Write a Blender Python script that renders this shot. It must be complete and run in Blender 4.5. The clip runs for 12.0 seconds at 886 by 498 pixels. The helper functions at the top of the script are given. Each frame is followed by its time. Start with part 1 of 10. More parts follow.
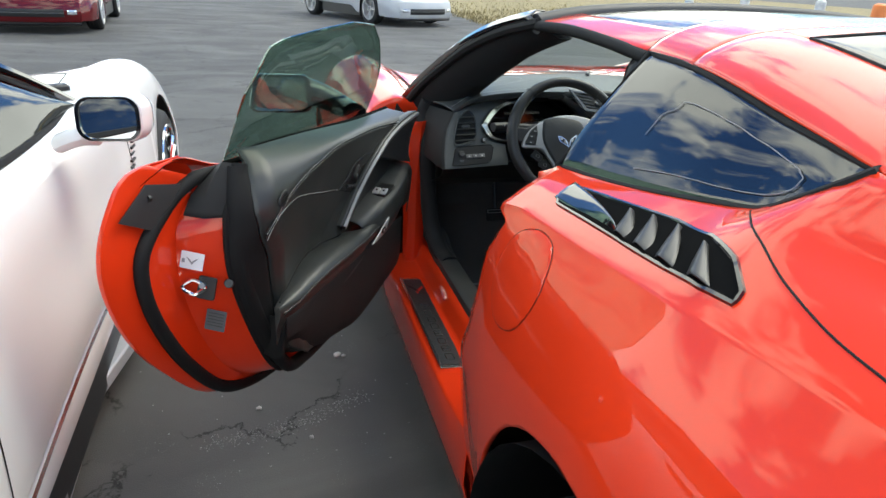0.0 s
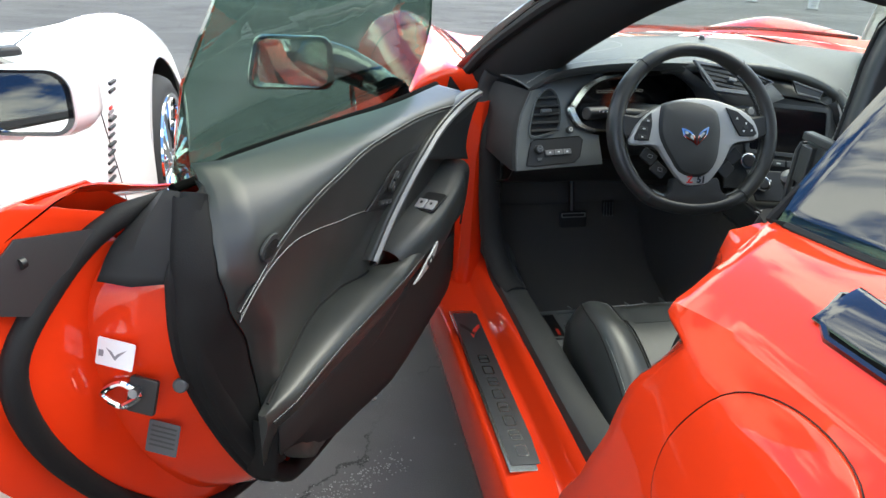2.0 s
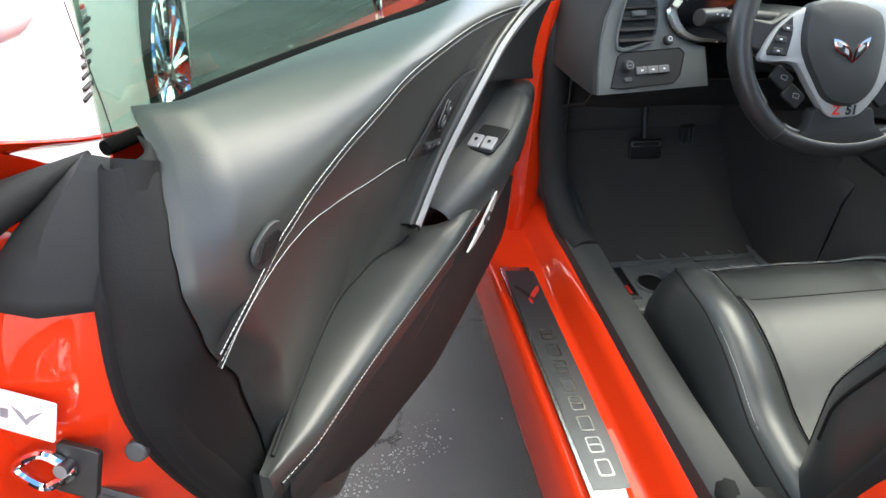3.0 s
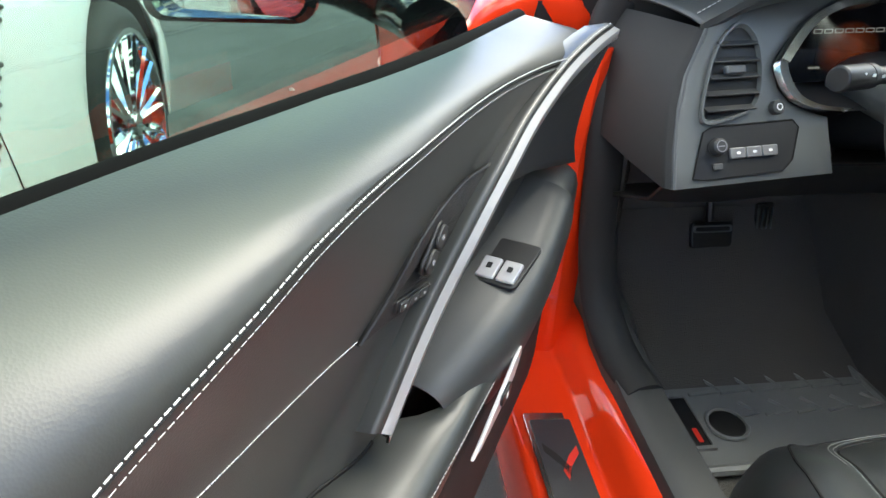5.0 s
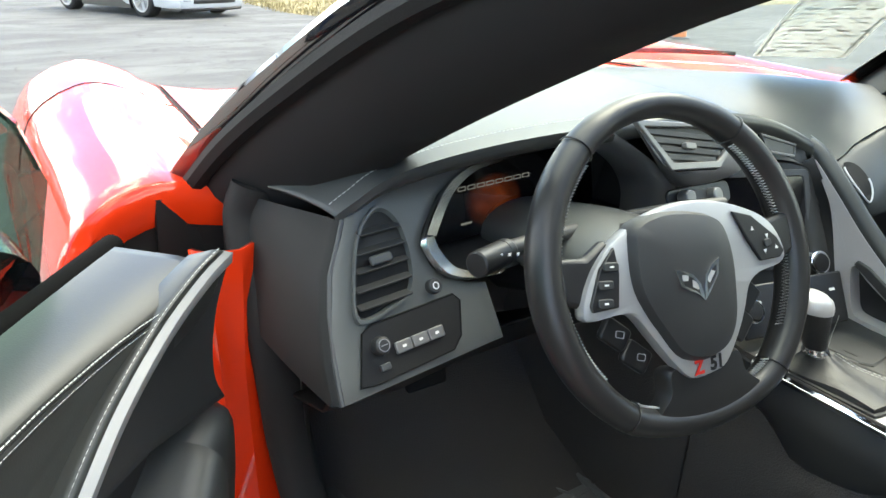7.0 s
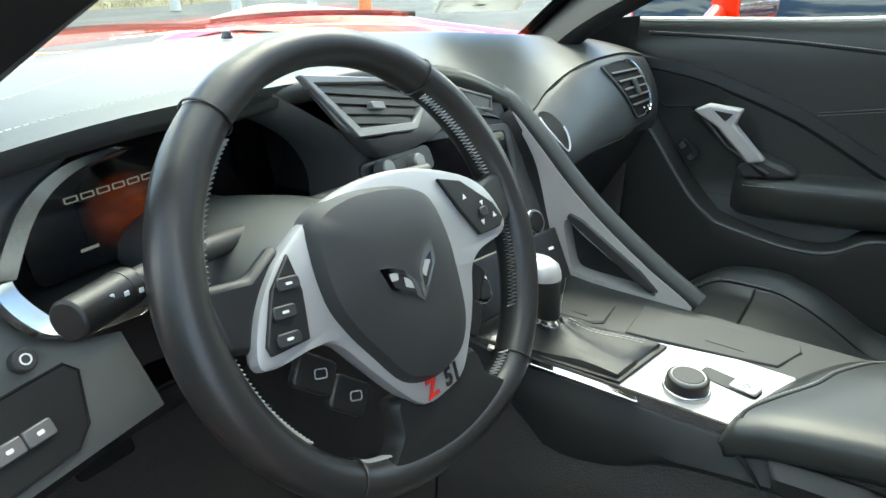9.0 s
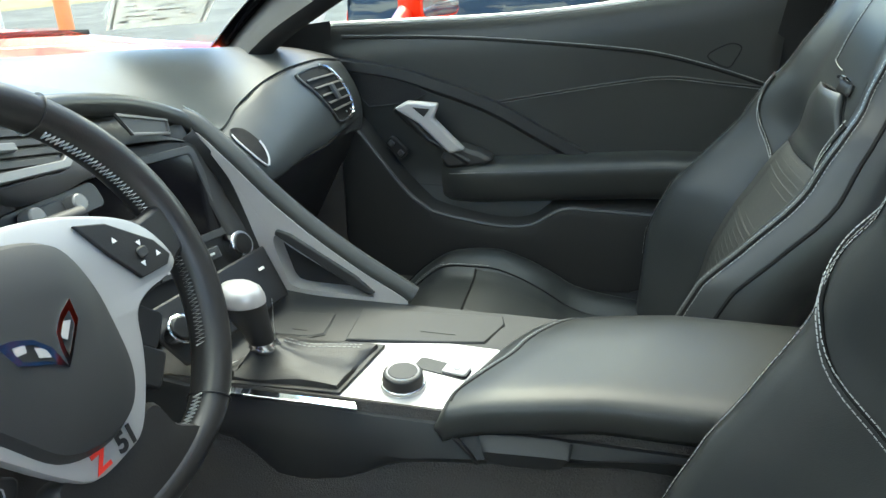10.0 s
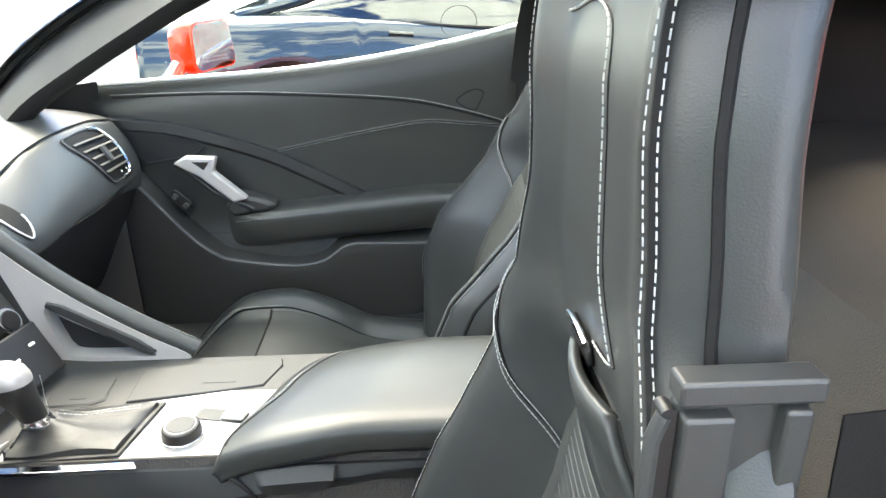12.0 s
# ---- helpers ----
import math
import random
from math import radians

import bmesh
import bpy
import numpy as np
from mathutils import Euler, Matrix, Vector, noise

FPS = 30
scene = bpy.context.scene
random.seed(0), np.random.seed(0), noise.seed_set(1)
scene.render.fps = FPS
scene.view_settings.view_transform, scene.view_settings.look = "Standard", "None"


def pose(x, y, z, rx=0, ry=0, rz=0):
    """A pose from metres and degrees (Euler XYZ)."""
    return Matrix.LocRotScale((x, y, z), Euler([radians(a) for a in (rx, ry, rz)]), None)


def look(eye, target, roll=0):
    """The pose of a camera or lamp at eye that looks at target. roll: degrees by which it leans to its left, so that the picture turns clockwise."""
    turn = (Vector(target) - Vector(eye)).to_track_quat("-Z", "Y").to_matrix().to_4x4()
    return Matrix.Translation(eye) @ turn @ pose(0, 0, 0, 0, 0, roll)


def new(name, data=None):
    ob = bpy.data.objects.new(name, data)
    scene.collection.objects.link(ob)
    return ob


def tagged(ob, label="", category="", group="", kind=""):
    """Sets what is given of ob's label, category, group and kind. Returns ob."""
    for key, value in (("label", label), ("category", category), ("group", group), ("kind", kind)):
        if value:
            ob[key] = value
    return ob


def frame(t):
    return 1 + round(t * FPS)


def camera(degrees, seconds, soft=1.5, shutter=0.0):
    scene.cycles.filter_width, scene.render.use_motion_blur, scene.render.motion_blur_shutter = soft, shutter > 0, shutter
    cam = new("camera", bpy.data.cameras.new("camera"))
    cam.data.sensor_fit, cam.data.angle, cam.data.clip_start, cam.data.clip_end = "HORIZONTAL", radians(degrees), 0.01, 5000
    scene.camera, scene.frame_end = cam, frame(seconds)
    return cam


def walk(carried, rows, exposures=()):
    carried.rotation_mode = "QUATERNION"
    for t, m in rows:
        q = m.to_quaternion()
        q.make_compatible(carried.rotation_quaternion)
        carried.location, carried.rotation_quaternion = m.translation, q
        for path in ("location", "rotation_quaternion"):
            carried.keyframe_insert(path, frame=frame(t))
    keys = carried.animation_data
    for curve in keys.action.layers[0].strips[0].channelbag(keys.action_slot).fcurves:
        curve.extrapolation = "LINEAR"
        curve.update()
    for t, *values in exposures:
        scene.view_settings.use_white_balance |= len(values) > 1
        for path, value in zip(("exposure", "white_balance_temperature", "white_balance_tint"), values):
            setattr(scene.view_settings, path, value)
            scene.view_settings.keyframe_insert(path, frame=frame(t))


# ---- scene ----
cam = camera(66.7, 12.0)
PATH = [
    (0, (-1.186, -1.412, 1.316), (-0.69, 0.363, 0.538), 2.7),
    (0.5, (-1.173, -1.319, 1.305), (-0.768, 0.466, 0.499), 2.6),
    (1, (-1.176, -1.154, 1.296), (-0.784, 0.624, 0.468), 2.6),
    (1.5, (-1.111, -0.983, 1.268), (-0.732, 0.789, 0.422), 2.4),
    (2, (-1.101, -0.841, 1.238), (-0.725, 0.912, 0.351), 2.6),
    (2.5, (-1.116, -0.657, 1.202), (-0.77, 1.008, 0.15), 2.7),
    (2.7, (-1.111, -0.598, 1.186), (-0.781, 1.046, 0.097), 2.5),
    (4.3, (-1.048, -0.231, 1.039), (-0.818, 1.356, -0.157), 3.9),
    (4.5, (-1.035, -0.204, 1.049), (-0.812, 1.382, -0.149), 3.8),
    (5, (-1.012, -0.134, 1.07), (-0.752, 1.552, 0.026), 2.3),
    (5.5, (-0.99, -0.093, 1.116), (-0.632, 1.658, 0.219), 1.8),
    (6, (-0.97, -0.087, 1.167), (-0.42, 1.653, 0.348), 1.7),
    (6.5, (-0.919, -0.066, 1.163), (-0.176, 1.611, 0.367), 1.3),
    (7, (-0.857, -0.007, 1.145), (0.105, 1.557, 0.351), 1.1),
    (7.5, (-0.799, 0.021, 1.131), (0.376, 1.437, 0.347), 0.6),
    (7.7, (-0.779, 0.033, 1.117), (0.488, 1.371, 0.339), 0.1),
    (9.3, (-0.661, 0.11, 1.075), (0.949, 0.977, 0.264), 0.8),
    (9.5, (-0.646, 0.087, 1.077), (1.034, 0.811, 0.268), 0.4),
    (10, (-0.633, 0.04, 1.084), (1.154, 0.445, 0.284), -0.5),
    (10.5, (-0.64, 0.006, 1.099), (1.186, 0.177, 0.3), -0.9),
    (11, (-0.646, -0.019, 1.121), (1.187, 0.003, 0.319), -1.2),
    (11.5, (-0.661, -0.045, 1.132), (1.176, -0.101, 0.344), -1.2),
    (12, (-0.706, -0.064, 1.153), (1.145, -0.138, 0.4), -0.8),
]
EXPOSURES = [(t, s - 0.10 - (0.08 if t < 1 else 0.0), k - 1050, g) for t, s, k, g in ((0.0, 1.0, 8500, 0), (1.5, 1.30, 8500, 0), (2.0, 1.56, 8500, 0), (2.5, 2.05, 8600, 2), (4.5, 2.4, 8700, 2), (5.0, 2.4, 8700, 2), (5.5, 2.16, 9000, 0), (6.0, 2.12, 9000, 0), (6.5, 2.15, 9000, 0), (7.5, 2.27, 9000, -2), (9.5, 2.2, 8700, -4), (10.0, 2.3, 8700, -4), (10.5, 2.75, 8900, 0), (11.0, 3.1, 9100, 4), (12.0, 3.2, 9200, 6))]
walk(cam, [(t, look(eye, target, roll)) for t, eye, target, roll in PATH], EXPOSURES)

# ---- light: bright sky with broken cloud, soft high sun ----
world = bpy.data.worlds.new("sky")
scene.world = world
world.use_nodes = True
wn, wl = world.node_tree.nodes, world.node_tree.links
wn.clear()
SUN_ELEV, SUN_TURN = radians(54), radians(72)
sky = wn.new("ShaderNodeTexSky")
sky.sky_type, sky.sun_disc, sky.sun_elevation, sky.sun_rotation = "NISHITA", False, SUN_ELEV, SUN_TURN
coord = wn.new("ShaderNodeTexCoord")
stretch = wn.new("ShaderNodeMapping")
stretch.inputs["Scale"].default_value = (1.7, 1.7, 2.3)
cloud = wn.new("ShaderNodeTexNoise")
cloud.inputs["Scale"].default_value, cloud.inputs["Detail"].default_value, cloud.inputs["Roughness"].default_value = 2.0, 10, 0.60
puff = wn.new("ShaderNodeValToRGB")
puff.color_ramp.elements[0].position, puff.color_ramp.elements[1].position = 0.470, 0.545
both = wn.new("ShaderNodeMix")
both.data_type = "RGBA"
both.inputs["B"].default_value = (11.0, 11.6, 12.5, 1)
back = wn.new("ShaderNodeBackground")
back.inputs["Strength"].default_value = 0.15
wout = wn.new("ShaderNodeOutputWorld")
wl.new(coord.outputs["Generated"], stretch.inputs["Vector"])
wl.new(stretch.outputs["Vector"], cloud.inputs["Vector"])
wl.new(cloud.outputs["Fac"], puff.inputs["Fac"])
wl.new(puff.outputs["Color"], both.inputs["Factor"])
deep = wn.new("ShaderNodeMix")
deep.data_type, deep.blend_type = "RGBA", "MULTIPLY"
deep.inputs["Factor"].default_value = 1.0
deep.inputs["B"].default_value = (0.38, 0.66, 1.18, 1)
wl.new(sky.outputs["Color"], deep.inputs["A"])
wl.new(deep.outputs["Result"], both.inputs["A"])
wl.new(both.outputs["Result"], back.inputs["Color"])
wl.new(back.outputs["Background"], wout.inputs["Surface"])
sun = new("sun", bpy.data.lights.new("sun", "SUN"))
sun.data.energy, sun.data.angle, sun.data.color = 1.4, radians(38), (1.0, 0.95, 0.88)
# the sky's sun_rotation turns clockwise from +y seen from above
sun_way = Vector((math.sin(SUN_TURN) * math.cos(SUN_ELEV), math.cos(SUN_TURN) * math.cos(SUN_ELEV), math.sin(SUN_ELEV)))
sun.rotation_mode = "QUATERNION"
sun.rotation_quaternion = sun_way.to_track_quat("Z", "Y")
sun.location = sun_way * 40


# ---- materials ----
def material(name, colour, rough=0.5, metal=0.0, coat=0.0, vary=0.06, scale=6.0, bump=0.0, grain=200.0, spec=0.5, rough_vary=0.08):
    """A surface with large blotches in its colour and fine grain in its relief and gloss."""
    m = bpy.data.materials.new(name)
    m.use_nodes = True
    n, l = m.node_tree.nodes, m.node_tree.links
    b = n["Principled BSDF"]
    tc = n.new("ShaderNodeTexCoord")
    big = n.new("ShaderNodeTexNoise")
    big.inputs["Scale"].default_value, big.inputs["Detail"].default_value = scale, 5
    l.new(tc.outputs["Object"], big.inputs["Vector"])
    ramp = n.new("ShaderNodeValToRGB")
    dark = [c * (1 - vary) for c in colour]
    light = [min(1, c * (1 + vary)) for c in colour]
    ramp.color_ramp.elements[0].color, ramp.color_ramp.elements[1].color = (*dark, 1), (*light, 1)
    ramp.color_ramp.elements[0].position, ramp.color_ramp.elements[1].position = 0.35, 0.65
    l.new(big.outputs["Fac"], ramp.inputs["Fac"])
    l.new(ramp.outputs["Color"], b.inputs["Base Color"])
    small = n.new("ShaderNodeTexNoise")
    small.inputs["Scale"].default_value, small.inputs["Detail"].default_value = grain, 3
    l.new(tc.outputs["Object"], small.inputs["Vector"])
    mr = n.new("ShaderNodeMapRange")
    mr.inputs["To Min"].default_value, mr.inputs["To Max"].default_value = max(0.0, rough - rough_vary), min(1.0, rough + rough_vary)
    l.new(big.outputs["Fac"], mr.inputs["Value"])
    l.new(mr.outputs["Result"], b.inputs["Roughness"])
    b.inputs["Metallic"].default_value = metal
    b.inputs["Coat Weight"].default_value = coat
    b.inputs["Coat Roughness"].default_value = 0.02
    b.inputs["Specular IOR Level"].default_value = spec
    if bump:
        bp = n.new("ShaderNodeBump")
        bp.inputs["Strength"].default_value, bp.inputs["Distance"].default_value = bump, 0.002
        l.new(small.outputs["Fac"], bp.inputs["Height"])
        l.new(bp.outputs["Normal"], b.inputs["Normal"])
    return m


def leather(name, colour, rough=0.42, cell=650.0, strength=0.10, spec=0.5):
    """Pebbled hide: small cells in relief over broad soft undulation."""
    m = material(name, colour, rough, vary=0.10, scale=5, spec=spec, rough_vary=0.05)
    n, l = m.node_tree.nodes, m.node_tree.links
    b = n["Principled BSDF"]
    tc = n.new("ShaderNodeTexCoord")
    vo = n.new("ShaderNodeTexVoronoi")
    vo.inputs["Scale"].default_value = cell
    l.new(tc.outputs["Object"], vo.inputs["Vector"])
    fine = n.new("ShaderNodeBump")
    fine.inputs["Strength"].default_value, fine.inputs["Distance"].default_value = strength, 0.0012
    l.new(vo.outputs["Distance"], fine.inputs["Height"])
    soft = n.new("ShaderNodeTexNoise")
    soft.inputs["Scale"].default_value = 14
    l.new(tc.outputs["Object"], soft.inputs["Vector"])
    wide = n.new("ShaderNodeBump")
    wide.inputs["Strength"].default_value, wide.inputs["Distance"].default_value = 0.015, 0.004
    l.new(soft.outputs["Fac"], wide.inputs["Height"])
    l.new(wide.outputs["Normal"], fine.inputs["Normal"])
    l.new(fine.outputs["Normal"], b.inputs["Normal"])
    return m


def paint(name, colour, flake=0.04):
    """Car paint: coloured base under clear coat, with faint orange peel and dust."""
    m = material(name, colour, 0.45, coat=1.0, vary=flake, scale=3, spec=0.05)
    n, l = m.node_tree.nodes, m.node_tree.links
    b = n["Principled BSDF"]
    tc = n.new("ShaderNodeTexCoord")
    peel = n.new("ShaderNodeTexNoise")
    peel.inputs["Scale"].default_value = 38
    l.new(tc.outputs["Object"], peel.inputs["Vector"])
    bp = n.new("ShaderNodeBump")
    bp.inputs["Strength"].default_value, bp.inputs["Distance"].default_value = 0.010, 0.003
    l.new(peel.outputs["Fac"], bp.inputs["Height"])
    l.new(bp.outputs["Normal"], b.inputs["Coat Normal"])
    b.inputs["Coat IOR"].default_value = 1.44
    b.inputs["Coat Weight"].default_value = 1.0
    return m


def glass(name, tint, gloss=0.0):
    m = bpy.data.materials.new(name)
    m.use_nodes = True
    n, l = m.node_tree.nodes, m.node_tree.links
    n.clear()
    out = n.new("ShaderNodeOutputMaterial")
    clear = n.new("ShaderNodeBsdfTransparent")
    clear.inputs["Color"].default_value = (*tint, 1)
    shine = n.new("ShaderNodeBsdfGlossy")
    shine.inputs["Roughness"].default_value = 0.01
    face = n.new("ShaderNodeLayerWeight")
    face.inputs["Blend"].default_value = 0.5
    rise = n.new("ShaderNodeMath")
    rise.operation = "POWER"
    rise.inputs[1].default_value = 5.0
    l.new(face.outputs["Facing"], rise.inputs[0])
    fr = n.new("ShaderNodeMath")
    fr.operation = "MULTIPLY_ADD"
    fr.inputs[1].default_value, fr.inputs[2].default_value = 0.8, 0.025
    l.new(rise.outputs["Value"], fr.inputs[0])
    smear = n.new("ShaderNodeTexNoise")
    smear.inputs["Scale"].default_value = 9
    tc = n.new("ShaderNodeTexCoord")
    l.new(tc.outputs["Object"], smear.inputs["Vector"])
    up = n.new("ShaderNodeMath")
    up.operation = "MULTIPLY_ADD"
    up.inputs[1].default_value = 0.02
    l.new(smear.outputs["Fac"], up.inputs[0])
    l.new(fr.outputs["Value"], up.inputs[2])
    add = n.new("ShaderNodeMath")
    add.operation = "ADD"
    add.inputs[1].default_value = gloss
    l.new(up.outputs["Value"], add.inputs[0])
    mix = n.new("ShaderNodeMixShader")
    l.new(add.outputs["Value"], mix.inputs["Fac"])
    l.new(clear.outputs["BSDF"], mix.inputs[1])
    l.new(shine.outputs["BSDF"], mix.inputs[2])
    l.new(mix.outputs["Shader"], out.inputs["Surface"])
    return m


def asphalt_material():
    m = material("asphalt", (0.058, 0.057, 0.056), 0.82, vary=0.22, scale=0.9, bump=0.9, grain=260, spec=0.5, rough_vary=0.06)
    n, l = m.node_tree.nodes, m.node_tree.links
    b = n["Principled BSDF"]
    base = b.inputs["Base Color"].links[0].from_socket
    tc = n.new("ShaderNodeTexCoord")
    # paler worn patches and streaks where cars drive
    streak = n.new("ShaderNodeMapping")
    streak.inputs["Scale"].default_value = (0.45, 0.9, 1)
    streak.inputs["Rotation"].default_value = (0, 0, radians(8))
    worn = n.new("ShaderNodeTexNoise")
    worn.inputs["Scale"].default_value, worn.inputs["Detail"].default_value, worn.inputs["Distortion"].default_value = 1.4, 8, 1.1
    l.new(tc.outputs["Object"], streak.inputs["Vector"])
    l.new(streak.outputs["Vector"], worn.inputs["Vector"])
    wr = n.new("ShaderNodeValToRGB")
    wr.color_ramp.elements[0].position, wr.color_ramp.elements[1].position = 0.42, 0.72
    l.new(worn.outputs["Fac"], wr.inputs["Fac"])
    pale = n.new("ShaderNodeMix")
    pale.data_type = "RGBA"
    pale.inputs["B"].default_value = (0.155, 0.152, 0.148, 1)
    soften = n.new("ShaderNodeMath")
    soften.operation = "MULTIPLY"
    soften.inputs[1].default_value = 0.55
    l.new(wr.outputs["Color"], soften.inputs[0])
    l.new(soften.outputs["Value"], pale.inputs["Factor"])
    l.new(base, pale.inputs["A"])
    # grit: small pale chips
    chip = n.new("ShaderNodeTexVoronoi")
    chip.inputs["Scale"].default_value = 120
    l.new(tc.outputs["Object"], chip.inputs["Vector"])
    cr = n.new("ShaderNodeValToRGB")
    cr.color_ramp.elements[0].position, cr.color_ramp.elements[1].position = 0.10, 0.16
    cr.color_ramp.elements[0].color, cr.color_ramp.elements[1].color = (1, 1, 1, 1), (0, 0, 0, 1)
    l.new(chip.outputs["Distance"], cr.inputs["Fac"])
    area = n.new("ShaderNodeTexNoise")
    area.inputs["Scale"].default_value = 4.5
    l.new(tc.outputs["Object"], area.inputs["Vector"])
    ar = n.new("ShaderNodeValToRGB")
    ar.color_ramp.elements[0].position, ar.color_ramp.elements[1].position = 0.52, 0.68
    l.new(area.outputs["Fac"], ar.inputs["Fac"])
    both_c = n.new("ShaderNodeMath")
    both_c.operation = "MULTIPLY"
    l.new(cr.outputs["Color"], both_c.inputs[0])
    l.new(ar.outputs["Color"], both_c.inputs[1])
    grit = n.new("ShaderNodeMix")
    grit.data_type = "RGBA"
    grit.inputs["B"].default_value = (0.30, 0.30, 0.30, 1)
    l.new(both_c.outputs["Value"], grit.inputs["Factor"])
    l.new(pale.outputs["Result"], grit.inputs["A"])
    # hairline cracks
    wob = n.new("ShaderNodeTexNoise")
    wob.inputs["Scale"].default_value, wob.inputs["Detail"].default_value, wob.inputs["Roughness"].default_value = 5.0, 8, 0.7
    l.new(tc.outputs["Object"], wob.inputs["Vector"])
    warp = n.new("ShaderNodeMix")
    warp.data_type = "RGBA"
    warp.inputs["Factor"].default_value = 0.25
    l.new(tc.outputs["Object"], warp.inputs["A"])
    l.new(wob.outputs["Color"], warp.inputs["B"])
    crack = n.new("ShaderNodeTexVoronoi")
    crack.feature = "DISTANCE_TO_EDGE"
    crack.inputs["Scale"].default_value = 1.7
    l.new(warp.outputs["Result"], crack.inputs["Vector"])
    kr = n.new("ShaderNodeValToRGB")
    kr.color_ramp.elements[0].position, kr.color_ramp.elements[1].position = 0.002, 0.010
    kr.color_ramp.elements[0].color, kr.color_ramp.elements[1].color = (0.12, 0.12, 0.12, 1), (1, 1, 1, 1)
    # each crack runs out: noise widens the distance in places
    fade = n.new("ShaderNodeTexNoise")
    fade.inputs["Scale"].default_value, fade.inputs["Detail"].default_value = 2.2, 3
    l.new(tc.outputs["Object"], fade.inputs["Vector"])
    gone = n.new("ShaderNodeMapRange")
    gone.inputs["From Min"].default_value, gone.inputs["From Max"].default_value, gone.inputs["To Max"].default_value = 0.47, 0.57, 0.012
    l.new(fade.outputs["Fac"], gone.inputs["Value"])
    wide = n.new("ShaderNodeMath")
    wide.operation = "ADD"
    l.new(crack.outputs["Distance"], wide.inputs[0])
    l.new(gone.outputs["Result"], wide.inputs[1])
    l.new(wide.outputs["Value"], kr.inputs["Fac"])
    dk = n.new("ShaderNodeMix")
    dk.data_type, dk.blend_type = "RGBA", "MULTIPLY"
    dk.inputs["Factor"].default_value = 1.0
    l.new(grit.outputs["Result"], dk.inputs["A"])
    l.new(kr.outputs["Color"], dk.inputs["B"])
    l.new(dk.outputs["Result"], b.inputs["Base Color"])
    return m


RED = paint("bright_red_paint", (0.74, 0.038, 0.009))
WHITE = paint("white_paint", (0.80, 0.80, 0.79), 0.01)
NAVY = paint("navy_paint", (0.020, 0.032, 0.046))
SILVER = paint("silver_paint", (0.45, 0.46, 0.47))
MAROON = paint("dark_red_paint", (0.11, 0.006, 0.008))
LEATHER = leather("black_leather", (0.031, 0.033, 0.031), 0.36, 800, 0.05)
SEAT = leather("seat_leather", (0.031, 0.034, 0.034), 0.36, 900, 0.07)
SEATMID = leather("perforated_leather", (0.038, 0.041, 0.040), 0.48, 800, 0.15)
DASHTOP = leather("dash_leather", (0.042, 0.046, 0.045), 0.43, 700, 0.12)
FASCIA = leather("fascia_skin", (0.088, 0.093, 0.090), 0.37, 900, 0.08)
BOOT = leather("boot_leather", (0.014, 0.014, 0.014), 0.45, 700, 0.20)
SOFT = material("soft_black_plastic", (0.026, 0.027, 0.027), 0.50, bump=0.08, grain=1400)
PILLAR = material("pillar_cloth", (0.017, 0.017, 0.017), 0.65, bump=0.15, grain=1200, spec=0.25)
HARD = material("hard_black_plastic", (0.012, 0.012, 0.012), 0.42, bump=0.1, grain=700)
GREYPLA = material("grey_plastic", (0.06, 0.063, 0.065), 0.45, bump=0.2, grain=700)
GLOSSY = material("piano_black", (0.006, 0.006, 0.007), 0.06, coat=0.6, rough_vary=0.02)
RUBBER = material("rubber_seal", (0.008, 0.008, 0.008), 0.70, bump=0.2, grain=500, spec=0.25)
TYRE = material("tyre_rubber", (0.018, 0.018, 0.018), 0.75, bump=0.3, grain=150)
ALU = material("satin_silver_trim", (0.52, 0.51, 0.50), 0.36, metal=0.40, vary=0.03)
BRIGHT = material("bright_silver_trim", (0.62, 0.62, 0.61), 0.22, metal=1.0, vary=0.03)
SATIN = material("satin_grey_trim", (0.17, 0.17, 0.17), 0.34, metal=0.3, vary=0.04)
CHROME = material("chrome", (0.82, 0.83, 0.84), 0.05, metal=1.0, rough_vary=0.03, vary=0.02)
STEEL = material("brushed_steel", (0.30, 0.32, 0.34), 0.30, metal=1.0, vary=0.05, bump=0.15, grain=500)
PLATE = material("dark_brushed_plate", (0.10, 0.105, 0.115), 0.34, metal=0.8, vary=0.08, bump=0.2, grain=600)
THREAD = material("grey_thread", (0.42, 0.43, 0.41), 0.8)
WHITEPRINT = material("white_print", (0.72, 0.72, 0.70), 0.6)
LABEL = material("white_label", (0.78, 0.79, 0.79), 0.4)
REDPRINT = material("red_print", (0.62, 0.03, 0.02), 0.4)
CARPET = material("black_carpet", (0.078, 0.072, 0.066), 0.95, bump=1.0, grain=420)
MAT = material("rubber_mat", (0.15, 0.152, 0.15), 0.36, bump=0.3, grain=500)
SCREEN = material("dark_screen", (0.004, 0.004, 0.005), 0.08, rough_vary=0.02)
WEAVE = material("speaker_mesh", (0.02, 0.02, 0.02), 0.6, bump=1.0, grain=900)
SIDEGLASS = glass("green_side_glass", (0.52, 0.65, 0.59), 0.015)
WINDGLASS = glass("windscreen_glass", (0.93, 0.965, 0.95), 0.0)
ROOFGLASS = glass("tinted_roof_glass", (0.70, 0.73, 0.74), 0.04)
DARKGLASS = glass("dark_tinted_glass", (0.16, 0.18, 0.20), 0.06)
# near black: painted shade of the side vent's hollow, and the window seals' own colour
SHADE_SEAL = material("vent_shade_and_seal_black", (0.004, 0.004, 0.004), 0.9, spec=0.05)
BLADEGREY = material("satin_grey_blade", (0.036, 0.036, 0.036), 0.38, vary=0.06)
SWITCHGREY = material("satin_switch_panel", (0.036, 0.038, 0.037), 0.42, bump=0.08, grain=900)
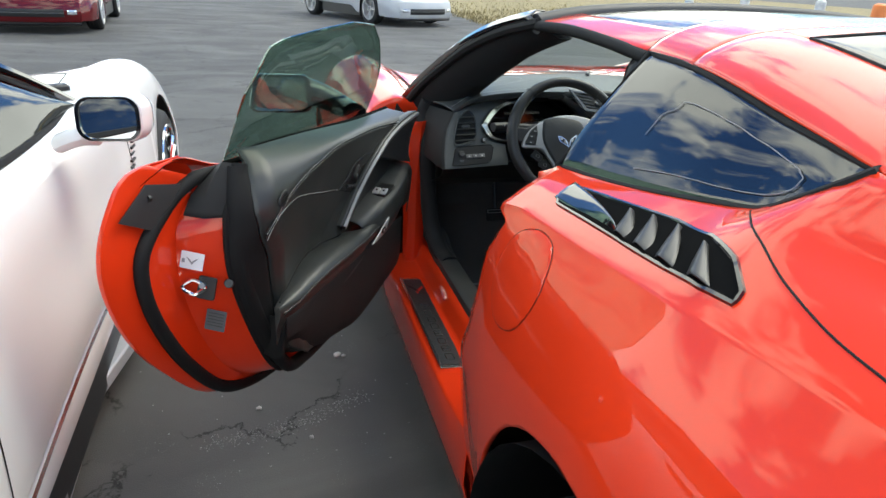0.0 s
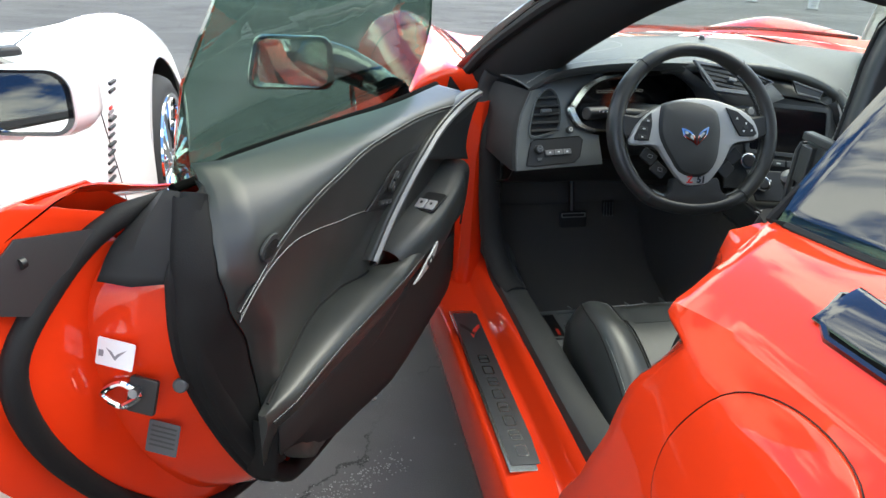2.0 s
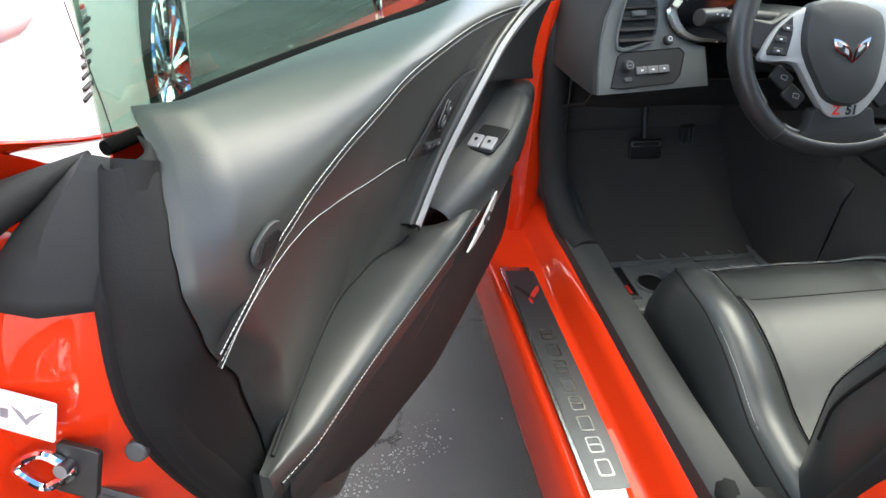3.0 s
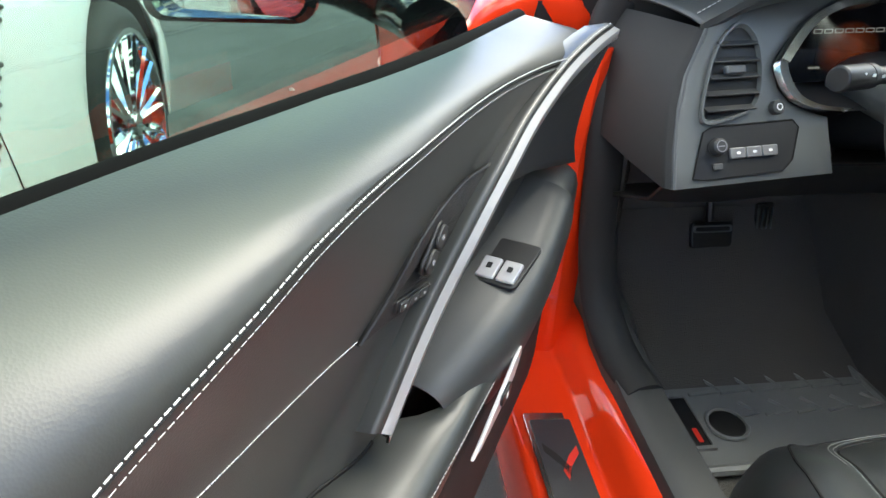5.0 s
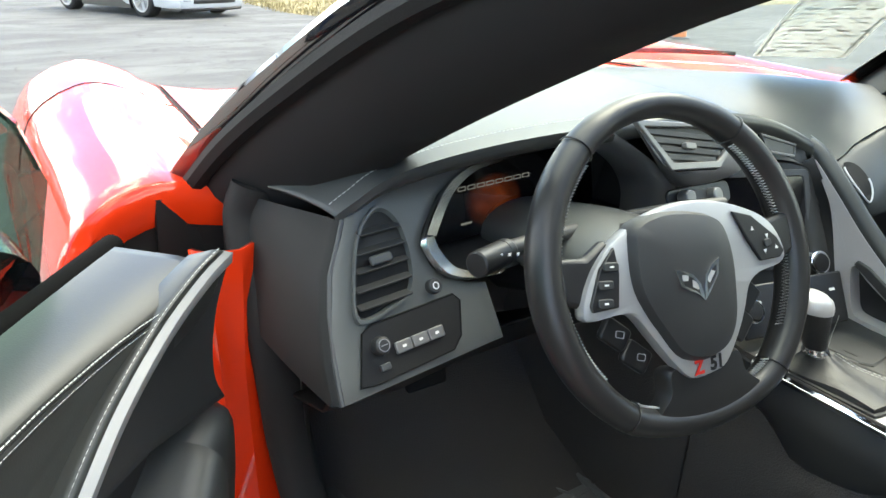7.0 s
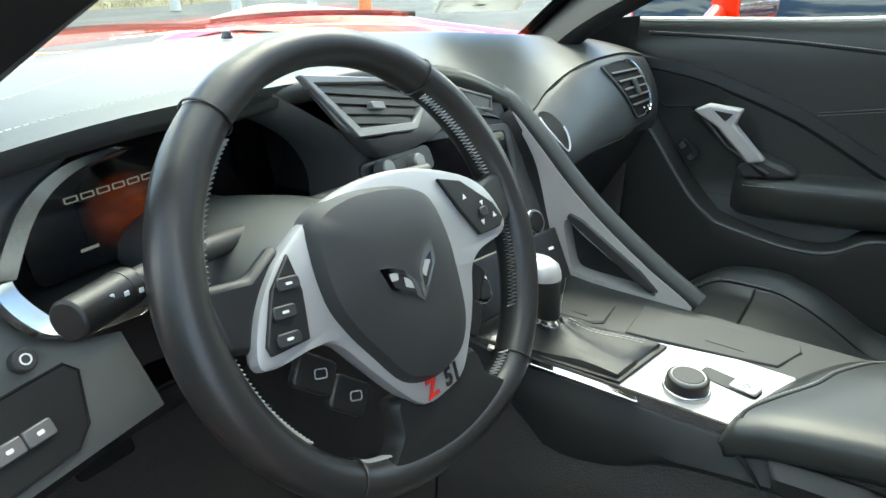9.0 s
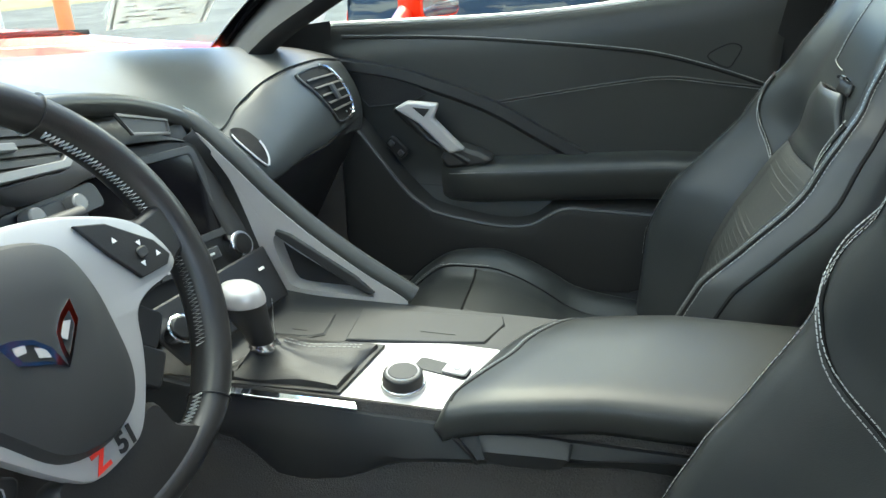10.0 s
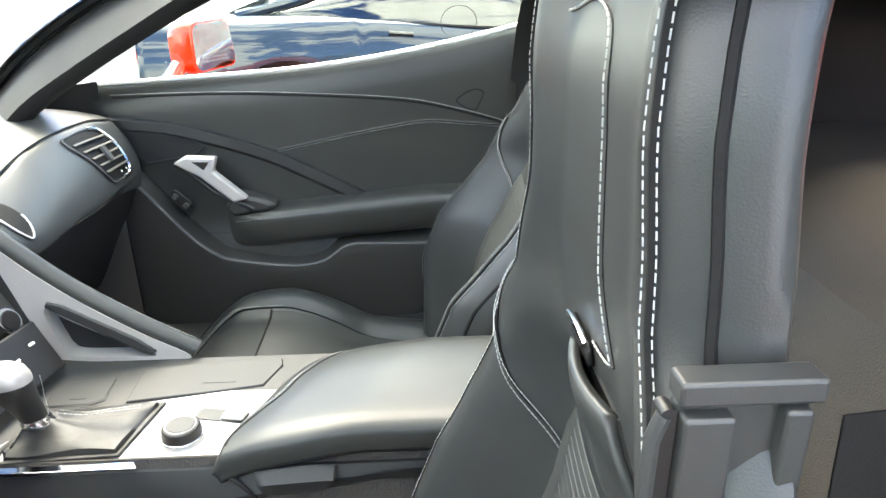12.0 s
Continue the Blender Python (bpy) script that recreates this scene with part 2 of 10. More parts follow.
BLADESILVER = material("satin_blade", (0.30, 0.30, 0.295), 0.44, metal=0.25, vary=0.04)
SPOKESILVER = material("satin_spoke", (0.36, 0.36, 0.355), 0.40, metal=0.35, vary=0.04)
MIRROR = material("mirror_glass", (0.86, 0.88, 0.86), 0.015, metal=1.0, rough_vary=0.01, vary=0.01)
ASPHALT = asphalt_material()
GRASS = material("dry_grass", (0.24, 0.195, 0.095), 0.95, vary=0.35, scale=14, bump=1.0, grain=60)
ORANGE = material("orange_post_paint", (0.80, 0.22, 0.05), 0.5)
WHITEPOST = material("weathered_white_paint", (0.62, 0.62, 0.60), 0.6, vary=0.15, scale=9)
GRIT = material("grey_grit", (0.25, 0.25, 0.245), 0.85, vary=0.3, scale=30)
STONE = material("pale_stone", (0.38, 0.37, 0.35), 0.85, vary=0.3, scale=30)
PAPER = material("printed_paper", (0.76, 0.76, 0.73), 0.7)
GREYPRINT = material("grey_print", (0.25, 0.25, 0.26), 0.7)


def glow(name, colour, strength):
    m = bpy.data.materials.new(name)
    m.use_nodes = True
    b = m.node_tree.nodes["Principled BSDF"]
    b.inputs["Base Color"].default_value = (0.005, 0.005, 0.005, 1)
    b.inputs["Emission Color"].default_value = (*colour, 1)
    b.inputs["Emission Strength"].default_value = strength
    b.inputs["Roughness"].default_value = 0.1
    return m


def soft_glow(name, colour, strength):
    """A lit display patch that fades out towards its edges, with an uneven picture in it."""
    m = glow(name, colour, strength)
    n, l = m.node_tree.nodes, m.node_tree.links
    tc, mp = n.new("ShaderNodeTexCoord"), n.new("ShaderNodeMapping")
    mp.inputs["Location"].default_value, mp.inputs["Scale"].default_value = (-1, 0, -1), (2, 0, 2)
    ball = n.new("ShaderNodeTexGradient")
    ball.gradient_type = "SPHERICAL"
    ns = n.new("ShaderNodeTexNoise")
    ns.inputs["Scale"].default_value, ns.inputs["Detail"].default_value = 3.5, 2
    mul = n.new("ShaderNodeMath")
    mul.operation = "MULTIPLY"
    k = n.new("ShaderNodeMath")
    k.operation = "MULTIPLY"
    k.inputs[1].default_value = strength * 2.6
    l.new(tc.outputs["Generated"], mp.inputs["Vector"])
    l.new(mp.outputs["Vector"], ball.inputs["Vector"])
    l.new(tc.outputs["Generated"], ns.inputs["Vector"])
    l.new(ball.outputs["Fac"], mul.inputs[0])
    l.new(ns.outputs["Fac"], mul.inputs[1])
    l.new(mul.outputs[0], k.inputs[0])
    l.new(k.outputs[0], n["Principled BSDF"].inputs["Emission Strength"])
    return m


LIT_ORANGE = soft_glow("screen_orange", (1.0, 0.20, 0.06), 0.020)
LIT_WHITE = glow("screen_white", (0.85, 0.9, 0.95), 0.045)


def paper(m):
    """Thin sheet: lets some light through."""
    n, l = m.node_tree.nodes, m.node_tree.links
    b = n["Principled BSDF"]
    through_ = n.new("ShaderNodeBsdfTranslucent")
    l.new(b.inputs["Base Color"].links[0].from_socket, through_.inputs["Color"])
    mix = n.new("ShaderNodeMixShader")
    mix.inputs["Fac"].default_value = 0.5
    l.new(b.outputs["BSDF"], mix.inputs[1])
    l.new(through_.outputs["BSDF"], mix.inputs[2])
    l.new(mix.outputs["Shader"], n["Material Output"].inputs["Surface"])


paper(PAPER)


# ---- mesh helpers ----
def link(name, me, mat, parent, label=""):
    me.materials.append(mat)
    ob = new(name, me)
    if parent is not None:
        ob.parent = parent
    if label:
        ob["label"] = label
    return ob


def part(name, bm, mat, parent, label="", smooth=True, bevel=0.0, thick=0.0, angle=40):
    """One mesh object from a bmesh, under its thing."""
    bmesh.ops.recalc_face_normals(bm, faces=bm.faces)
    me = bpy.data.meshes.new(name)
    bm.to_mesh(me)
    bm.free()
    if smooth:
        me.polygons.foreach_set("use_smooth", [True] * len(me.polygons))
        me.set_sharp_from_angle(angle=radians(angle))
    ob = link(name, me, mat, parent, label)
    if mat.name.endswith("glass"):
        ob.visible_shadow = False
    if thick:
        s = ob.modifiers.new("thickness", "SOLIDIFY")
        s.thickness, s.offset = thick, 0.0
        if smooth:
            flat = ob.modifiers.new("flat_rims", "WEIGHTED_NORMAL")
            flat.weight, flat.keep_sharp = 100, True
    if bevel:
        b = ob.modifiers.new("edges", "BEVEL")
        b.width, b.segments, b.limit_method, b.angle_limit = bevel, 2, "ANGLE", radians(35)
    return ob


def thing(name, label, category, at=(0, 0, 0), group="", kind=""):
    ob = new(name)
    ob.location = at
    ob.empty_display_size = 0.2
    return tagged(ob, label, category, group, kind)


def spl(pts, n=24, closed=False):
    """n points evenly by index along a smooth curve through pts."""
    pts = [Vector(p) for p in pts]
    k = len(pts)
    out = []
    for i in range(n):
        s = i / n * k if closed else i / (n - 1) * (k - 1)
        j = min(int(s), k - 1 if closed else k - 2)
        f = s - j
        if closed:
            a, b, c, d = (pts[(j + o) % k] for o in (-1, 0, 1, 2))
        else:
            b, c = pts[j], pts[j + 1]
            a = pts[j - 1] if j > 0 else b * 2 - c
            d = pts[j + 2] if j + 2 < k else c * 2 - b
        out.append(0.5 * ((2 * b) + (c - a) * f + (2 * a - 5 * b + 4 * c - d) * f * f + (3 * b - a - 3 * c + d) * f ** 3))
    return out


def curve_at(pts, x):
    """Smooth y over x through (x, y) pairs that rise in x."""
    xs = [p[0] for p in pts]
    if x <= xs[0]:
        return pts[0][1]
    if x >= xs[-1]:
        return pts[-1][1]
    i = max(j for j in range(len(xs) - 1) if xs[j] <= x)
    f = (x - xs[i]) / (xs[i + 1] - xs[i])
    f = f * f * (3 - 2 * f) * 0.5 + f * 0.5
    return pts[i][1] * (1 - f) + pts[i + 1][1] * f


def glide(pts, x):
    """Smooth y over x through (x, y) pairs that rise in x, with no waves between them."""
    n = len(pts)
    if x <= pts[0][0]:
        return pts[0][1]
    if x >= pts[-1][0]:
        return pts[-1][1]
    i = max(j for j in range(n - 1) if pts[j][0] <= x)

    def slope(j):
        return (pts[j + 1][1] - pts[j][1]) / (pts[j + 1][0] - pts[j][0])

    def tangent(j):
        if j == 0 or j == n - 1:
            return slope(min(j, n - 2))
        a, b = slope(j - 1), slope(j)
        return 0.0 if a * b <= 0 else 2 * a * b / (a + b)
    h = pts[i + 1][0] - pts[i][0]
    f = (x - pts[i][0]) / h
    return (pts[i][1] * (1 + 2 * f) * (1 - f) ** 2 + tangent(i) * h * f * (1 - f) ** 2
            + pts[i + 1][1] * f * f * (3 - 2 * f) + tangent(i + 1) * h * f * f * (f - 1))


def surf(rows, closed=False, cap=False):
    """A grid of quads over rows of points; closed joins each row's ends; cap closes the first and last row, "last" the last alone."""
    bm = bmesh.new()
    vs = [[bm.verts.new(p) for p in r] for r in rows]
    m = len(rows[0])
    for a, b in zip(vs, vs[1:]):
        for j in range(m if closed else m - 1):
            k = (j + 1) % m
            bm.faces.new((a[j], a[k], b[k], b[j]))
    if cap:
        if cap != "last":
            bm.faces.new(vs[0])
        bm.faces.new(list(reversed(vs[-1])))
    return bm


def ring(c, ax, ay, rx, ry, n=16, turn=0.0):
    c, ax, ay = Vector(c), Vector(ax), Vector(ay)
    return [c + ax * rx * math.cos(a + turn) + ay * ry * math.sin(a + turn) for a in (2 * math.pi * i / n for i in range(n))]


def sides_of(p, q, up=(0, 0, 1)):
    d = (Vector(q) - Vector(p)).normalized()
    u = Vector(up)
    if abs(d.dot(u)) > 0.95:
        u = Vector((0, 1, 0))
    a = d.cross(u).normalized()
    return a, a.cross(d).normalized()


def tube(path, r, n=8, closed=False, flat=1.0, up=(0, 0, 1), taper=None):
    """A round bar along a path; its cross-section is carried along without twisting."""
    path = [Vector(p) for p in path]
    rows = []
    k = len(path)
    side = None
    for i, p in enumerate(path):
        q0 = path[(i - 1) % k] if closed or i else p
        q1 = path[(i + 1) % k] if closed or i < k - 1 else p
        d = (q1 - q0).normalized()
        if side is None:
            side = sides_of(q0, q1, up)[0]
        side = (side - d * side.dot(d)).normalized()
        rr = r if taper is None else r * taper(i / (k - 1))
        rows.append(ring(p, side, side.cross(d).normalized(), rr, rr * flat, n))
    if closed:
        rows.append(rows[0])
        bm = surf(rows, True)
        bmesh.ops.remove_doubles(bm, verts=bm.verts, dist=1e-6)
        return bm
    return surf(rows, True, True)


def slab(outline, depth, place=Matrix.Identity(4)):
    """A flat outline (x, y) given a depth along z, at a place."""
    bm = bmesh.new()
    lo = [bm.verts.new(place @ Vector((p[0], p[1], 0))) for p in outline]
    hi = [bm.verts.new(place @ Vector((p[0], p[1], depth))) for p in outline]
    bm.faces.new(list(reversed(lo)))
    bm.faces.new(hi)
    for i in range(len(lo)):
        j = (i + 1) % len(lo)
        bm.faces.new((lo[i], lo[j], hi[j], hi[i]))
    return bm


def frame_slab(outer, inner, depth, place=Matrix.Identity(4)):
    """A flat ring between two outlines of the same count, given depth."""
    bm = bmesh.new()
    rows = []
    for z, ol in ((0, outer), (depth, outer), (depth, inner), (0, inner)):
        rows.append([bm.verts.new(place @ Vector((p[0], p[1], z))) for p in ol])
    rows.append(rows[0])
    m = len(outer)
    for a, b in zip(rows, rows[1:]):
        for i in range(m):
            j = (i + 1) % m
            bm.faces.new((a[i], a[j], b[j], b[i]))
    return bm


def box(size, place=Matrix.Identity(4)):
    bm = bmesh.new()
    bmesh.ops.create_cube(bm, size=1.0, matrix=place @ Matrix.Diagonal((*size, 1)))
    return bm


def disc(r, depth, place=Matrix.Identity(4), n=24, r2=None):
    bm = bmesh.new()
    bmesh.ops.create_cone(bm, cap_ends=True, segments=n, radius1=r, radius2=r if r2 is None else r2, depth=depth, matrix=place)
    return bm


def round_rect(w, h, r, n=4):
    out = []
    for cx, cy, a0 in ((w / 2 - r, h / 2 - r, 0), (-w / 2 + r, h / 2 - r, 90), (-w / 2 + r, -h / 2 + r, 180), (w / 2 - r, -h / 2 + r, 270)):
        for i in range(n + 1):
            a = radians(a0 + 90 * i / n)
            out.append((cx + r * math.cos(a), cy + r * math.sin(a)))
    return out


def axes(o, ax, ay, az=None):
    """A pose from an origin and its axes."""
    ax, ay = Vector(ax).normalized(), Vector(ay).normalized()
    az = ax.cross(ay).normalized() if az is None else Vector(az).normalized()
    m = Matrix.Identity(4)
    for i in range(3):
        m[i][0], m[i][1], m[i][2], m[i][3] = ax[i], ay[i], az[i], o[i]
    return m


def along(path, step):
    """Points and directions at even steps of length along a path."""
    path = [Vector(p) for p in path]
    out, left = [], 0.0
    for p, q in zip(path, path[1:]):
        d = (q - p).length
        while left < d:
            out.append((p.lerp(q, left / d), (q - p).normalized()))
            left += step
        left -= d
    return out


def stitches(path, out, step=0.0068, length=0.0046, r=0.0008, lift=0.0008):
    """A row of small threads laid on a surface along a path; out: the surface's way up."""
    bm = bmesh.new()
    up = Vector(out).normalized()
    for p, d in along(path, step):
        c = p + up * lift
        s = d.cross(up).normalized() * r
        e = d * length / 2
        top = up * r
        a = [bm.verts.new(c - e + v) for v in (s, top, -s)]
        b = [bm.verts.new(c + e + v) for v in (s, top, -s)]
        for i in range(3):
            j = (i + 1) % 3
            bm.faces.new((a[i], a[j], b[j], b[i]))
        bm.faces.new(a)
        bm.faces.new(list(reversed(b)))
    return bm


def words(name, text, size, place, mat, parent, depth=0.0003):
    cu = bpy.data.curves.new(name, "FONT")
    cu.body, cu.size, cu.extrude, cu.align_x, cu.align_y = text, size, depth, "CENTER", "CENTER"
    cu.materials.append(mat)
    ob = new(name, cu)
    ob.matrix_world = place
    ob.parent = parent
    ob.matrix_parent_inverse = Matrix.Identity(4)
    return ob


def merged(*bms):
    """Several bmeshes as one."""
    me = bpy.data.meshes.new("joined")
    out = bmesh.new()
    for b in bms:
        b.to_mesh(me)
        b.free()
        out.from_mesh(me)
    bpy.data.meshes.remove(me)
    return out


def dense(pts, k=5):
    out = []
    m = len(pts)
    for i in range(m):
        a, b = Vector(pts[i]), Vector(pts[(i + 1) % m])
        out += [a.lerp(b, j / k) for j in range(k)]
    return out


# ---- ground ----
def ground_sheet():
    xs = [-900, -300, -80, -30] + [-12 + i for i in range(25)] + [30, 80, 300, 900]
    rows = []
    for y in [-900, -300, -80, -30] + [-8 + i for i in range(32)] + [40, 80, 300, 900]:
        rows.append([(x, y, 0.012 * noise.noise((x * 0.21, y * 0.21, 0)) if abs(x) < 13 and 6 < y < 24 else 0.0) for x in xs])
    ob = part("ground", surf(rows), ASPHALT, None)
    return tagged(ob, "dark grey worn asphalt lot with cracks and pale streaks", "asphalt ground", kind="structure")


ground_sheet()

# ---- the red car ----
car = thing("red_sports_car", "glossy bright red low two-seat coupe with its door open", "car")


# foot and top of the quarter window
QW_LOW = [(-0.675, -0.330, 0.991), (-0.668, -0.430, 1.002), (-0.668, -0.561, 1.024), (-0.668, -0.684, 1.049), (-0.666, -0.779, 1.070), (-0.664, -0.832, 1.084), (-0.660, -0.877, 1.112), (-0.658, -0.917, 1.139), (-0.652, -0.946, 1.161)]
QW_TOP = [(-0.513, -0.308, 1.187), (-0.546, -0.490, 1.188), (-0.576, -0.645, 1.178), (-0.599, -0.755, 1.168), (-0.623, -0.856, 1.163), (-0.643, -0.932, 1.160), (-0.652, -0.946, 1.161)]
# the upper body by station: from the window tops over the roof hoop to the hatch
UPPER = [
    (-0.303, [(-0.513, 1.190), (-0.490, 1.210), (-0.440, 1.231), (-0.36, 1.243), (-0.20, 1.252), (0, 1.256)]),
    (-0.500, [(-0.549, 1.191), (-0.524, 1.211), (-0.468, 1.232), (-0.38, 1.244), (-0.20, 1.255), (0, 1.260)]),
    (-0.800, [(-0.612, 1.170), (-0.588, 1.190), (-0.532, 1.210), (-0.45, 1.222), (-0.22, 1.240), (0, 1.246)]),
    (-0.960, [(-0.655, 1.160), (-0.630, 1.174), (-0.580, 1.191), (-0.50, 1.200), (-0.25, 1.220), (0, 1.226)]),
    (-1.200, [(-0.690, 1.098), (-0.665, 1.122), (-0.615, 1.145), (-0.54, 1.156), (-0.26, 1.180), (0, 1.186)]),
    (-1.700, [(-0.640, 1.060), (-0.620, 1.068), (-0.580, 1.075), (-0.52, 1.080), (-0.26, 1.092), (0, 1.096)]),
    (-2.050, [(-0.600, 1.000), (-0.580, 1.006), (-0.540, 1.012), (-0.48, 1.016), (-0.26, 1.025), (0, 1.028)]),
]


def window_foot(y):
    """Where the flank ends below the quarter window, and behind it where the rear pillar begins."""
    if y > -0.946:
        return glide([(-p[1], p[0]) for p in QW_LOW], -y), glide([(-p[1], p[2]) for p in QW_LOW], -y)
    return glide([(-k, v[0][0]) for k, v in UPPER], -y), glide([(-k, v[0][1]) for k, v in UPPER], -y)


def body_row(side, y, zlow, n=30):
    """Points of the left rear flank at one station y, from the window's foot over the crease and down to zlow."""
    prof = []
    for i in range(len(FLANK[0][1])):
        px = glide([(-k, v[i][0]) for k, v in FLANK], -y)
        pz = glide([(-k, v[i][1]) for k, v in FLANK], -y)
        prof.append((px, 0, pz))
    prof[0] = (window_foot(y)[0], 0, window_foot(y)[1])
    shelf, wall = spl(prof[:4], 12), spl(prof[3:], 36)
    keep = [p for p in wall if p.z > zlow + 0.004] or wall[:2]
    keep.append(Vector((keep[-1].x, 0, zlow)))
    out = list(shelf[:-1])
    for i in range(n - 11):
        s = i / (n - 12) * (len(keep) - 1)
        j = min(int(s), len(keep) - 2)
        out.append(keep[j].lerp(keep[j + 1], s - j))
    done = []
    front = max(0.0, 1 - (-0.315 - y) / 0.15)
    for p in out:
        done.append((p.x * side, y + (curve_at(SHUT_LINE, p.z) + 0.315) * front, p.z))
    return done


# stations from the door's rear edge to the tail: (y, profile from window foot down; the fourth point is the crease)
FLANK = [
    (-0.315, [(-0.677, 0.990), (-0.704, 0.983), (-0.745, 0.971), (-0.795, 0.945), (-0.806, 0.905), (-0.816, 0.800), (-0.818, 0.600), (-0.802, 0.420), (-0.785, 0.290)]),
    (-0.480, [(-0.668, 1.010), (-0.700, 0.999), (-0.740, 0.984), (-0.785, 0.960), (-0.816, 0.905), (-0.838, 0.790), (-0.846, 0.600), (-0.835, 0.430), (-0.815, 0.300)]),
    (-0.700, [(-0.668, 1.052), (-0.700, 1.035), (-0.740, 1.013), (-0.785, 0.984), (-0.832, 0.910), (-0.858, 0.805), (-0.864, 0.690), (-0.862, 0.540), (-0.850, 0.400)]),
    (-0.800, [(-0.665, 1.075), (-0.698, 1.057), (-0.740, 1.032), (-0.789, 0.998), (-0.838, 0.918), (-0.866, 0.830), (-0.873, 0.740), (-0.872, 0.650), (-0.866, 0.560)]),
    (-0.920, [(-0.658, 1.140), (-0.696, 1.102), (-0.743, 1.061), (-0.794, 1.016), (-0.848, 0.934), (-0.876, 0.860), (-0.884, 0.790), (-0.884, 0.760), (-0.882, 0.720)]),
    (-1.200, [(-0.690, 1.098), (-0.712, 1.092), (-0.748, 1.078), (-0.792, 1.046), (-0.858, 0.948), (-0.892, 0.850), (-0.900, 0.740), (-0.898, 0.600), (-0.880, 0.450)]),
    (-1.700, [(-0.640, 1.060), (-0.670, 1.052), (-0.720, 1.030), (-0.780, 0.985), (-0.830, 0.910), (-0.866, 0.800), (-0.876, 0.660), (-0.860, 0.450), (-0.820, 0.280)]),
    (-2.050, [(-0.600, 1.000), (-0.630, 0.990), (-0.670, 0.970), (-0.715, 0.930), (-0.745, 0.860), (-0.770, 0.760), (-0.775, 0.620), (-0.760, 0.450), (-0.720, 0.280)]),
]
# where the shut line of the door runs along the flank, by height
SHUT_LINE = [(0.29, -0.275), (0.48, -0.270), (0.60, -0.278), (0.70, -0.330), (0.79, -0.364), (0.863, -0.380), (0.946, -0.389), (0.972, -0.374), (0.990, -0.338)]
AXLE_R, AXLE_F, ARCH = -0.95, 1.72, 0.455


def arch_low(y, floor=0.29):
    d = abs(y - AXLE_R)
    if d < ARCH:
        return max(floor, 0.345 + math.sqrt(ARCH ** 2 - d ** 2))
    return floor


def notch(z):
    """How far the shut edge steps back beside the striker."""
    if z > 0.934 or z < 0.858:
        return 0.0
    return (0.004 + 0.042 * (z - 0.858) / 0.076) * min(1.0, (0.934 - z) / 0.006, (z - 0.858) / 0.006)


def flank(side, name):
    ys = sorted({-0.315 - i * 0.03 for i in range(58)} | {AXLE_R + ARCH * s for s in (0.995, 0.97, 0.9, -0.9, -0.97, -0.995)}, reverse=True)
    rows = [body_row(side, y, arch_low(y), 52) for y in ys]
    for k in range(3):
        rows[k] = [Vector((p[0], p[1] - notch(p[2]) * (1 - k / 3), p[2])) for p in rows[k]]
    ob = part(name, surf(rows), RED, car, thick=0.008, angle=30)
    return ob


flank(1, "quarter_panel")
flank(-1, "quarter_panel")
# rolled edge where the body turns into the door opening
edge = [Vector((p[0], p[1] - notch(p[2]), p[2])) for p in body_row(1, -0.315, 0.29, 52)]
JAMB_Y = [(0.29, -0.10), (0.44, -0.125), (0.524, -0.168), (0.595, -0.204), (0.698, -0.245), (0.792, -0.272), (0.888, -0.297), (0.942, -0.306), (0.99, -0.318)]
inner = [Vector((max(-0.705, p.x + 0.012), curve_at(JAMB_Y, p.z), p.z - 0.004)) for p in edge]
lip_ = [Vector((p.x + 0.005, p.y + 0.006, p.z)) for p in edge]
part("door_jamb", surf([edge, lip_, [a.lerp(b, 0.3) + Vector((0, -0.006, 0)) for a, b in zip(lip_, inner)], [a.lerp(b, 0.75) + Vector((0, -0.008, 0)) for a, b in zip(lip_, inner)], inner, [p + Vector((0.03, -0.03, 0)) for p in inner]]), RED, car, "glossy red door jamb", thick=0.004)
# striker on the jamb: black plate with a bright loop, and the pressed seam by the notch
sk = axes((-0.752, -0.292, 0.735), (0.80, 0.55, 0.1), (0.25, -0.15, 0.95))
part("striker_plate", slab(round_rect(0.030, 0.100, 0.008), 0.006, sk), HARD, car, "black striker plate", bevel=0.002)
part("door_striker", tube([sk @ Vector(p) for p in ((-0.006, -0.034, 0.004), (-0.006, -0.034, 0.024), (-0.002, -0.050, 0.026), (0.004, -0.060, 0.024), (0.004, -0.060, 0.004))], 0.0045, 8), CHROME, car, "bright striker loop")
# dark seal round the opening's rear post
post = [(-0.655, -0.318, 0.985), (-0.66, -0.30, 0.93), (-0.675, -0.27, 0.84), (-0.68, -0.24, 0.70), (-0.675, -0.20, 0.56), (-0.66, -0.13, 0.46), (-0.635, -0.05, 0.43)]
part("rear_post_seal", tube(spl(post, 24), 0.020, 10), RUBBER, car, "black rubber door seal")
inside = [[(x + 0.10, y - 0.01, z) for x, y, z in post], [(x + 0.02, y + 0.0, z) for x, y, z in post]]
part("rear_post_trim", surf([spl(r, 16) for r in (inside[1], inside[0], [(-0.50, -0.45, z) for _, _, z in post])]), PILLAR, car, thick=0.006)

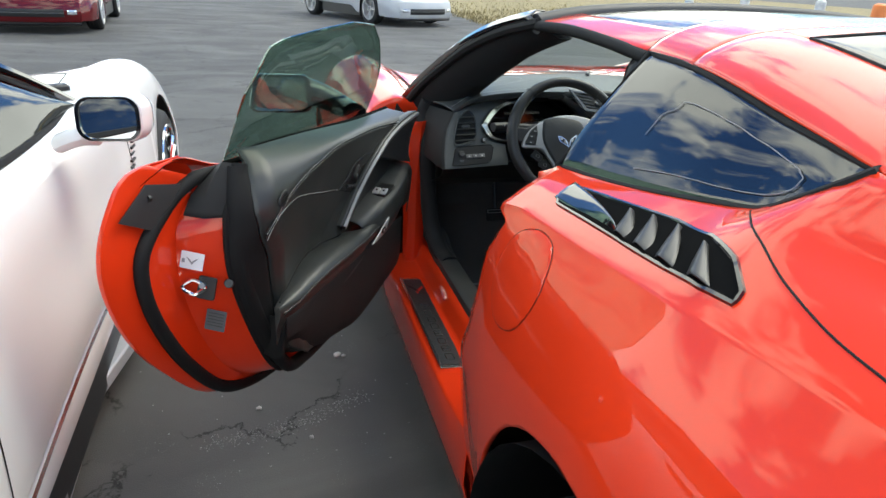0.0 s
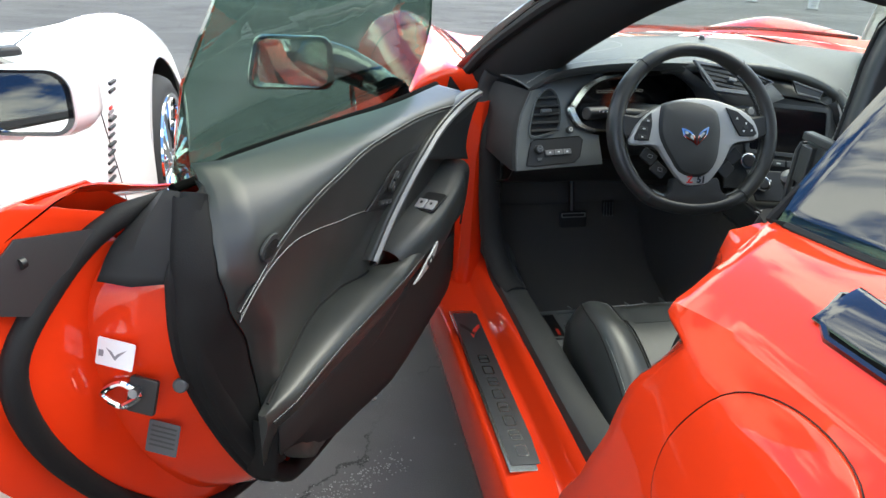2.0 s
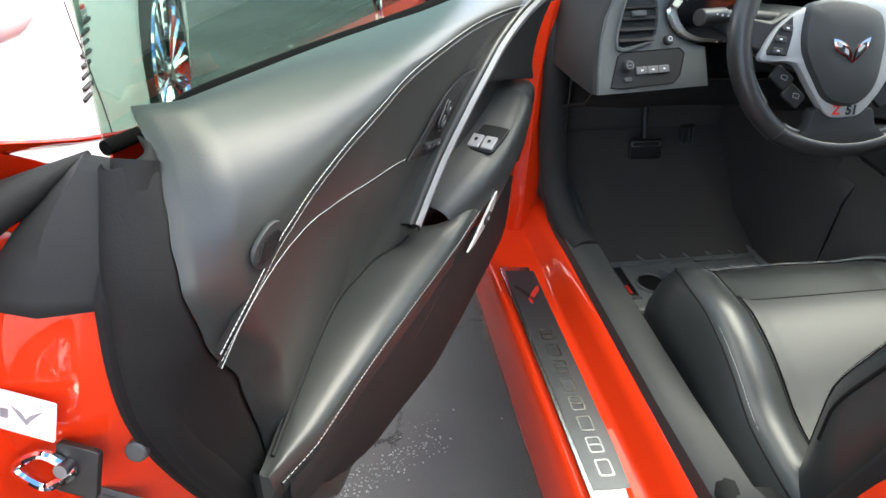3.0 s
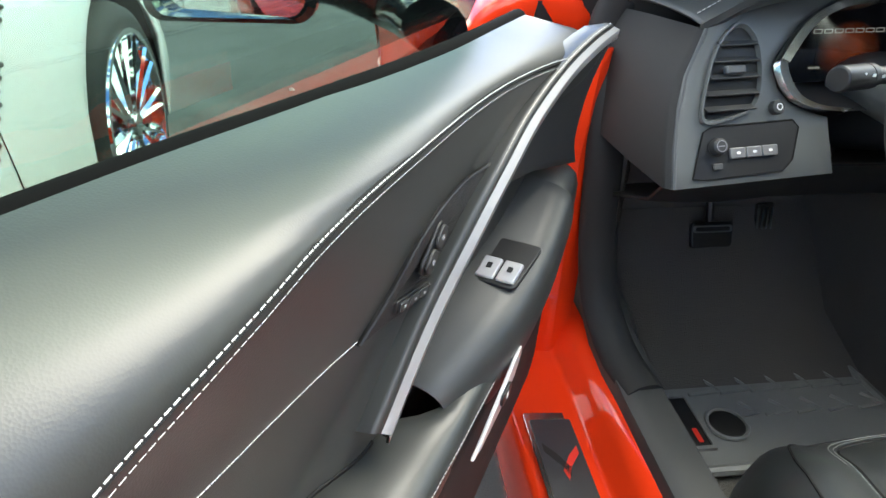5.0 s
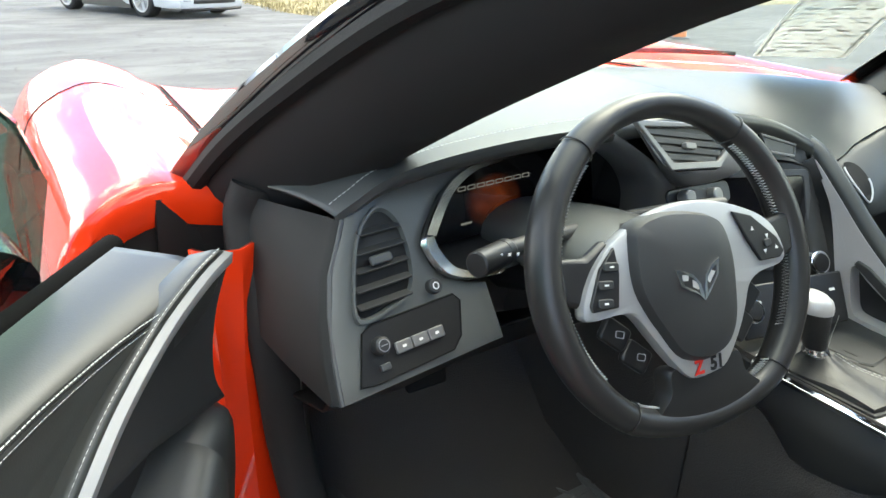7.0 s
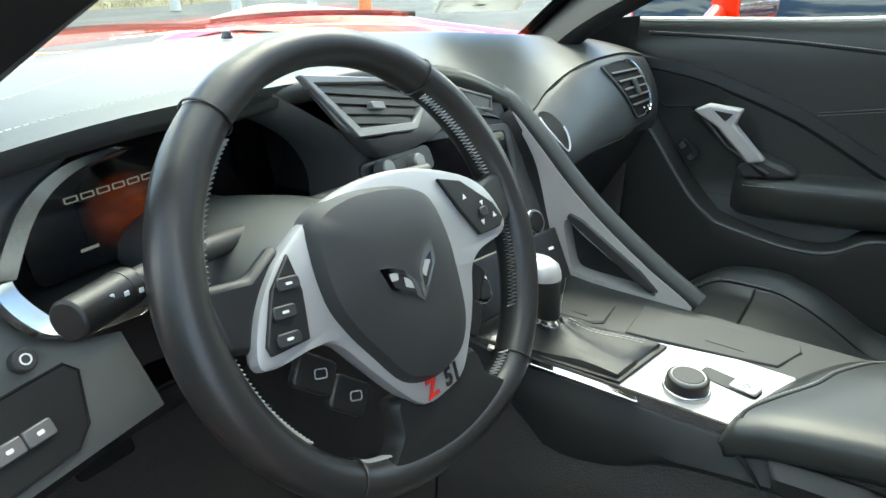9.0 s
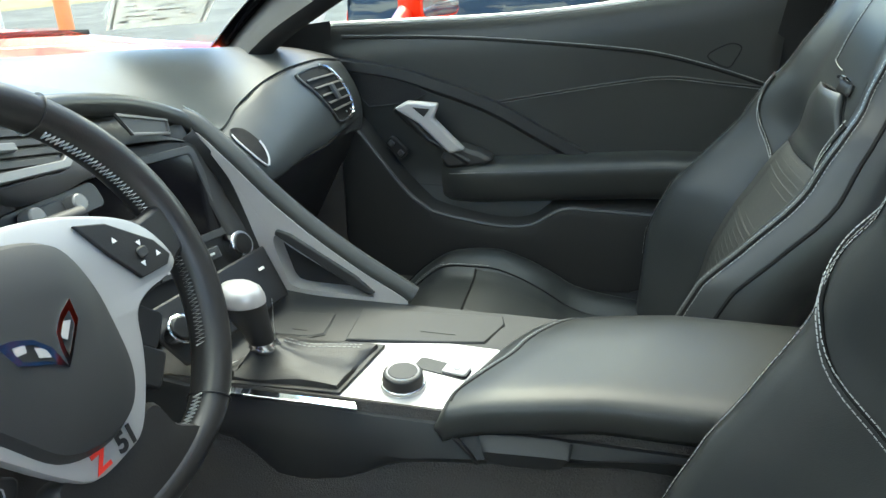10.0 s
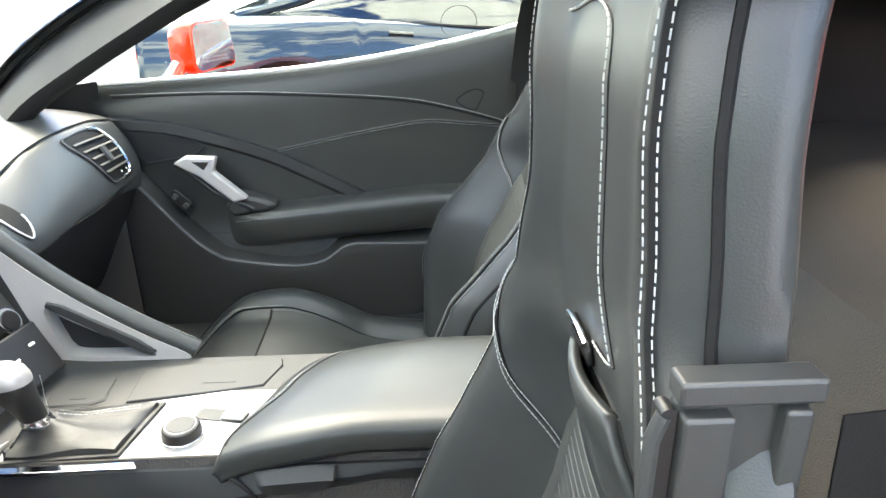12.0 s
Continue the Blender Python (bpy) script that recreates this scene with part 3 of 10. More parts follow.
# fuel door: a round lid let into the flank
def on_flank(y, x=None, z=None, out=0.0):
    """The point of the left flank at station y with that x or z, lifted out along its slope."""
    row = [Vector(p) for p in body_row(1, y, 0.29, 60)]
    i, f = len(row) - 2, 1.0
    for k in range(len(row) - 1):
        a, b = (row[k].x, row[k + 1].x) if x is not None else (row[k].z, row[k + 1].z)
        want = x if x is not None else z
        if (a - want) * (b - want) <= 0 and a != b:
            i, f = k, (a - want) / (a - b)
            break
    p = row[i].lerp(row[i + 1], f)
    lo, hi = row[max(0, i - 1)], row[min(len(row) - 1, i + 2)]
    n = Vector((lo.z - hi.z, 0, hi.x - lo.x)).normalized()
    if n.x > 0:
        n = -n
    return Vector((p.x, y + (p.y - y), p.z)) + n * out, n


LID = [(-0.500, 0.935), (-0.535, 0.952), (-0.575, 0.958), (-0.612, 0.953), (-0.640, 0.933), (-0.652, 0.904), (-0.644, 0.872), (-0.622, 0.840), (-0.590, 0.815), (-0.545, 0.799), (-0.505, 0.800), (-0.476, 0.822), (-0.468, 0.860), (-0.480, 0.903)]
lid_ring = [(p.x, p.y) for p in spl([(a, b, 0) for a, b in LID], 48, True)]


def lid_row(s, out):
    return [on_flank(-0.560 + (y + 0.560) * s, z=0.877 + (z - 0.877) * s, out=out)[0] for y, z in lid_ring]


part("fuel_door", surf([lid_row(s, o) for s, o in ((1.0, 0.0035), (0.985, 0.0058), (0.95, 0.0064), (0.6, 0.0068), (0.2, 0.0068))], True, True), RED, car, "round red fuel filler lid")
part("fuel_door_gap", surf([lid_row(0.999, 0.0040), lid_row(1.004, 0.0052), lid_row(1.010, 0.0044)], True), RUBBER, car)

# rear wheel and dark arch
def wheel(at, r, width, rim_r, mat_rim, parent, side, spokes=10, name="wheel", bolts=5):
    """A wheel facing sideways: tyre with rounded shoulders and grooves, rim with split spokes, disc and hub."""
    e = new(name)
    e.parent = parent
    x0, y0, z0 = at
    prof = [(rim_r, -0.5), (rim_r + 0.012, -0.5), (r - 0.045, -0.52), (r - 0.015, -0.46), (r - 0.002, -0.36), (r, -0.30), (r - 0.008, -0.29), (r - 0.008, -0.27), (r, -0.26), (r, -0.06),
            (r - 0.008, -0.05), (r - 0.008, 0.05), (r, 0.06), (r, 0.26), (r - 0.008, 0.27), (r - 0.008, 0.29), (r, 0.30), (r - 0.002, 0.36), (r - 0.015, 0.46), (r - 0.045, 0.52), (rim_r + 0.012, 0.5), (rim_r, 0.5)]
    rows = [[(x0 + w * width, y0 + q * math.cos(a), z0 + q * math.sin(a)) for q, w in prof] for a in (2 * math.pi * i / 56 for i in range(57))]
    bm = surf(rows)
    bmesh.ops.remove_doubles(bm, verts=bm.verts, dist=1e-5)
    part("tyre", bm, TYRE, e)
    f = side * 0.5
    lip = [(rim_r + 0.012, f), (rim_r + 0.010, f * 1.06), (rim_r - 0.004, f * 1.06), (rim_r - 0.014, f * 0.9), (rim_r - 0.022, f * 0.3), (rim_r - 0.03, -f)]
    rows = [[(x0 + w * width, y0 + q * math.cos(a), z0 + q * math.sin(a)) for q, w in lip] for a in (2 * math.pi * i / 56 for i in range(57))]
    bm = surf(rows)
    bmesh.ops.remove_doubles(bm, verts=bm.verts, dist=1e-5)
    part("rim", bm, mat_rim, e)
    for i in range(spokes):
        a = 2 * math.pi * i / spokes
        for d in (-0.11, 0.11):
            inn, out_ = a, a + d * (1.25 if i % 2 else 0.9)
            pi = Vector((x0 + f * width * 0.86, y0 + 0.05 * math.cos(inn), z0 + 0.05 * math.sin(inn)))
            po = Vector((x0 + f * width * 0.98, y0 + (rim_r - 0.008) * math.cos(out_), z0 + (rim_r - 0.008) * math.sin(out_)))
            t = (po - pi).normalized()
            s = Vector((1, 0, 0)).cross(t).normalized()
            u = Vector((side, 0, 0))
            rows = []
            for q, w in ((0, 0.016), (0.5, 0.012), (1, 0.010)):
                c = pi.lerp(po, q)
                rows.append([c + s * w - u * 0.02, c + s * w * 0.7 + u * 0.004, c - s * w * 0.2 + u * 0.012, c - s * w - u * 0.02])
            part("spoke", surf(rows, True, True), mat_rim, e, angle=20)
    mx = axes((x0 + f * width * 0.80, y0, z0), (0, 1, 0), (0, 0, 1))
    part("hub", disc(0.06, 0.03, mx), mat_rim, e, bevel=0.004)
    part("hub_cap", disc(0.032, 0.02, axes((x0 + f * width * 0.92, y0, z0), (0, 1, 0), (0, 0, 1))), BRIGHT, e, bevel=0.003)
    for i in range(bolts):
        a = 2 * math.pi * i / bolts
        part("wheel_nut", disc(0.010, 0.03, axes((x0 + f * width * 0.84, y0 + 0.045 * math.cos(a), z0 + 0.045 * math.sin(a)), (0, 1, 0), (0, 0, 1)), 6), STEEL, e)
    part("brake_disc", disc(rim_r * 0.78, 0.02, axes((x0 - f * width * 0.1, y0, z0), (0, 1, 0), (0, 0, 1)), 40), STEEL, e)
    return e


wheel((-0.745, AXLE_R, 0.345), 0.345, 0.285, 0.255, CHROME, car, -1)
wheel((0.745, AXLE_R, 0.345), 0.345, 0.285, 0.255, CHROME, car, 1)
wheel((-0.79, AXLE_F, 0.335), 0.335, 0.245, 0.243, CHROME, car, -1)
wheel((0.79, AXLE_F, 0.335), 0.335, 0.245, 0.243, CHROME, car, 1)


def arch_liner(x0, x1, y, r):
    rows = [[(x, y + r * math.cos(a), 0.345 + r * math.sin(a)) for a in (math.pi * i / 20 for i in range(21))] for x in (x0, x1)]
    rows.append([(x1, y + 0.05 * math.cos(math.pi * i / 20), 0.345 + 0.05 * math.sin(math.pi * i / 20)) for i in range(21)])
    return surf(rows)


for s in (1, -1):
    part("wheel_arch_liner", arch_liner(-0.868 * s, -0.55 * s, AXLE_R, 0.433), HARD, car)
    part("wheel_arch_liner", arch_liner(-0.86 * s, -0.55 * s, AXLE_F, 0.385), HARD, car)

# side air vent behind the door: black sheet as painted shade, glossy rim, four blades and a scoop
VENT = [(-0.474, -0.716), (-0.492, -0.707), (-0.560, -0.705), (-0.660, -0.706), (-0.752, -0.708), (-0.836, -0.722), (-0.900, -0.742), (-0.945, -0.764), (-0.950, -0.774), (-0.900, -0.774), (-0.800, -0.766), (-0.700, -0.758), (-0.600, -0.754), (-0.510, -0.752), (-0.490, -0.742)]
vent = new("side_vent")
vent.parent = car
vc = dense([(a, b, 0) for a, b in VENT], 5)


def vent_row(inset, out):
    """The vent's outline drawn in by so many metres, lifted off the flank."""
    k = len(vc)
    rows = []
    for i, p in enumerate(vc):
        t = (vc[(i + 1) % k] - vc[i - 1]).normalized()
        q = p + Vector((-t.y, t.x, 0)) * -inset
        rows.append(on_flank(q.x, x=q.y, out=out)[0])
    return rows


def vent_at(y, f, out):
    """A point between the vent's lower (0) and upper edge (1) at station y."""
    lower = glide([(0.490, -0.748), (0.600, -0.752), (0.700, -0.756), (0.800, -0.764), (0.900, -0.772), (0.950, -0.774)], -y)
    upper = glide([(0.474, -0.710), (0.660, -0.708), (0.752, -0.710), (0.836, -0.724), (0.900, -0.744), (0.950, -0.770)], -y)
    return on_flank(y, x=lower + (upper - lower) * f, out=out)[0]


VENT_TURN = 1 if sum(a.x * b.y - b.x * a.y for a, b in zip(vc, vc[1:] + vc[:1])) < 0 else -1
part("vent_rim", surf([vent_row(-0.003 * VENT_TURN, 0.004), vent_row(-0.002 * VENT_TURN, 0.0075), vent_row(0.001 * VENT_TURN, 0.0075), vent_row(0.003 * VENT_TURN, 0.0050)], True), GLOSSY, vent, "slim glossy black surround")
# no hollow is cut: this sheet's black stands in for the shade inside
part("vent_shade", surf([vent_row(0.0005 * VENT_TURN, 0.0056)] + [[vent_at(max(-0.944, min(-0.485, p.x)), 0.5, 0.0056).lerp(q, 0.02) for p, q in zip(vc, vent_row(0.0, 0.0056))]], True, True), SHADE_SEAL, vent, "flat black sheet, painted shade of the opening")
for y0, h in ((-0.690, 0.80), (-0.744, 0.86), (-0.802, 0.86), (-0.872, 0.80)):
    # each blade rises from the lower edge to a curved point, its face turned to the front
    rows = []
    for k in range(9):
        f = k / 8 * h
        lean = 0.040 * f
        wide = 0.040 * (1 - 0.72 * (k / 8) ** 1.8)
        a, b = vent_at(y0 + lean, f + 0.02, 0.0075), vent_at(y0 + lean - wide, f + 0.02, 0.0065)
        c = vent_at(y0 + lean - wide * 0.45, f + 0.02, 0.016 - 0.004 * k / 8)
        rows.append(spl([a, c, b], 8))
    part("vent_blade", surf(rows), BLADEGREY, vent, "satin grey blade", thick=0.0015)
scoop = []
for k in range(17):
    f = k / 16
    y = -0.486 - 0.212 * f
    top = 0.93 * (1 - f) ** 0.9 + 0.10
    scoop.append(spl([vent_at(y, 0.03, 0.0062), vent_at(y, 0.03 + top * 0.35, 0.011), vent_at(y, top * 0.80, 0.015), vent_at(y, top * 0.96, 0.0145), vent_at(y, top, 0.0062)], 14))
part("vent_scoop", surf(scoop), GLOSSY, vent, "glossy black scoop", thick=0.0015)

# quarter window with its black border
q_low, q_top = spl(QW_LOW, 40), spl(QW_TOP, 40)
qd = q_low + list(reversed(q_top))[1:]
for s in (1, -1):
    mir = Matrix.Diagonal((s, 1, 1, 1))
    rows = [[mir @ (a.lerp(b, f) + Vector((-0.007, 0, 0.004)) * math.sin(math.pi * f) * (1 - i / 39)) for i, (a, b) in enumerate(zip(q_low, q_top))] for f in (k / 12 for k in range(13))]
    part("quarter_window", surf(rows), DARKGLASS, car, "dark tinted side glass", thick=0.004, angle=180)
    part("window_rubber", tube([mir @ p for p in qd], 0.0064, 8, True), RUBBER, car)
    # pale line along the edge of the printed border inside the glass
    q_in = spl([(-0.662, -0.531, 1.052), (-0.668, -0.675, 1.079), (-0.674, -0.792, 1.100), (-0.674, -0.835, 1.111), (-0.667, -0.860, 1.127), (-0.660, -0.857, 1.136), (-0.652, -0.832, 1.143), (-0.635, -0.763, 1.150), (-0.617, -0.674, 1.154), (-0.602, -0.588, 1.156), (-0.600, -0.544, 1.149), (-0.616, -0.528, 1.119), (-0.632, -0.518, 1.094)], 60)
    pane = [a.lerp(b, k / 60) + Vector((-0.007, 0, 0.004)) * math.sin(math.pi * k / 60) * (1 - i / 39) for k in range(6, 58) for i, (a, b) in enumerate(zip(q_low, q_top))]
    flush = [min(pane, key=lambda c: (c - p).length) for p in q_in]
    flush = [(flush[max(0, i - 1)] + flush[i] * 2 + flush[min(len(flush) - 1, i + 1)]) / 4 for i in range(len(flush))]
    part("window_border_line", tube([mir @ (q + Vector((-0.0036, 0, 0.0018))) for p, q in zip(q_in, flush)], 0.0007, 5), GREYPRINT, car, "pale line of the printed border")

# upper body from the window tops over the roof hoop to the hatch
def upper_row(y, i0, i1, n, side=1, lift=0.0):
    prof = [(glide([(-k, v[i][0]) for k, v in UPPER], -y), glide([(-k, v[i][1]) for k, v in UPPER], -y)) for i in range(6)]
    pts = spl([(p[0], y, p[1]) for p in prof], 51)
    a, b = int(i0 * 10), int(i1 * 10)
    out = []
    for j in range(n):
        q = i0 * 10 + (i1 - i0) * 10 * j / (n - 1)
        k = min(49, int(q))
        p = pts[k].lerp(pts[k + 1], q - k)
        out.append(Vector((p.x * side, y, p.z + lift)))
    return out


for s in (1, -1):
    ys = [-0.308 - 0.0184 * i for i in range(11)]
    part("roof_hoop", surf([upper_row(y, 0, 5, 18, s) for y in ys]), RED, car, thick=0.006)
    ys = [-0.494 - 0.035 * i for i in range(45)]
    part("rear_pillar", surf([upper_row(y, 0, 2.9, 14, s) for y in ys]), RED, car, thick=0.006)
    glass_at = [-0.585 - 0.06 * i for i in range(20)]
    part("hatch_glass", surf([upper_row(y, 2.75, 5, 12, s, 0.002) for y in glass_at]), DARKGLASS, car, "sloping dark rear glass", thick=0.004)
    part("hatch_frame", tube([upper_row(y, 2.72, 2.8, 2, s, 0.003)[0] for y in glass_at] , 0.0030, 6), RUBBER, car)
    part("hatch_top_seam", tube(upper_row(-0.580, 2.72, 5, 14, s, 0.003), 0.0030, 6), RUBBER, car)
    part("hatch_brow", surf([upper_row(y, 2.7, 5, 12, s) for y in (-0.494, -0.53, -0.56, -0.578)]), RED, car, thick=0.006)
    part("roof_seam", tube(upper_row(-0.493, 0, 2.75, 16, s, 0.0010), 0.0022, 6), RUBBER, car)
    part("roof_seam", tube([Vector((p.x, -0.303, p.z)) for p in upper_row(-0.306, 0, 5, 18, s, 0.0015)], 0.0014, 5), RUBBER, car)
    cut = [(-0.826, -0.673), (-0.850, -0.692), (-0.880, -0.711), (-0.930, -0.730), (-0.974, -0.745), (-1.046, -0.763), (-1.110, -0.772), (-1.200, -0.782), (-1.32, -0.786)]
    cut = [on_flank(p.x, x=p.y, out=0.0042)[0] for p in spl([(a, b, 0) for a, b in cut], 40)]
    part("hatch_seam", tube([Vector((p.x * s, p.y, p.z)) for p in cut], 0.0013, 5), RUBBER, car)
part("tail", surf([[(x, -2.05, z) for x in (-0.76, -0.4, 0, 0.4, 0.76)] for z in (0.28, 0.6, 1.0)]), RED, car, thick=0.01)

# lift-off roof panel and the windscreen frame
HEAD_Y = 0.16


def roof_row(y, n=22, t0=-1.0, t1=1.0, drop=0.0):
    f = (y + 0.303) / (HEAD_Y + 0.303)
    w = 0.513 + 0.022 * f
    return [(w * t, y, 1.190 + 0.012 * f + (0.066 - 0.028 * f) * (1 - abs(t) ** 2.6) - drop) for t in (t0 + (t1 - t0) * j / (n - 1) for j in range(n))]


ys = [-0.300 + i * 0.046 for i in range(11)]
for t0, t1 in ((-1.0, -0.80), (0.80, 1.0)):
    part("roof_side_rail", surf([roof_row(y, 7, t0, t1) for y in ys]), RED, car, "red side rail of the roof panel", thick=0.006)
for t0, t1 in ((-0.985, -0.76), (0.76, 0.985)):
    part("roof_rail_lining", surf([roof_row(y, 7, t0, t1, 0.012) for y in ys]), PILLAR, car, "black lining of the roof rail", thick=0.004)
part("roof_glass", surf([roof_row(y, 18, -0.80, 0.80, 0.001) for y in ys]), ROOFGLASS, car, "dark tinted lift-off roof glass", thick=0.005)
for s in (1, -1):
    rail = [(-0.513 * s, -0.303, 1.178), (-0.520 * s, -0.15, 1.190), (-0.532 * s, 0.0, 1.197), (-0.545 * s, 0.14, 1.193)]
    part("roof_rail_seal", tube(spl(rail, 16), 0.012, 14), RUBBER, car)

# windscreen pillars: red skin outside, padded black trim inside
PIL_OUT = [(-0.722, 0.815, 0.890), (-0.692, 0.725, 0.965), (-0.655, 0.620, 1.035), (-0.618, 0.470, 1.112), (-0.582, 0.310, 1.168), (-0.548, 0.150, 1.204)]
PIL_IN = [(-0.568, 0.735, 0.848), (-0.533, 0.622, 0.940), (-0.514, 0.512, 1.005), (-0.493, 0.400, 1.065), (-0.471, 0.298, 1.118), (-0.430, 0.190, 1.168)]
for s in (1, -1):
    m = Matrix.Diagonal((s, 1, 1, 1))
    o = [m @ p for p in spl(PIL_OUT, 26)]
    i_ = [m @ p for p in spl(PIL_IN, 26)]
    rows = []
    for a, b in zip(o, i_):
        c = (a + b) / 2
        rows.append([a, a.lerp(b, 0.15) + Vector((0.0, -0.020, -0.012)), c + Vector((0.0, -0.034, -0.022)), a.lerp(b, 0.85) + Vector((0, -0.022, -0.012)), b, b + Vector((0.006 * s, 0.012, 0.008)), c + Vector((0, 0.012, 0.016)), a + Vector((0, 0.010, 0.008))])
    part("windscreen_pillar_trim", surf(rows, True, True), PILLAR, car, "padded black pillar trim")
    rows = []
    for a in o:
        rows.append([a + Vector((-0.004 * s, -0.006, 0.0)), a + Vector((-0.012 * s, 0.006, 0.010)), a + Vector((0.006 * s, 0.020, 0.022)), a + Vector((0.030 * s, 0.022, 0.020))])
    part("windscreen_pillar", surf(rows), GLOSSY if s else RED, car, "glossy black pillar cover", thick=0.004)
    part("pillar_seal", tube([p + Vector((0.004 * s, -0.014, -0.004)) for p in o], 0.013, 8), RUBBER, car)
WS_BASE = [(-0.715, 0.825, 0.898), (-0.60, 0.97, 0.925), (-0.40, 1.09, 0.938), (-0.2, 1.14, 0.942), (0, 1.155, 0.944), (0.2, 1.14, 0.942), (0.40, 1.09, 0.938), (0.60, 0.97, 0.925), (0.715, 0.825, 0.898)]
WS_TOP = [(-0.545, 0.165, 1.208), (-0.42, 0.195, 1.226), (-0.28, 0.215, 1.236), (-0.14, 0.225, 1.241), (0, 0.23, 1.243), (0.14, 0.225, 1.241), (0.28, 0.215, 1.236), (0.42, 0.195, 1.226), (0.545, 0.165, 1.208)]
wb, wt = spl(WS_BASE, 25), spl(WS_TOP, 25)
rows = []
for k in range(9):
    f = k / 8
    rows.append([a.lerp(b, f) + Vector((0, 0.03 * math.sin(math.pi * f), 0.030 * math.sin(math.pi * f))) for a, b in zip(wb, wt)])
part("windscreen", surf(rows), WINDGLASS, car, "clear curved windscreen", thick=0.004)
part("windscreen_header", tube([p + Vector((0, -0.01, -0.012)) for p in wt], 0.024, 10), SOFT, car)

# front: wings and bonnet
FRONT = [
    (0.775, [(-0.905, 0.30), (-0.900, 0.55), (-0.880, 0.76), (-0.840, 0.865), (-0.765, 0.905), (-0.690, 0.893), (-0.620, 0.880), (-0.45, 0.900), (-0.2, 0.915), (0, 0.918)]),
    (1.050, [(-0.915, 0.30), (-0.905, 0.55), (-0.888, 0.77), (-0.850, 0.868), (-0.775, 0.912), (-0.690, 0.892), (-0.630, 0.868), (-0.46, 0.886), (-0.2, 0.906), (0, 0.912)]),
    (1.300, [(-0.925, 0.36), (-0.915, 0.58), (-0.895, 0.78), (-0.855, 0.880), (-0.770, 0.925), (-0.690, 0.905), (-0.625, 0.873), (-0.46, 0.872), (-0.22, 0.890), (0, 0.896)]),
    (1.620, [(-0.935, 0.70), (-0.928, 0.74), (-0.900, 0.82), (-0.850, 0.895), (-0.760, 0.930), (-0.680, 0.908), (-0.610, 0.868), (-0.44, 0.848), (-0.22, 0.862), (0, 0.868)]),
    (1.950, [(-0.925, 0.60), (-0.915, 0.66), (-0.885, 0.76), (-0.830, 0.830), (-0.740, 0.868), (-0.650, 0.845), (-0.580, 0.808), (-0.42, 0.790), (-0.22, 0.796), (0, 0.80)]),
    (2.300, [(-0.870, 0.34), (-0.860, 0.46), (-0.830, 0.60), (-0.770, 0.680), (-0.690, 0.722), (-0.600, 0.715), (-0.520, 0.694), (-0.40, 0.680), (-0.22, 0.680), (0, 0.68)]),
    (2.600, [(-0.700, 0.26), (-0.690, 0.34), (-0.660, 0.43), (-0.620, 0.490), (-0.560, 0.520), (-0.480, 0.530), (-0.420, 0.532), (-0.32, 0.535), (-0.2, 0.54), (0, 0.54)]),
]


def front_row(y, i0, i1, n, s):
    prof = [(glide([(k, v[i][0]) for k, v in FRONT], y), glide([(k, v[i][1]) for k, v in FRONT], y)) for i in range(10)]
    pts = spl([(p[0], y, p[1]) for p in prof], 91)
    a, b = i0 * 10, i1 * 10
    out = []
    d = abs(y - AXLE_F)
    low = 0.335 + math.sqrt(max(0.0, 0.385 ** 2 - d * d)) if d < 0.385 else 0.0
    for j in range(n):
        p = pts[round(a + (b - a) * j / (n - 1))]
        out.append(Vector((p.x * s, y, max(p.z, low) if p.x < -0.84 else p.z)))
    return out


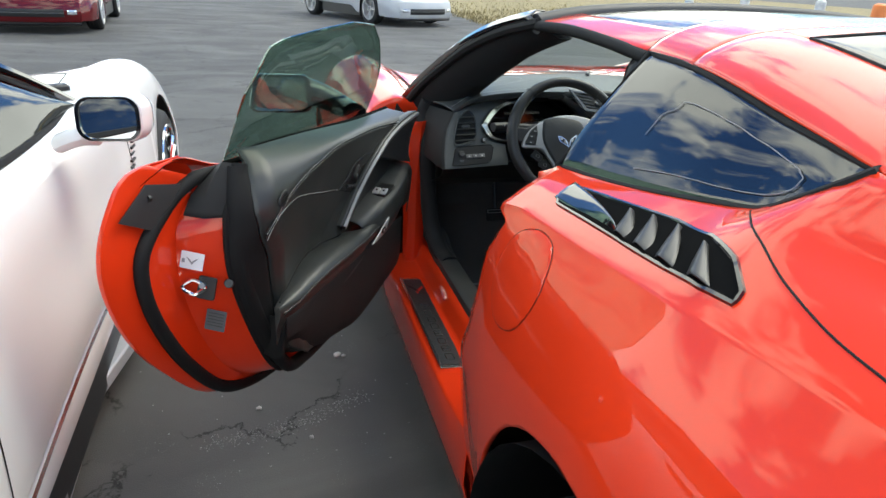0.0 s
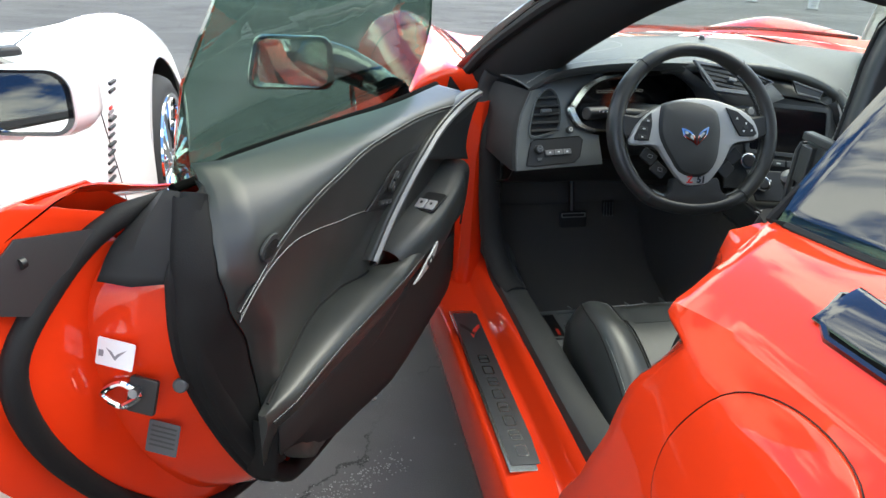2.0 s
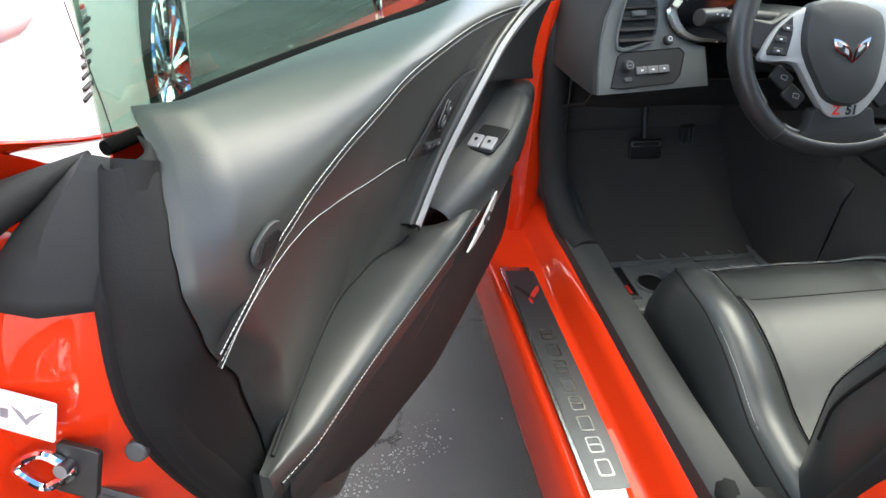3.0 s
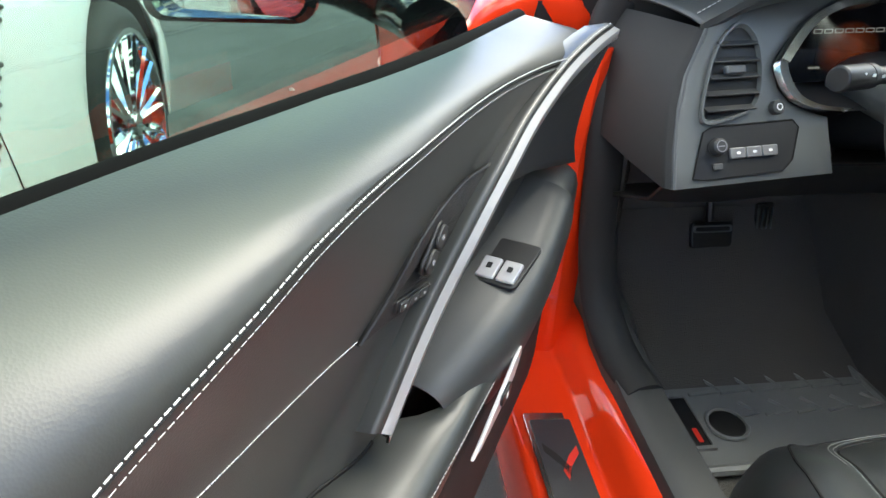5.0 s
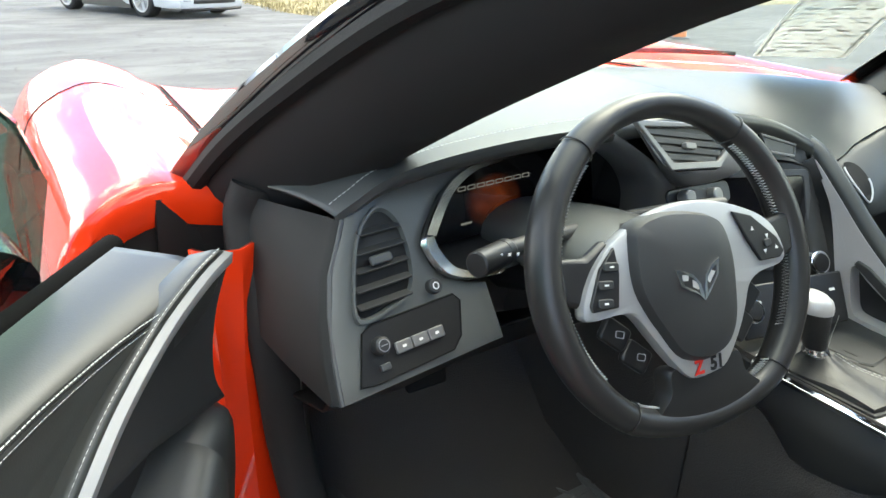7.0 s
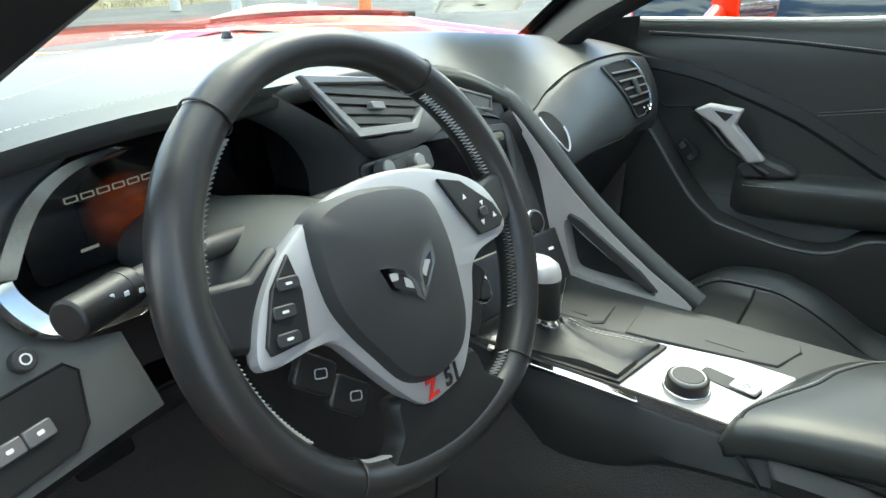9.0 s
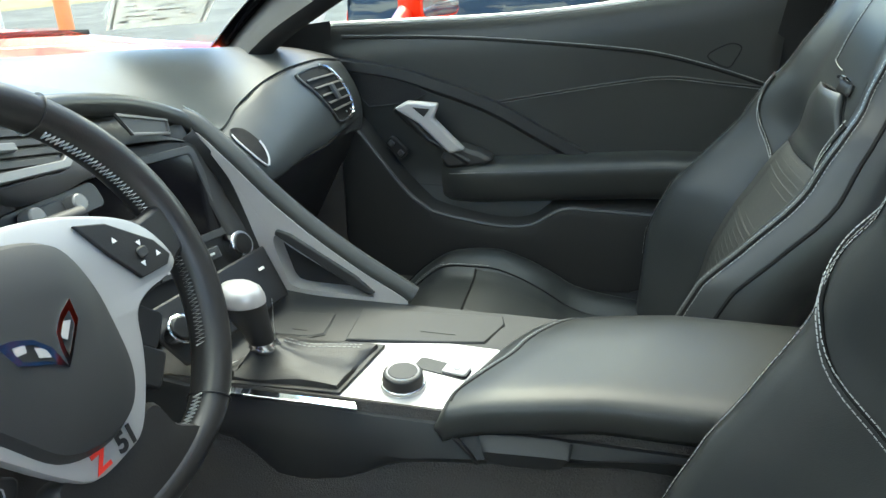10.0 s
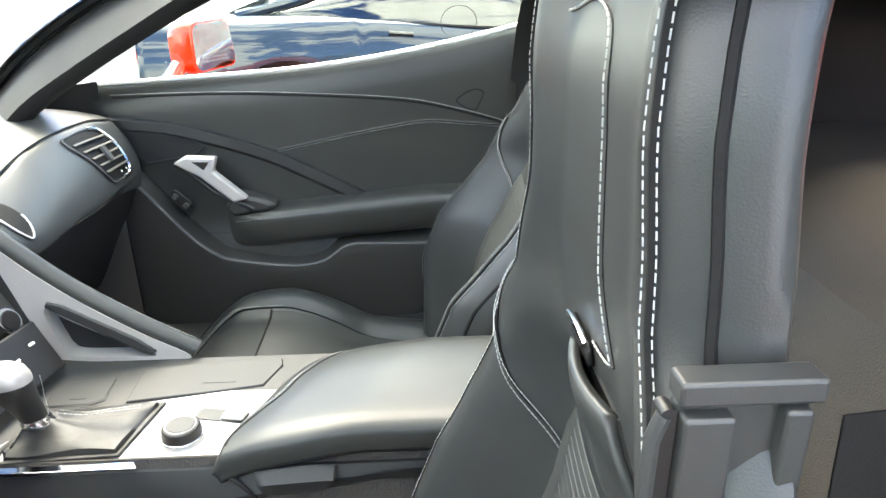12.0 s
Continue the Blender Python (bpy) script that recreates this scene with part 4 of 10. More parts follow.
for s in (1, -1):
    ys = [0.775 + 0.045 * i for i in range(41)]
    part("front_wing", surf([front_row(y, 0, 6, 25, s) for y in ys]), RED, car, thick=0.006)
    end = front_row(0.775, 0, 6, 25, s)
    core = Vector((-0.74 * s, 0.772, 0.60))
    part("wing_flange", surf([end, [p.lerp(core, 0.06) + Vector((0, -0.006, 0)) for p in end], [p.lerp(core, 0.16) + Vector((0, 0.004, 0)) for p in end]]), RED, car, "red rear flange of the wing", thick=0.003)
    part("wing_end", surf([[p.lerp(core, 0.15) + Vector((0, 0.008, 0)) for p in end], [p.lerp(core, 0.9) + Vector((0, 0.02, 0)) for p in end]]), HARD, car, "dark hinge space", thick=0.003)
    ys = [1.02 + 0.05 * i for i in range(32)]
    part("bonnet", surf([front_row(y, 6.06, 9, 14, s) for y in ys]), RED, car, thick=0.006)
    part("bonnet_gap", tube([front_row(y, 6.0, 6.06, 2, s)[0] + Vector((0, 0, 0.001)) for y in ys], 0.0035, 5), RUBBER, car)
    shut = front_row(1.36, 0, 6, 25, s)
    part("wing_seam", tube([p + Vector((-0.001 * s, 0, 0.0015)) for p in shut[8:]], 0.003, 5), RUBBER, car)
    # dark gap and hinge box between wing and pillar foot
    part("hinge_box", surf([[(-0.76 * s, 0.77, 0.89), (-0.70 * s, 0.80, 0.885), (-0.66 * s, 0.84, 0.88)], [(-0.78 * s, 0.765, 0.6), (-0.70 * s, 0.77, 0.6), (-0.66 * s, 0.78, 0.6)], [(-0.80 * s, 0.765, 0.3), (-0.70 * s, 0.77, 0.3), (-0.66 * s, 0.78, 0.3)]]), HARD, car, thick=0.01)
    if s > 0:
        part("hinge_pillar", surf([[(-0.740 + 0.008 * (0.85 - z), 0.712, z), (-0.727, 0.690, z), (-0.692 - 0.012 * min(1.0, (0.85 - z) * 6), 0.684, z), (-0.672, 0.700, z)] for z in (0.33, 0.5, 0.62, 0.70, 0.76, 0.81, 0.848)]), RED, car, "red hinge pillar", thick=0.006)
    part("cowl", surf([[(-0.70 * s, 0.83, 0.885), (-0.45 * s, 1.03, 0.895), (0, 1.12, 0.905)], [(-0.66 * s, 0.95, 0.868), (-0.45 * s, 1.10, 0.88), (0, 1.19, 0.895)]]), HARD, car, thick=0.006)
    vy = [(-0.905 * s, 1.02, 0.62), (-0.905 * s, 1.14, 0.58), (-0.91 * s, 1.2, 0.50), (-0.91 * s, 1.15, 0.44), (-0.908 * s, 1.02, 0.45)]
    part("wing_vent", surf([[Vector(p) + Vector((-0.004 * s, 0, 0)) for p in vy], [Vector(p).lerp(Vector((-0.905 * s, 1.09, 0.52)), 0.8) + Vector((0.01 * s, 0, 0)) for p in vy]], True, True), HARD, car)

# sill with its tread plate
SILL = [(-0.740, 0.165), (-0.790, 0.190), (-0.803, 0.255), (-0.802, 0.315), (-0.796, 0.343), (-0.786, 0.352), (-0.705, 0.358), (-0.694, 0.366), (-0.682, 0.396), (-0.672, 0.412), (-0.655, 0.418)]
for s in (1, -1):
    ys = [-0.30, -0.25, -0.2, -0.1, 0.1, 0.3, 0.5, 0.65, 0.76]
    rows = [[(x * s, y, z + (0.05 * ((-0.05 - y) / 0.25) ** 2 if y < -0.05 and z > 0.33 else 0)) for x, z in SILL] for y in ys]
    part("sill", surf(rows), RED, car, "glossy red door sill", thick=0.006)
    trim = [(-0.664, 0.410), (-0.658, 0.432), (-0.640, 0.440), (-0.605, 0.436), (-0.585, 0.40), (-0.572, 0.25)]
    ys = [-0.16, -0.06, 0.1, 0.3, 0.5, 0.62, 0.68]
    up = [0.05, 0.006, 0, 0, 0.0, 0.012, 0.04]
    part("sill_trim", surf([[((x + (0.01 if u > 0.05 else 0)) * s, y, z + u) for x, z in trim] for y, u in zip(ys, up)]), SOFT, car, "black plastic sill trim", thick=0.006)
    part("floor_pan", surf([[(0.66 * s, y, 0.16), (0.0, y, 0.16)] for y in (-2.0, 1.0)]), HARD, car, thick=0.01)
    seal = [Vector((x * s, y, z)) for x, y, z in ((-0.628, 0.50, 0.428), (-0.640, 0.58, 0.440), (-0.652, 0.645, 0.490), (-0.660, 0.672, 0.580), (-0.664, 0.682, 0.680), (-0.668, 0.700, 0.780), (-0.668, 0.735, 0.860), (-0.655, 0.730, 0.905))]
    part("door_opening_seal", tube(spl(seal, 40), 0.030, 12, flat=0.75), PILLAR, car, "soft black door opening trim")
    part("kick_panel", surf([[(0.640 * s, 0.66 if s < 0 else 0.54, z), (0.646 * s, 0.80, z), (0.65 * s, 0.99, z)] for z in (0.22, 0.45, 0.70, 0.88)]), CARPET, car, thick=0.006)
plate = new("sill_plate")
plate.parent = car
pm = axes((-0.745, 0.275, 0.3585), (0, 1, 0), (-1, 0, 0.08))
part("plate", slab(round_rect(0.545, 0.074, 0.004), 0.003, pm), BRIGHT, plate, "brushed metal tread plate", bevel=0.001)
part("plate_insert", slab(round_rect(0.515, 0.060, 0.003), 0.0012, pm @ Matrix.Translation((0, 0, 0.003))), PLATE, plate, "dark brushed insert")
bars = []
for i in range(8):
    # thin outlined letter shapes, not readable
    at = pm @ Matrix.Translation((-0.222 + 0.041 * i, 0, 0.0042))
    bars.append(frame_slab(round_rect(0.030, 0.024, 0.005), round_rect(0.0245, 0.0185, 0.003), 0.0008, at))
    if i % 2:
        bars.append(slab(round_rect(0.0035, 0.018, 0.001), 0.0008, at))
part("plate_letters", merged(*bars), BRIGHT, plate)
flag = [(0.0, -0.004), (0.020, 0.004), (0.044, 0.022), (0.058, 0.022), (0.040, 0.006), (0.016, -0.008)]
part("plate_emblem", slab([(x, -y) for x, y in flag][::-1], 0.0008, pm @ Matrix.Translation((0.150, -0.002, 0.0042))), REDPRINT, plate, "red flag of the emblem")
part("plate_emblem", slab(flag, 0.0008, pm @ Matrix.Translation((0.155, 0.002, 0.0042))), HARD, plate, "black flag of the emblem")

# ---- driver's door, swung open on its front hinges ----
HINGE, D_ALONG, D_IN = Vector((-0.80, 0.60, 0)), Vector((-0.526, -0.8505, 0)), Vector((0.8505, -0.526, 0))


def dp(u, w, z):
    """A point of the open door: u back from the hinge, w towards the cabin, z up."""
    return HINGE + D_ALONG * u + D_IN * w + Vector((0, 0, z))


door = new("driver_door")
door.parent = car
door["label"] = "open red door with black trim"


BELT = [(0.0, 0.906), (0.15, 0.911), (0.27, 0.918), (0.42, 0.930), (0.557, 0.942), (0.70, 0.952), (0.85, 0.962)]
CREST = [(0.0, 0.886), (0.10, 0.890), (0.20, 0.898), (0.32, 0.905), (0.41, 0.910), (0.47, 0.912), (0.52, 0.910), (0.56, 0.904), (0.60, 0.898), (0.637, 0.892), (0.671, 0.884), (0.70, 0.876), (0.726, 0.866), (0.75, 0.856), (0.79, 0.832), (0.83, 0.809)]


def belt_z(u):
    return glide(BELT, u)


def trim_w(u, z):
    """How far the trim stands into the cabin: out at the crest seam, falling back towards the armrest."""
    rise = max(0.0, min(1.0, (u - 0.05) / 0.55))
    crest = 0.026 + 0.026 * rise * rise * (3 - 2 * rise) + 0.050 * max(0.0, min(1.0, (0.34 - u) / 0.34)) ** 2
    low = -0.012 + 0.058 * max(0.0, (u - 0.55) / 0.25) ** 1.2
    zc = glide(CREST, u)
    if z >= zc:
        f = min(1.0, max(0.0, (belt_z(u) - z) / max(0.01, belt_z(u) - zc)))
        return -0.022 + (crest + 0.022) * math.sin(f * math.pi / 2) ** 0.8
    f = min(1.0, (zc - z) / (zc - 0.66))
    f = 0.75 * f + 0.25 * f * f * (3 - 2 * f)
    w = crest + (low - crest) * f + 0.030 * max(0.0, min(1.0, (0.58 - z) / 0.1))
    # swells up to the silver blade at its front
    near = max(0.0, min(1.0, 1.0 - (u - curve_at(BLADE_U, z)) / 0.07)) * max(0.0, min(1.0, (z - 0.60) / 0.05))
    near = near * near * (3 - 2 * near) * min(1.0, (zc - z) / 0.10) * max(0.0, min(1.0, (u - 0.12) / 0.12))
    return w + (max(w, curve_at(BLADE_W, z) - 0.020) - w) * near


BLADE_U = [(0.670, 0.412), (0.736, 0.345), (0.794, 0.285), (0.842, 0.205), (0.882, 0.105), (0.905, 0.015)]
BLADE_W = [(0.670, 0.024), (0.736, 0.030), (0.794, 0.042), (0.842, 0.058), (0.882, 0.076), (0.905, 0.088)]


TRIM_REAR = [(0.40, 0.690), (0.437, 0.712), (0.527, 0.742), (0.63, 0.760), (0.732, 0.786), (0.803, 0.820), (0.850, 0.826), (0.880, 0.818), (0.910, 0.802), (0.937, 0.784), (0.975, 0.760)]
TRIM_LOW = [(0.0, 0.42), (0.10, 0.395), (0.38, 0.365), (0.58, 0.405), (0.70, 0.445), (0.76, 0.50)]
rows = []
for j in range(70):
    f = j / 69
    row = []
    for i in range(72):
        g = i / 71
        u0 = 0.01
        z = 0
        for _ in range(3):
            zl = curve_at(TRIM_LOW, 0.75 * g)
            z = belt_z(0.8 * g) * (1 - f) + zl * f
        ur = curve_at(TRIM_REAR, z)
        u = u0 + (ur - u0) * g
        w = trim_w(u, z)
        if g > 0.96:
            w -= (g - 0.96) * 0.5
        row.append(dp(u, w, z))
    rows.append(row)
TRIM_EDGE = [r[-1] for r in rows]
part("trim_panel", surf(rows), LEATHER, door, "soft black leather-grain trim", thick=0.006, angle=88)
# seals along the window
part("window_seal", tube([dp(0.79 * i / 30 - 0.02, -0.034, belt_z(0.79 * i / 30) - 0.0085) for i in range(31)], 0.0105, 14, taper=lambda f: min(1.0, 0.1 + (1 - f) * 12)), SHADE_SEAL, door)
part("outer_window_seal", tube([dp(0.80 * i / 30 - 0.02, -0.066, belt_z(0.80 * i / 30) - 0.032) for i in range(31)], 0.0060, 12), SHADE_SEAL, door)
lipr = [[dp(u, w, belt_z(u) + dz) for u in (0.0, 0.2, 0.4, 0.55, 0.68, 0.77)] for w, dz in ((-0.068, -0.034), (-0.085, -0.064), (-0.125, -0.14))]
part("belt_skin", surf([spl(r, 16) for r in lipr]), RED, door, thick=0.004)

# seams in the trim
def on_trim(u, z, lift=0.0033):
    return dp(u, trim_w(u, z) + lift, z)


up_seam = [on_trim(p.x, p.y) for p in spl([(u, z, 0) for u, z in reversed(CREST)][:-1] + [(0.045, 0.880, 0)], 60)]
part("upper_seam", tube([p - D_IN * 0.003 for p in up_seam], 0.003, 5), RUBBER, door)
part("upper_stitching", stitches([p + Vector((0, 0, 0.0035)) for p in up_seam], D_IN, 0.0046, 0.0034, 0.00055), THREAD, door, "pale grey stitching")
part("twin_stitching", stitches([p - Vector((0, 0, 0.0032)) for p in up_seam], D_IN, 0.0046, 0.0034, 0.00025), THREAD, door)
low_seam = [on_trim(p.x, p.y) for p in spl([(0.832, 0.798, 0), (0.795, 0.823, 0), (0.75, 0.840, 0), (0.70, 0.845, 0), (0.65, 0.836, 0), (0.60, 0.823, 0), (0.545, 0.806, 0), (0.49, 0.794, 0), (0.438, 0.780, 0), (0.38, 0.760, 0), (0.32, 0.742, 0), (0.272, 0.728, 0)], 60)]
part("lower_seam", tube([p - D_IN * 0.002 for p in low_seam], 0.0022, 5), RUBBER, door)
part("lower_stitching", stitches([p + Vector((0, 0, 0.0022)) for p in low_seam[:44]], D_IN, 0.0042, 0.0036, 0.0004), THREAD, door)

# armrest: padded top and dropped side
ARM_IN = [(0.795, 0.060), (0.74, 0.068), (0.58, 0.071), (0.46, 0.070), (0.36, 0.069), (0.24, 0.069), (0.16, 0.068), (0.095, 0.066)]
ARM_Z = [(0.09, 0.630), (0.20, 0.650), (0.30, 0.645), (0.36, 0.640), (0.60, 0.646), (0.79, 0.628)]
rows = []
for i in range(44):
    f = i / 43
    u = 0.800 - 0.640 * f
    wi = curve_at(sorted(ARM_IN), u)
    z = curve_at(ARM_Z, u)
    k_ = min(1.0, max(0.0, (0.385 - u) / 0.05))
    k_ = k_ * k_ * (3 - 2 * k_)
    wo = (trim_w(u, z) - 0.004) * (1 - k_) + (0.040 + 0.10 * max(0.0, 0.34 - u)) * k_
    e = min(1.0, f * 9, (1 - f) * 14) ** 0.5
    wi2 = wo + (wi - wo) * (0.75 + 0.25 * e)
    rows.append([dp(u, wo, z + 0.002), dp(u, wo + (wi2 - wo) * 0.4, z + 0.006 * e), dp(u, wo + (wi2 - wo) * 0.8, z + 0.002), dp(u, wi2, z - 0.012), dp(u, wi2 - 0.004, z - 0.030), dp(u, wi2 - 0.012, z - 0.055), dp(u, wo, z - 0.09)])
part("armrest", surf([spl(r, 20) for r in rows], True, True), LEATHER, door, "padded leather armrest")
arm_edge = [dp(0.79 - 0.63 * i / 40, curve_at(sorted(ARM_IN), 0.79 - 0.63 * i / 40) - 0.002, curve_at(ARM_Z, 0.79 - 0.63 * i / 40) - 0.016) for i in range(41)]
part("armrest_joint", tube([dp(u, trim_w(u, curve_at(ARM_Z, u) + 0.005) + 0.003, curve_at(ARM_Z, u) + 0.005) for u in (0.40 + 0.38 * i / 24 for i in range(25))], 0.0024, 5), RUBBER, door)
part("armrest_seam", tube(arm_edge, 0.0022, 5), RUBBER, door)
part("armrest_stitching", stitches([p + Vector((0, 0, 0.005)) + D_IN * 0.002 for p in arm_edge], (D_IN + Vector((0, 0, 1))), 0.0055, 0.0036, 0.0005), THREAD, door)
# lower door body under the armrest
rows = []
for i in range(24):
    f = i / 23
    u = 0.775 - 0.70 * f
    wi = curve_at(sorted(ARM_IN), max(u, 0.1)) - 0.008
    z = curve_at(ARM_Z, u) - 0.035
    zl = curve_at(TRIM_LOW, u)
    rows.append([dp(u, wi, z), dp(u, wi - 0.002, z - 0.05), dp(u - 0.01, wi - 0.006, (z + zl) / 2), dp(u - 0.02, wi - 0.016, zl + 0.04), dp(u - 0.02, wi - 0.035, zl + 0.005), dp(u - 0.02, wi - 0.08, zl - 0.004)])
part("lower_trim", surf([spl(r, 14) for r in rows]), PILLAR, door, "black plastic lower trim", thick=0.006)
# pull slot in the inner side, with its bright latch button
slot = [dp(u, curve_at(sorted(ARM_IN), u) - 0.019, z) for u, z in ((0.56, 0.548), (0.46, 0.566), (0.36, 0.584), (0.27, 0.600))]
part("pull_slot", tube(spl(slot, 20), 0.014, 10, flat=1.0, taper=lambda f: 0.35 + 0.65 * math.sin(math.pi * min(1, f * 1.0 + 0.05)) ** 0.6), HARD, door, "dark pull slot")
part("slot_lip", tube([p + Vector((0, 0, -0.0145)) + D_IN * 0.007 for p in spl(slot, 20)], 0.0030, 8), SOFT, door)
bpn = dp(0.288, 0.0765, 0.628)
bm_ = axes(bpn, -D_ALONG + Vector((0, 0, 0.10)), Vector((0, 0, 1)))
bm_ = bm_ if (bm_.to_3x3() @ Vector((0, 0, 1))).dot(D_IN) > 0 else bm_ @ Matrix.Rotation(math.pi, 4, "X")
bz_s = 1 if (bm_.to_3x3() @ Vector((0, 1, 0))).z > 0 else -1
part("release_bezel", slab([(x, y * bz_s) for x, y in ((-0.066, -0.012), (-0.040, -0.008), (0.000, 0.002), (0.040, 0.013), (0.056, 0.016), (0.058, 0.006), (0.040, -0.008), (0.0, -0.017), (-0.045, -0.017))][::bz_s], 0.004, bm_), ALU, door, "satin silver release bezel", bevel=0.001)
part("release_button", slab([(p[0] + 0.010, p[1] - 0.003 * bz_s) for p in round_rect(0.026, 0.014, 0.006)], 0.003, bm_ @ Matrix.Translation((0, 0, 0.004))), HARD, door, bevel=0.001)
part("release_button_mark", slab([(p[0] + 0.010, p[1] - 0.003 * bz_s) for p in round_rect(0.006, 0.005, 0.001)], 0.0004, bm_ @ Matrix.Translation((0, 0, 0.0071))), WHITEPRINT, door)

# switch panel ahead of the armrest
SWP = [(0.340, 0.042, 0.655), (0.27, 0.066, 0.684), (0.205, 0.076, 0.702), (0.14, 0.078, 0.722), (0.075, 0.074, 0.745)]
rows = []
for u, w, z in [tuple(p) for p in spl(SWP, 16)]:
    wo = w - 0.084
    rows.append([dp(u, wo, z - 0.10), dp(u, wo - 0.002, z + 0.004), dp(u, w - 0.030, z + 0.006), dp(u, w - 0.004, z - 0.002), dp(u, w + 0.004, z - 0.020), dp(u, w + 0.002, z - 0.06), dp(u, w - 0.01, z - 0.10)])
part("switch_panel", surf([spl(r, 20) for r in rows], False), SWITCHGREY, door, "satin dark switch panel", thick=0.004)
nose = [(0.075, 0.066, 0.745), (0.03, 0.066, 0.750), (0.0, 0.058, 0.735), (-0.012, 0.05, 0.70)]
rows = [[dp(u, w - 0.062, z - 0.11), dp(u, w - 0.06, z), dp(u, w - 0.03, z + 0.005), dp(u, w, z - 0.006), dp(u, w + 0.002, z - 0.05), dp(u, w - 0.006, z - 0.12)] for u, w, z in [tuple(p) for p in spl(nose, 8)]]
part("switch_panel_nose", surf([spl(r, 16) for r in rows], False), SWITCHGREY, door, thick=0.004)
sw_o = dp(0.196, 0.046, 0.7120)
sw_x = (dp(0.14, 0.03, 0.7285) - dp(0.27, 0.01, 0.690)).normalized()
sw_m = axes(sw_o, sw_x, D_IN + Vector((0, 0, -0.1)))
sw_m = sw_m if (sw_m.to_3x3() @ Vector((0, 0, 1))).z > 0 else axes(sw_o, sw_x, -D_IN)
part("switch_well", slab(round_rect(0.062, 0.046, 0.006), 0.0045, sw_m), HARD, door, bevel=0.0008)
for k in (-1, 1):
    key = new("window_switch")
    key.parent = door
    part("key", slab(round_rect(0.024, 0.0185, 0.002), 0.006, sw_m @ Matrix.Translation((-0.014, 0.0105 * k, 0.004)) @ Matrix.Rotation(radians(-12), 4, "Y")), ALU, key, "silver window switch", bevel=0.0012)
    part("icon", slab(round_rect(0.006, 0.005, 0.001), 0.0004, sw_m @ Matrix.Translation((-0.014, 0.0105 * k, 0.0108)) @ Matrix.Rotation(radians(-12), 4, "Y")), HARD, key)

# curved silver blade from the trim's front tip down to the armrest
BLADE = [(0.015, 0.083, 0.905), (0.05, 0.073, 0.897), (0.105, 0.061, 0.880), (0.172, 0.053, 0.856), (0.228, 0.050, 0.830), (0.285, 0.044, 0.794), (0.345, 0.032, 0.736), (0.412, 0.026, 0.672)]
bl = [dp(*p) for p in spl(BLADE, 30)]
part("trim_blade", surf([[p + D_IN * 0.002 - Vector((0, 0, 0.006)) for p in bl], [p + D_IN * 0.003 + D_ALONG * -0.002 + Vector((0, 0, 0.002)) for p in bl], [p - D_IN * 0.003 + D_ALONG * 0.003 + Vector((0, 0, 0.005)) for p in bl], [p - D_IN * 0.012 + D_ALONG * 0.004 + Vector((0, 0, 0.003)) for p in bl]]), BLADESILVER, door, "satin silver trim blade", thick=0.003)
pad = [[p - D_IN * 0.003 + D_ALONG * 0.003 + Vector((0, 0, 0.005)) for p in bl], [p - D_IN * 0.005 + D_ALONG * 0.006 + Vector((0, 0, 0.007)) for p in bl], [p - D_IN * 0.009 + D_ALONG * 0.0085 + Vector((0, 0, 0.0075)) for p in bl], [p - D_IN * 0.030 + D_ALONG * 0.009 + Vector((0, 0, 0.002)) for p in bl]]
part("trim_pad", surf(pad), LEATHER, door, thick=0.004)
part("pad_stitching", stitches([p - D_IN * 0.0060 + D_ALONG * 0.0068 + Vector((0, 0, 0.0080)) for p in bl], D_IN + Vector((0, 0, 1)), 0.0055, 0.0036, 0.0006), THREAD, door)
shade = [[p + D_IN * 0.0 for p in bl], [p - D_ALONG * 0.03 - D_IN * 0.03 - Vector((0, 0, 0.03)) for p in bl], [dp(0.0 + 0.10 * i / 29, 0.02, 0.80 - 0.13 * i / 29) for i in range(30)]]
part("blade_backing", surf(shade), HARD, door, thick=0.004)
front_edge = [dp(*p) for p in spl([(0.010, 0.080, 0.895), (0.016, 0.068, 0.86), (0.020, 0.060, 0.82), (0.016, 0.056, 0.78), (0.004, 0.058, 0.750)], 19)]
part("door_front_panel", surf([[p - D_IN * 0.004 for p in bl[:19]], [p.lerp(q, 0.5) - D_IN * 0.012 for p, q in zip(bl[:19], front_edge)], front_edge]), SOFT, door, "black door front panel", thick=0.004)
# little round speaker at the rear, and the ribbed tweeter corner with its seat keys
bo = on_trim(0.764, 0.865, 0.003)
bmx = axes(bo, -D_ALONG, Vector((0, 0, 1)))
out_badge = [(-0.014, -0.012), (0.002, -0.017), (0.017, 0.0), (0.019, 0.012), (0.004, 0.015), (-0.016, 0.004)]
ob_ = [(p.x, p.y) for p in spl([(a, b, 0) for a, b in out_badge], 30, True)]
part("rear_speaker", slab(ob_, 0.004, bmx), SOFT, door, bevel=0.001)
ribs = []
for i in range(9):
    x = -0.0105 + i * 0.0029
    h = 0.0115 * math.sqrt(max(0.05, 1 - ((x - 0.001) / 0.0145) ** 2))
    ribs.append(box((0.0015, h * 2, 0.002), bmx @ Matrix.Translation((x, -0.001, 0.0045)) @ Matrix.Rotation(radians(-35), 4, "Z")))
part("speaker_rib", merged(*ribs), HARD, door)
tw = [(0.438, 0.780), (0.418, 0.789), (0.397, 0.801), (0.381, 0.814), (0.366, 0.825), (0.338, 0.835), (0.308, 0.838), (0.278, 0.838), (0.225, 0.835), (0.167, 0.828), (0.185, 0.806), (0.215, 0.778), (0.250, 0.750), (0.275, 0.731), (0.32, 0.743), (0.38, 0.761)]
twc = Vector((0.315, 0.788, 0))
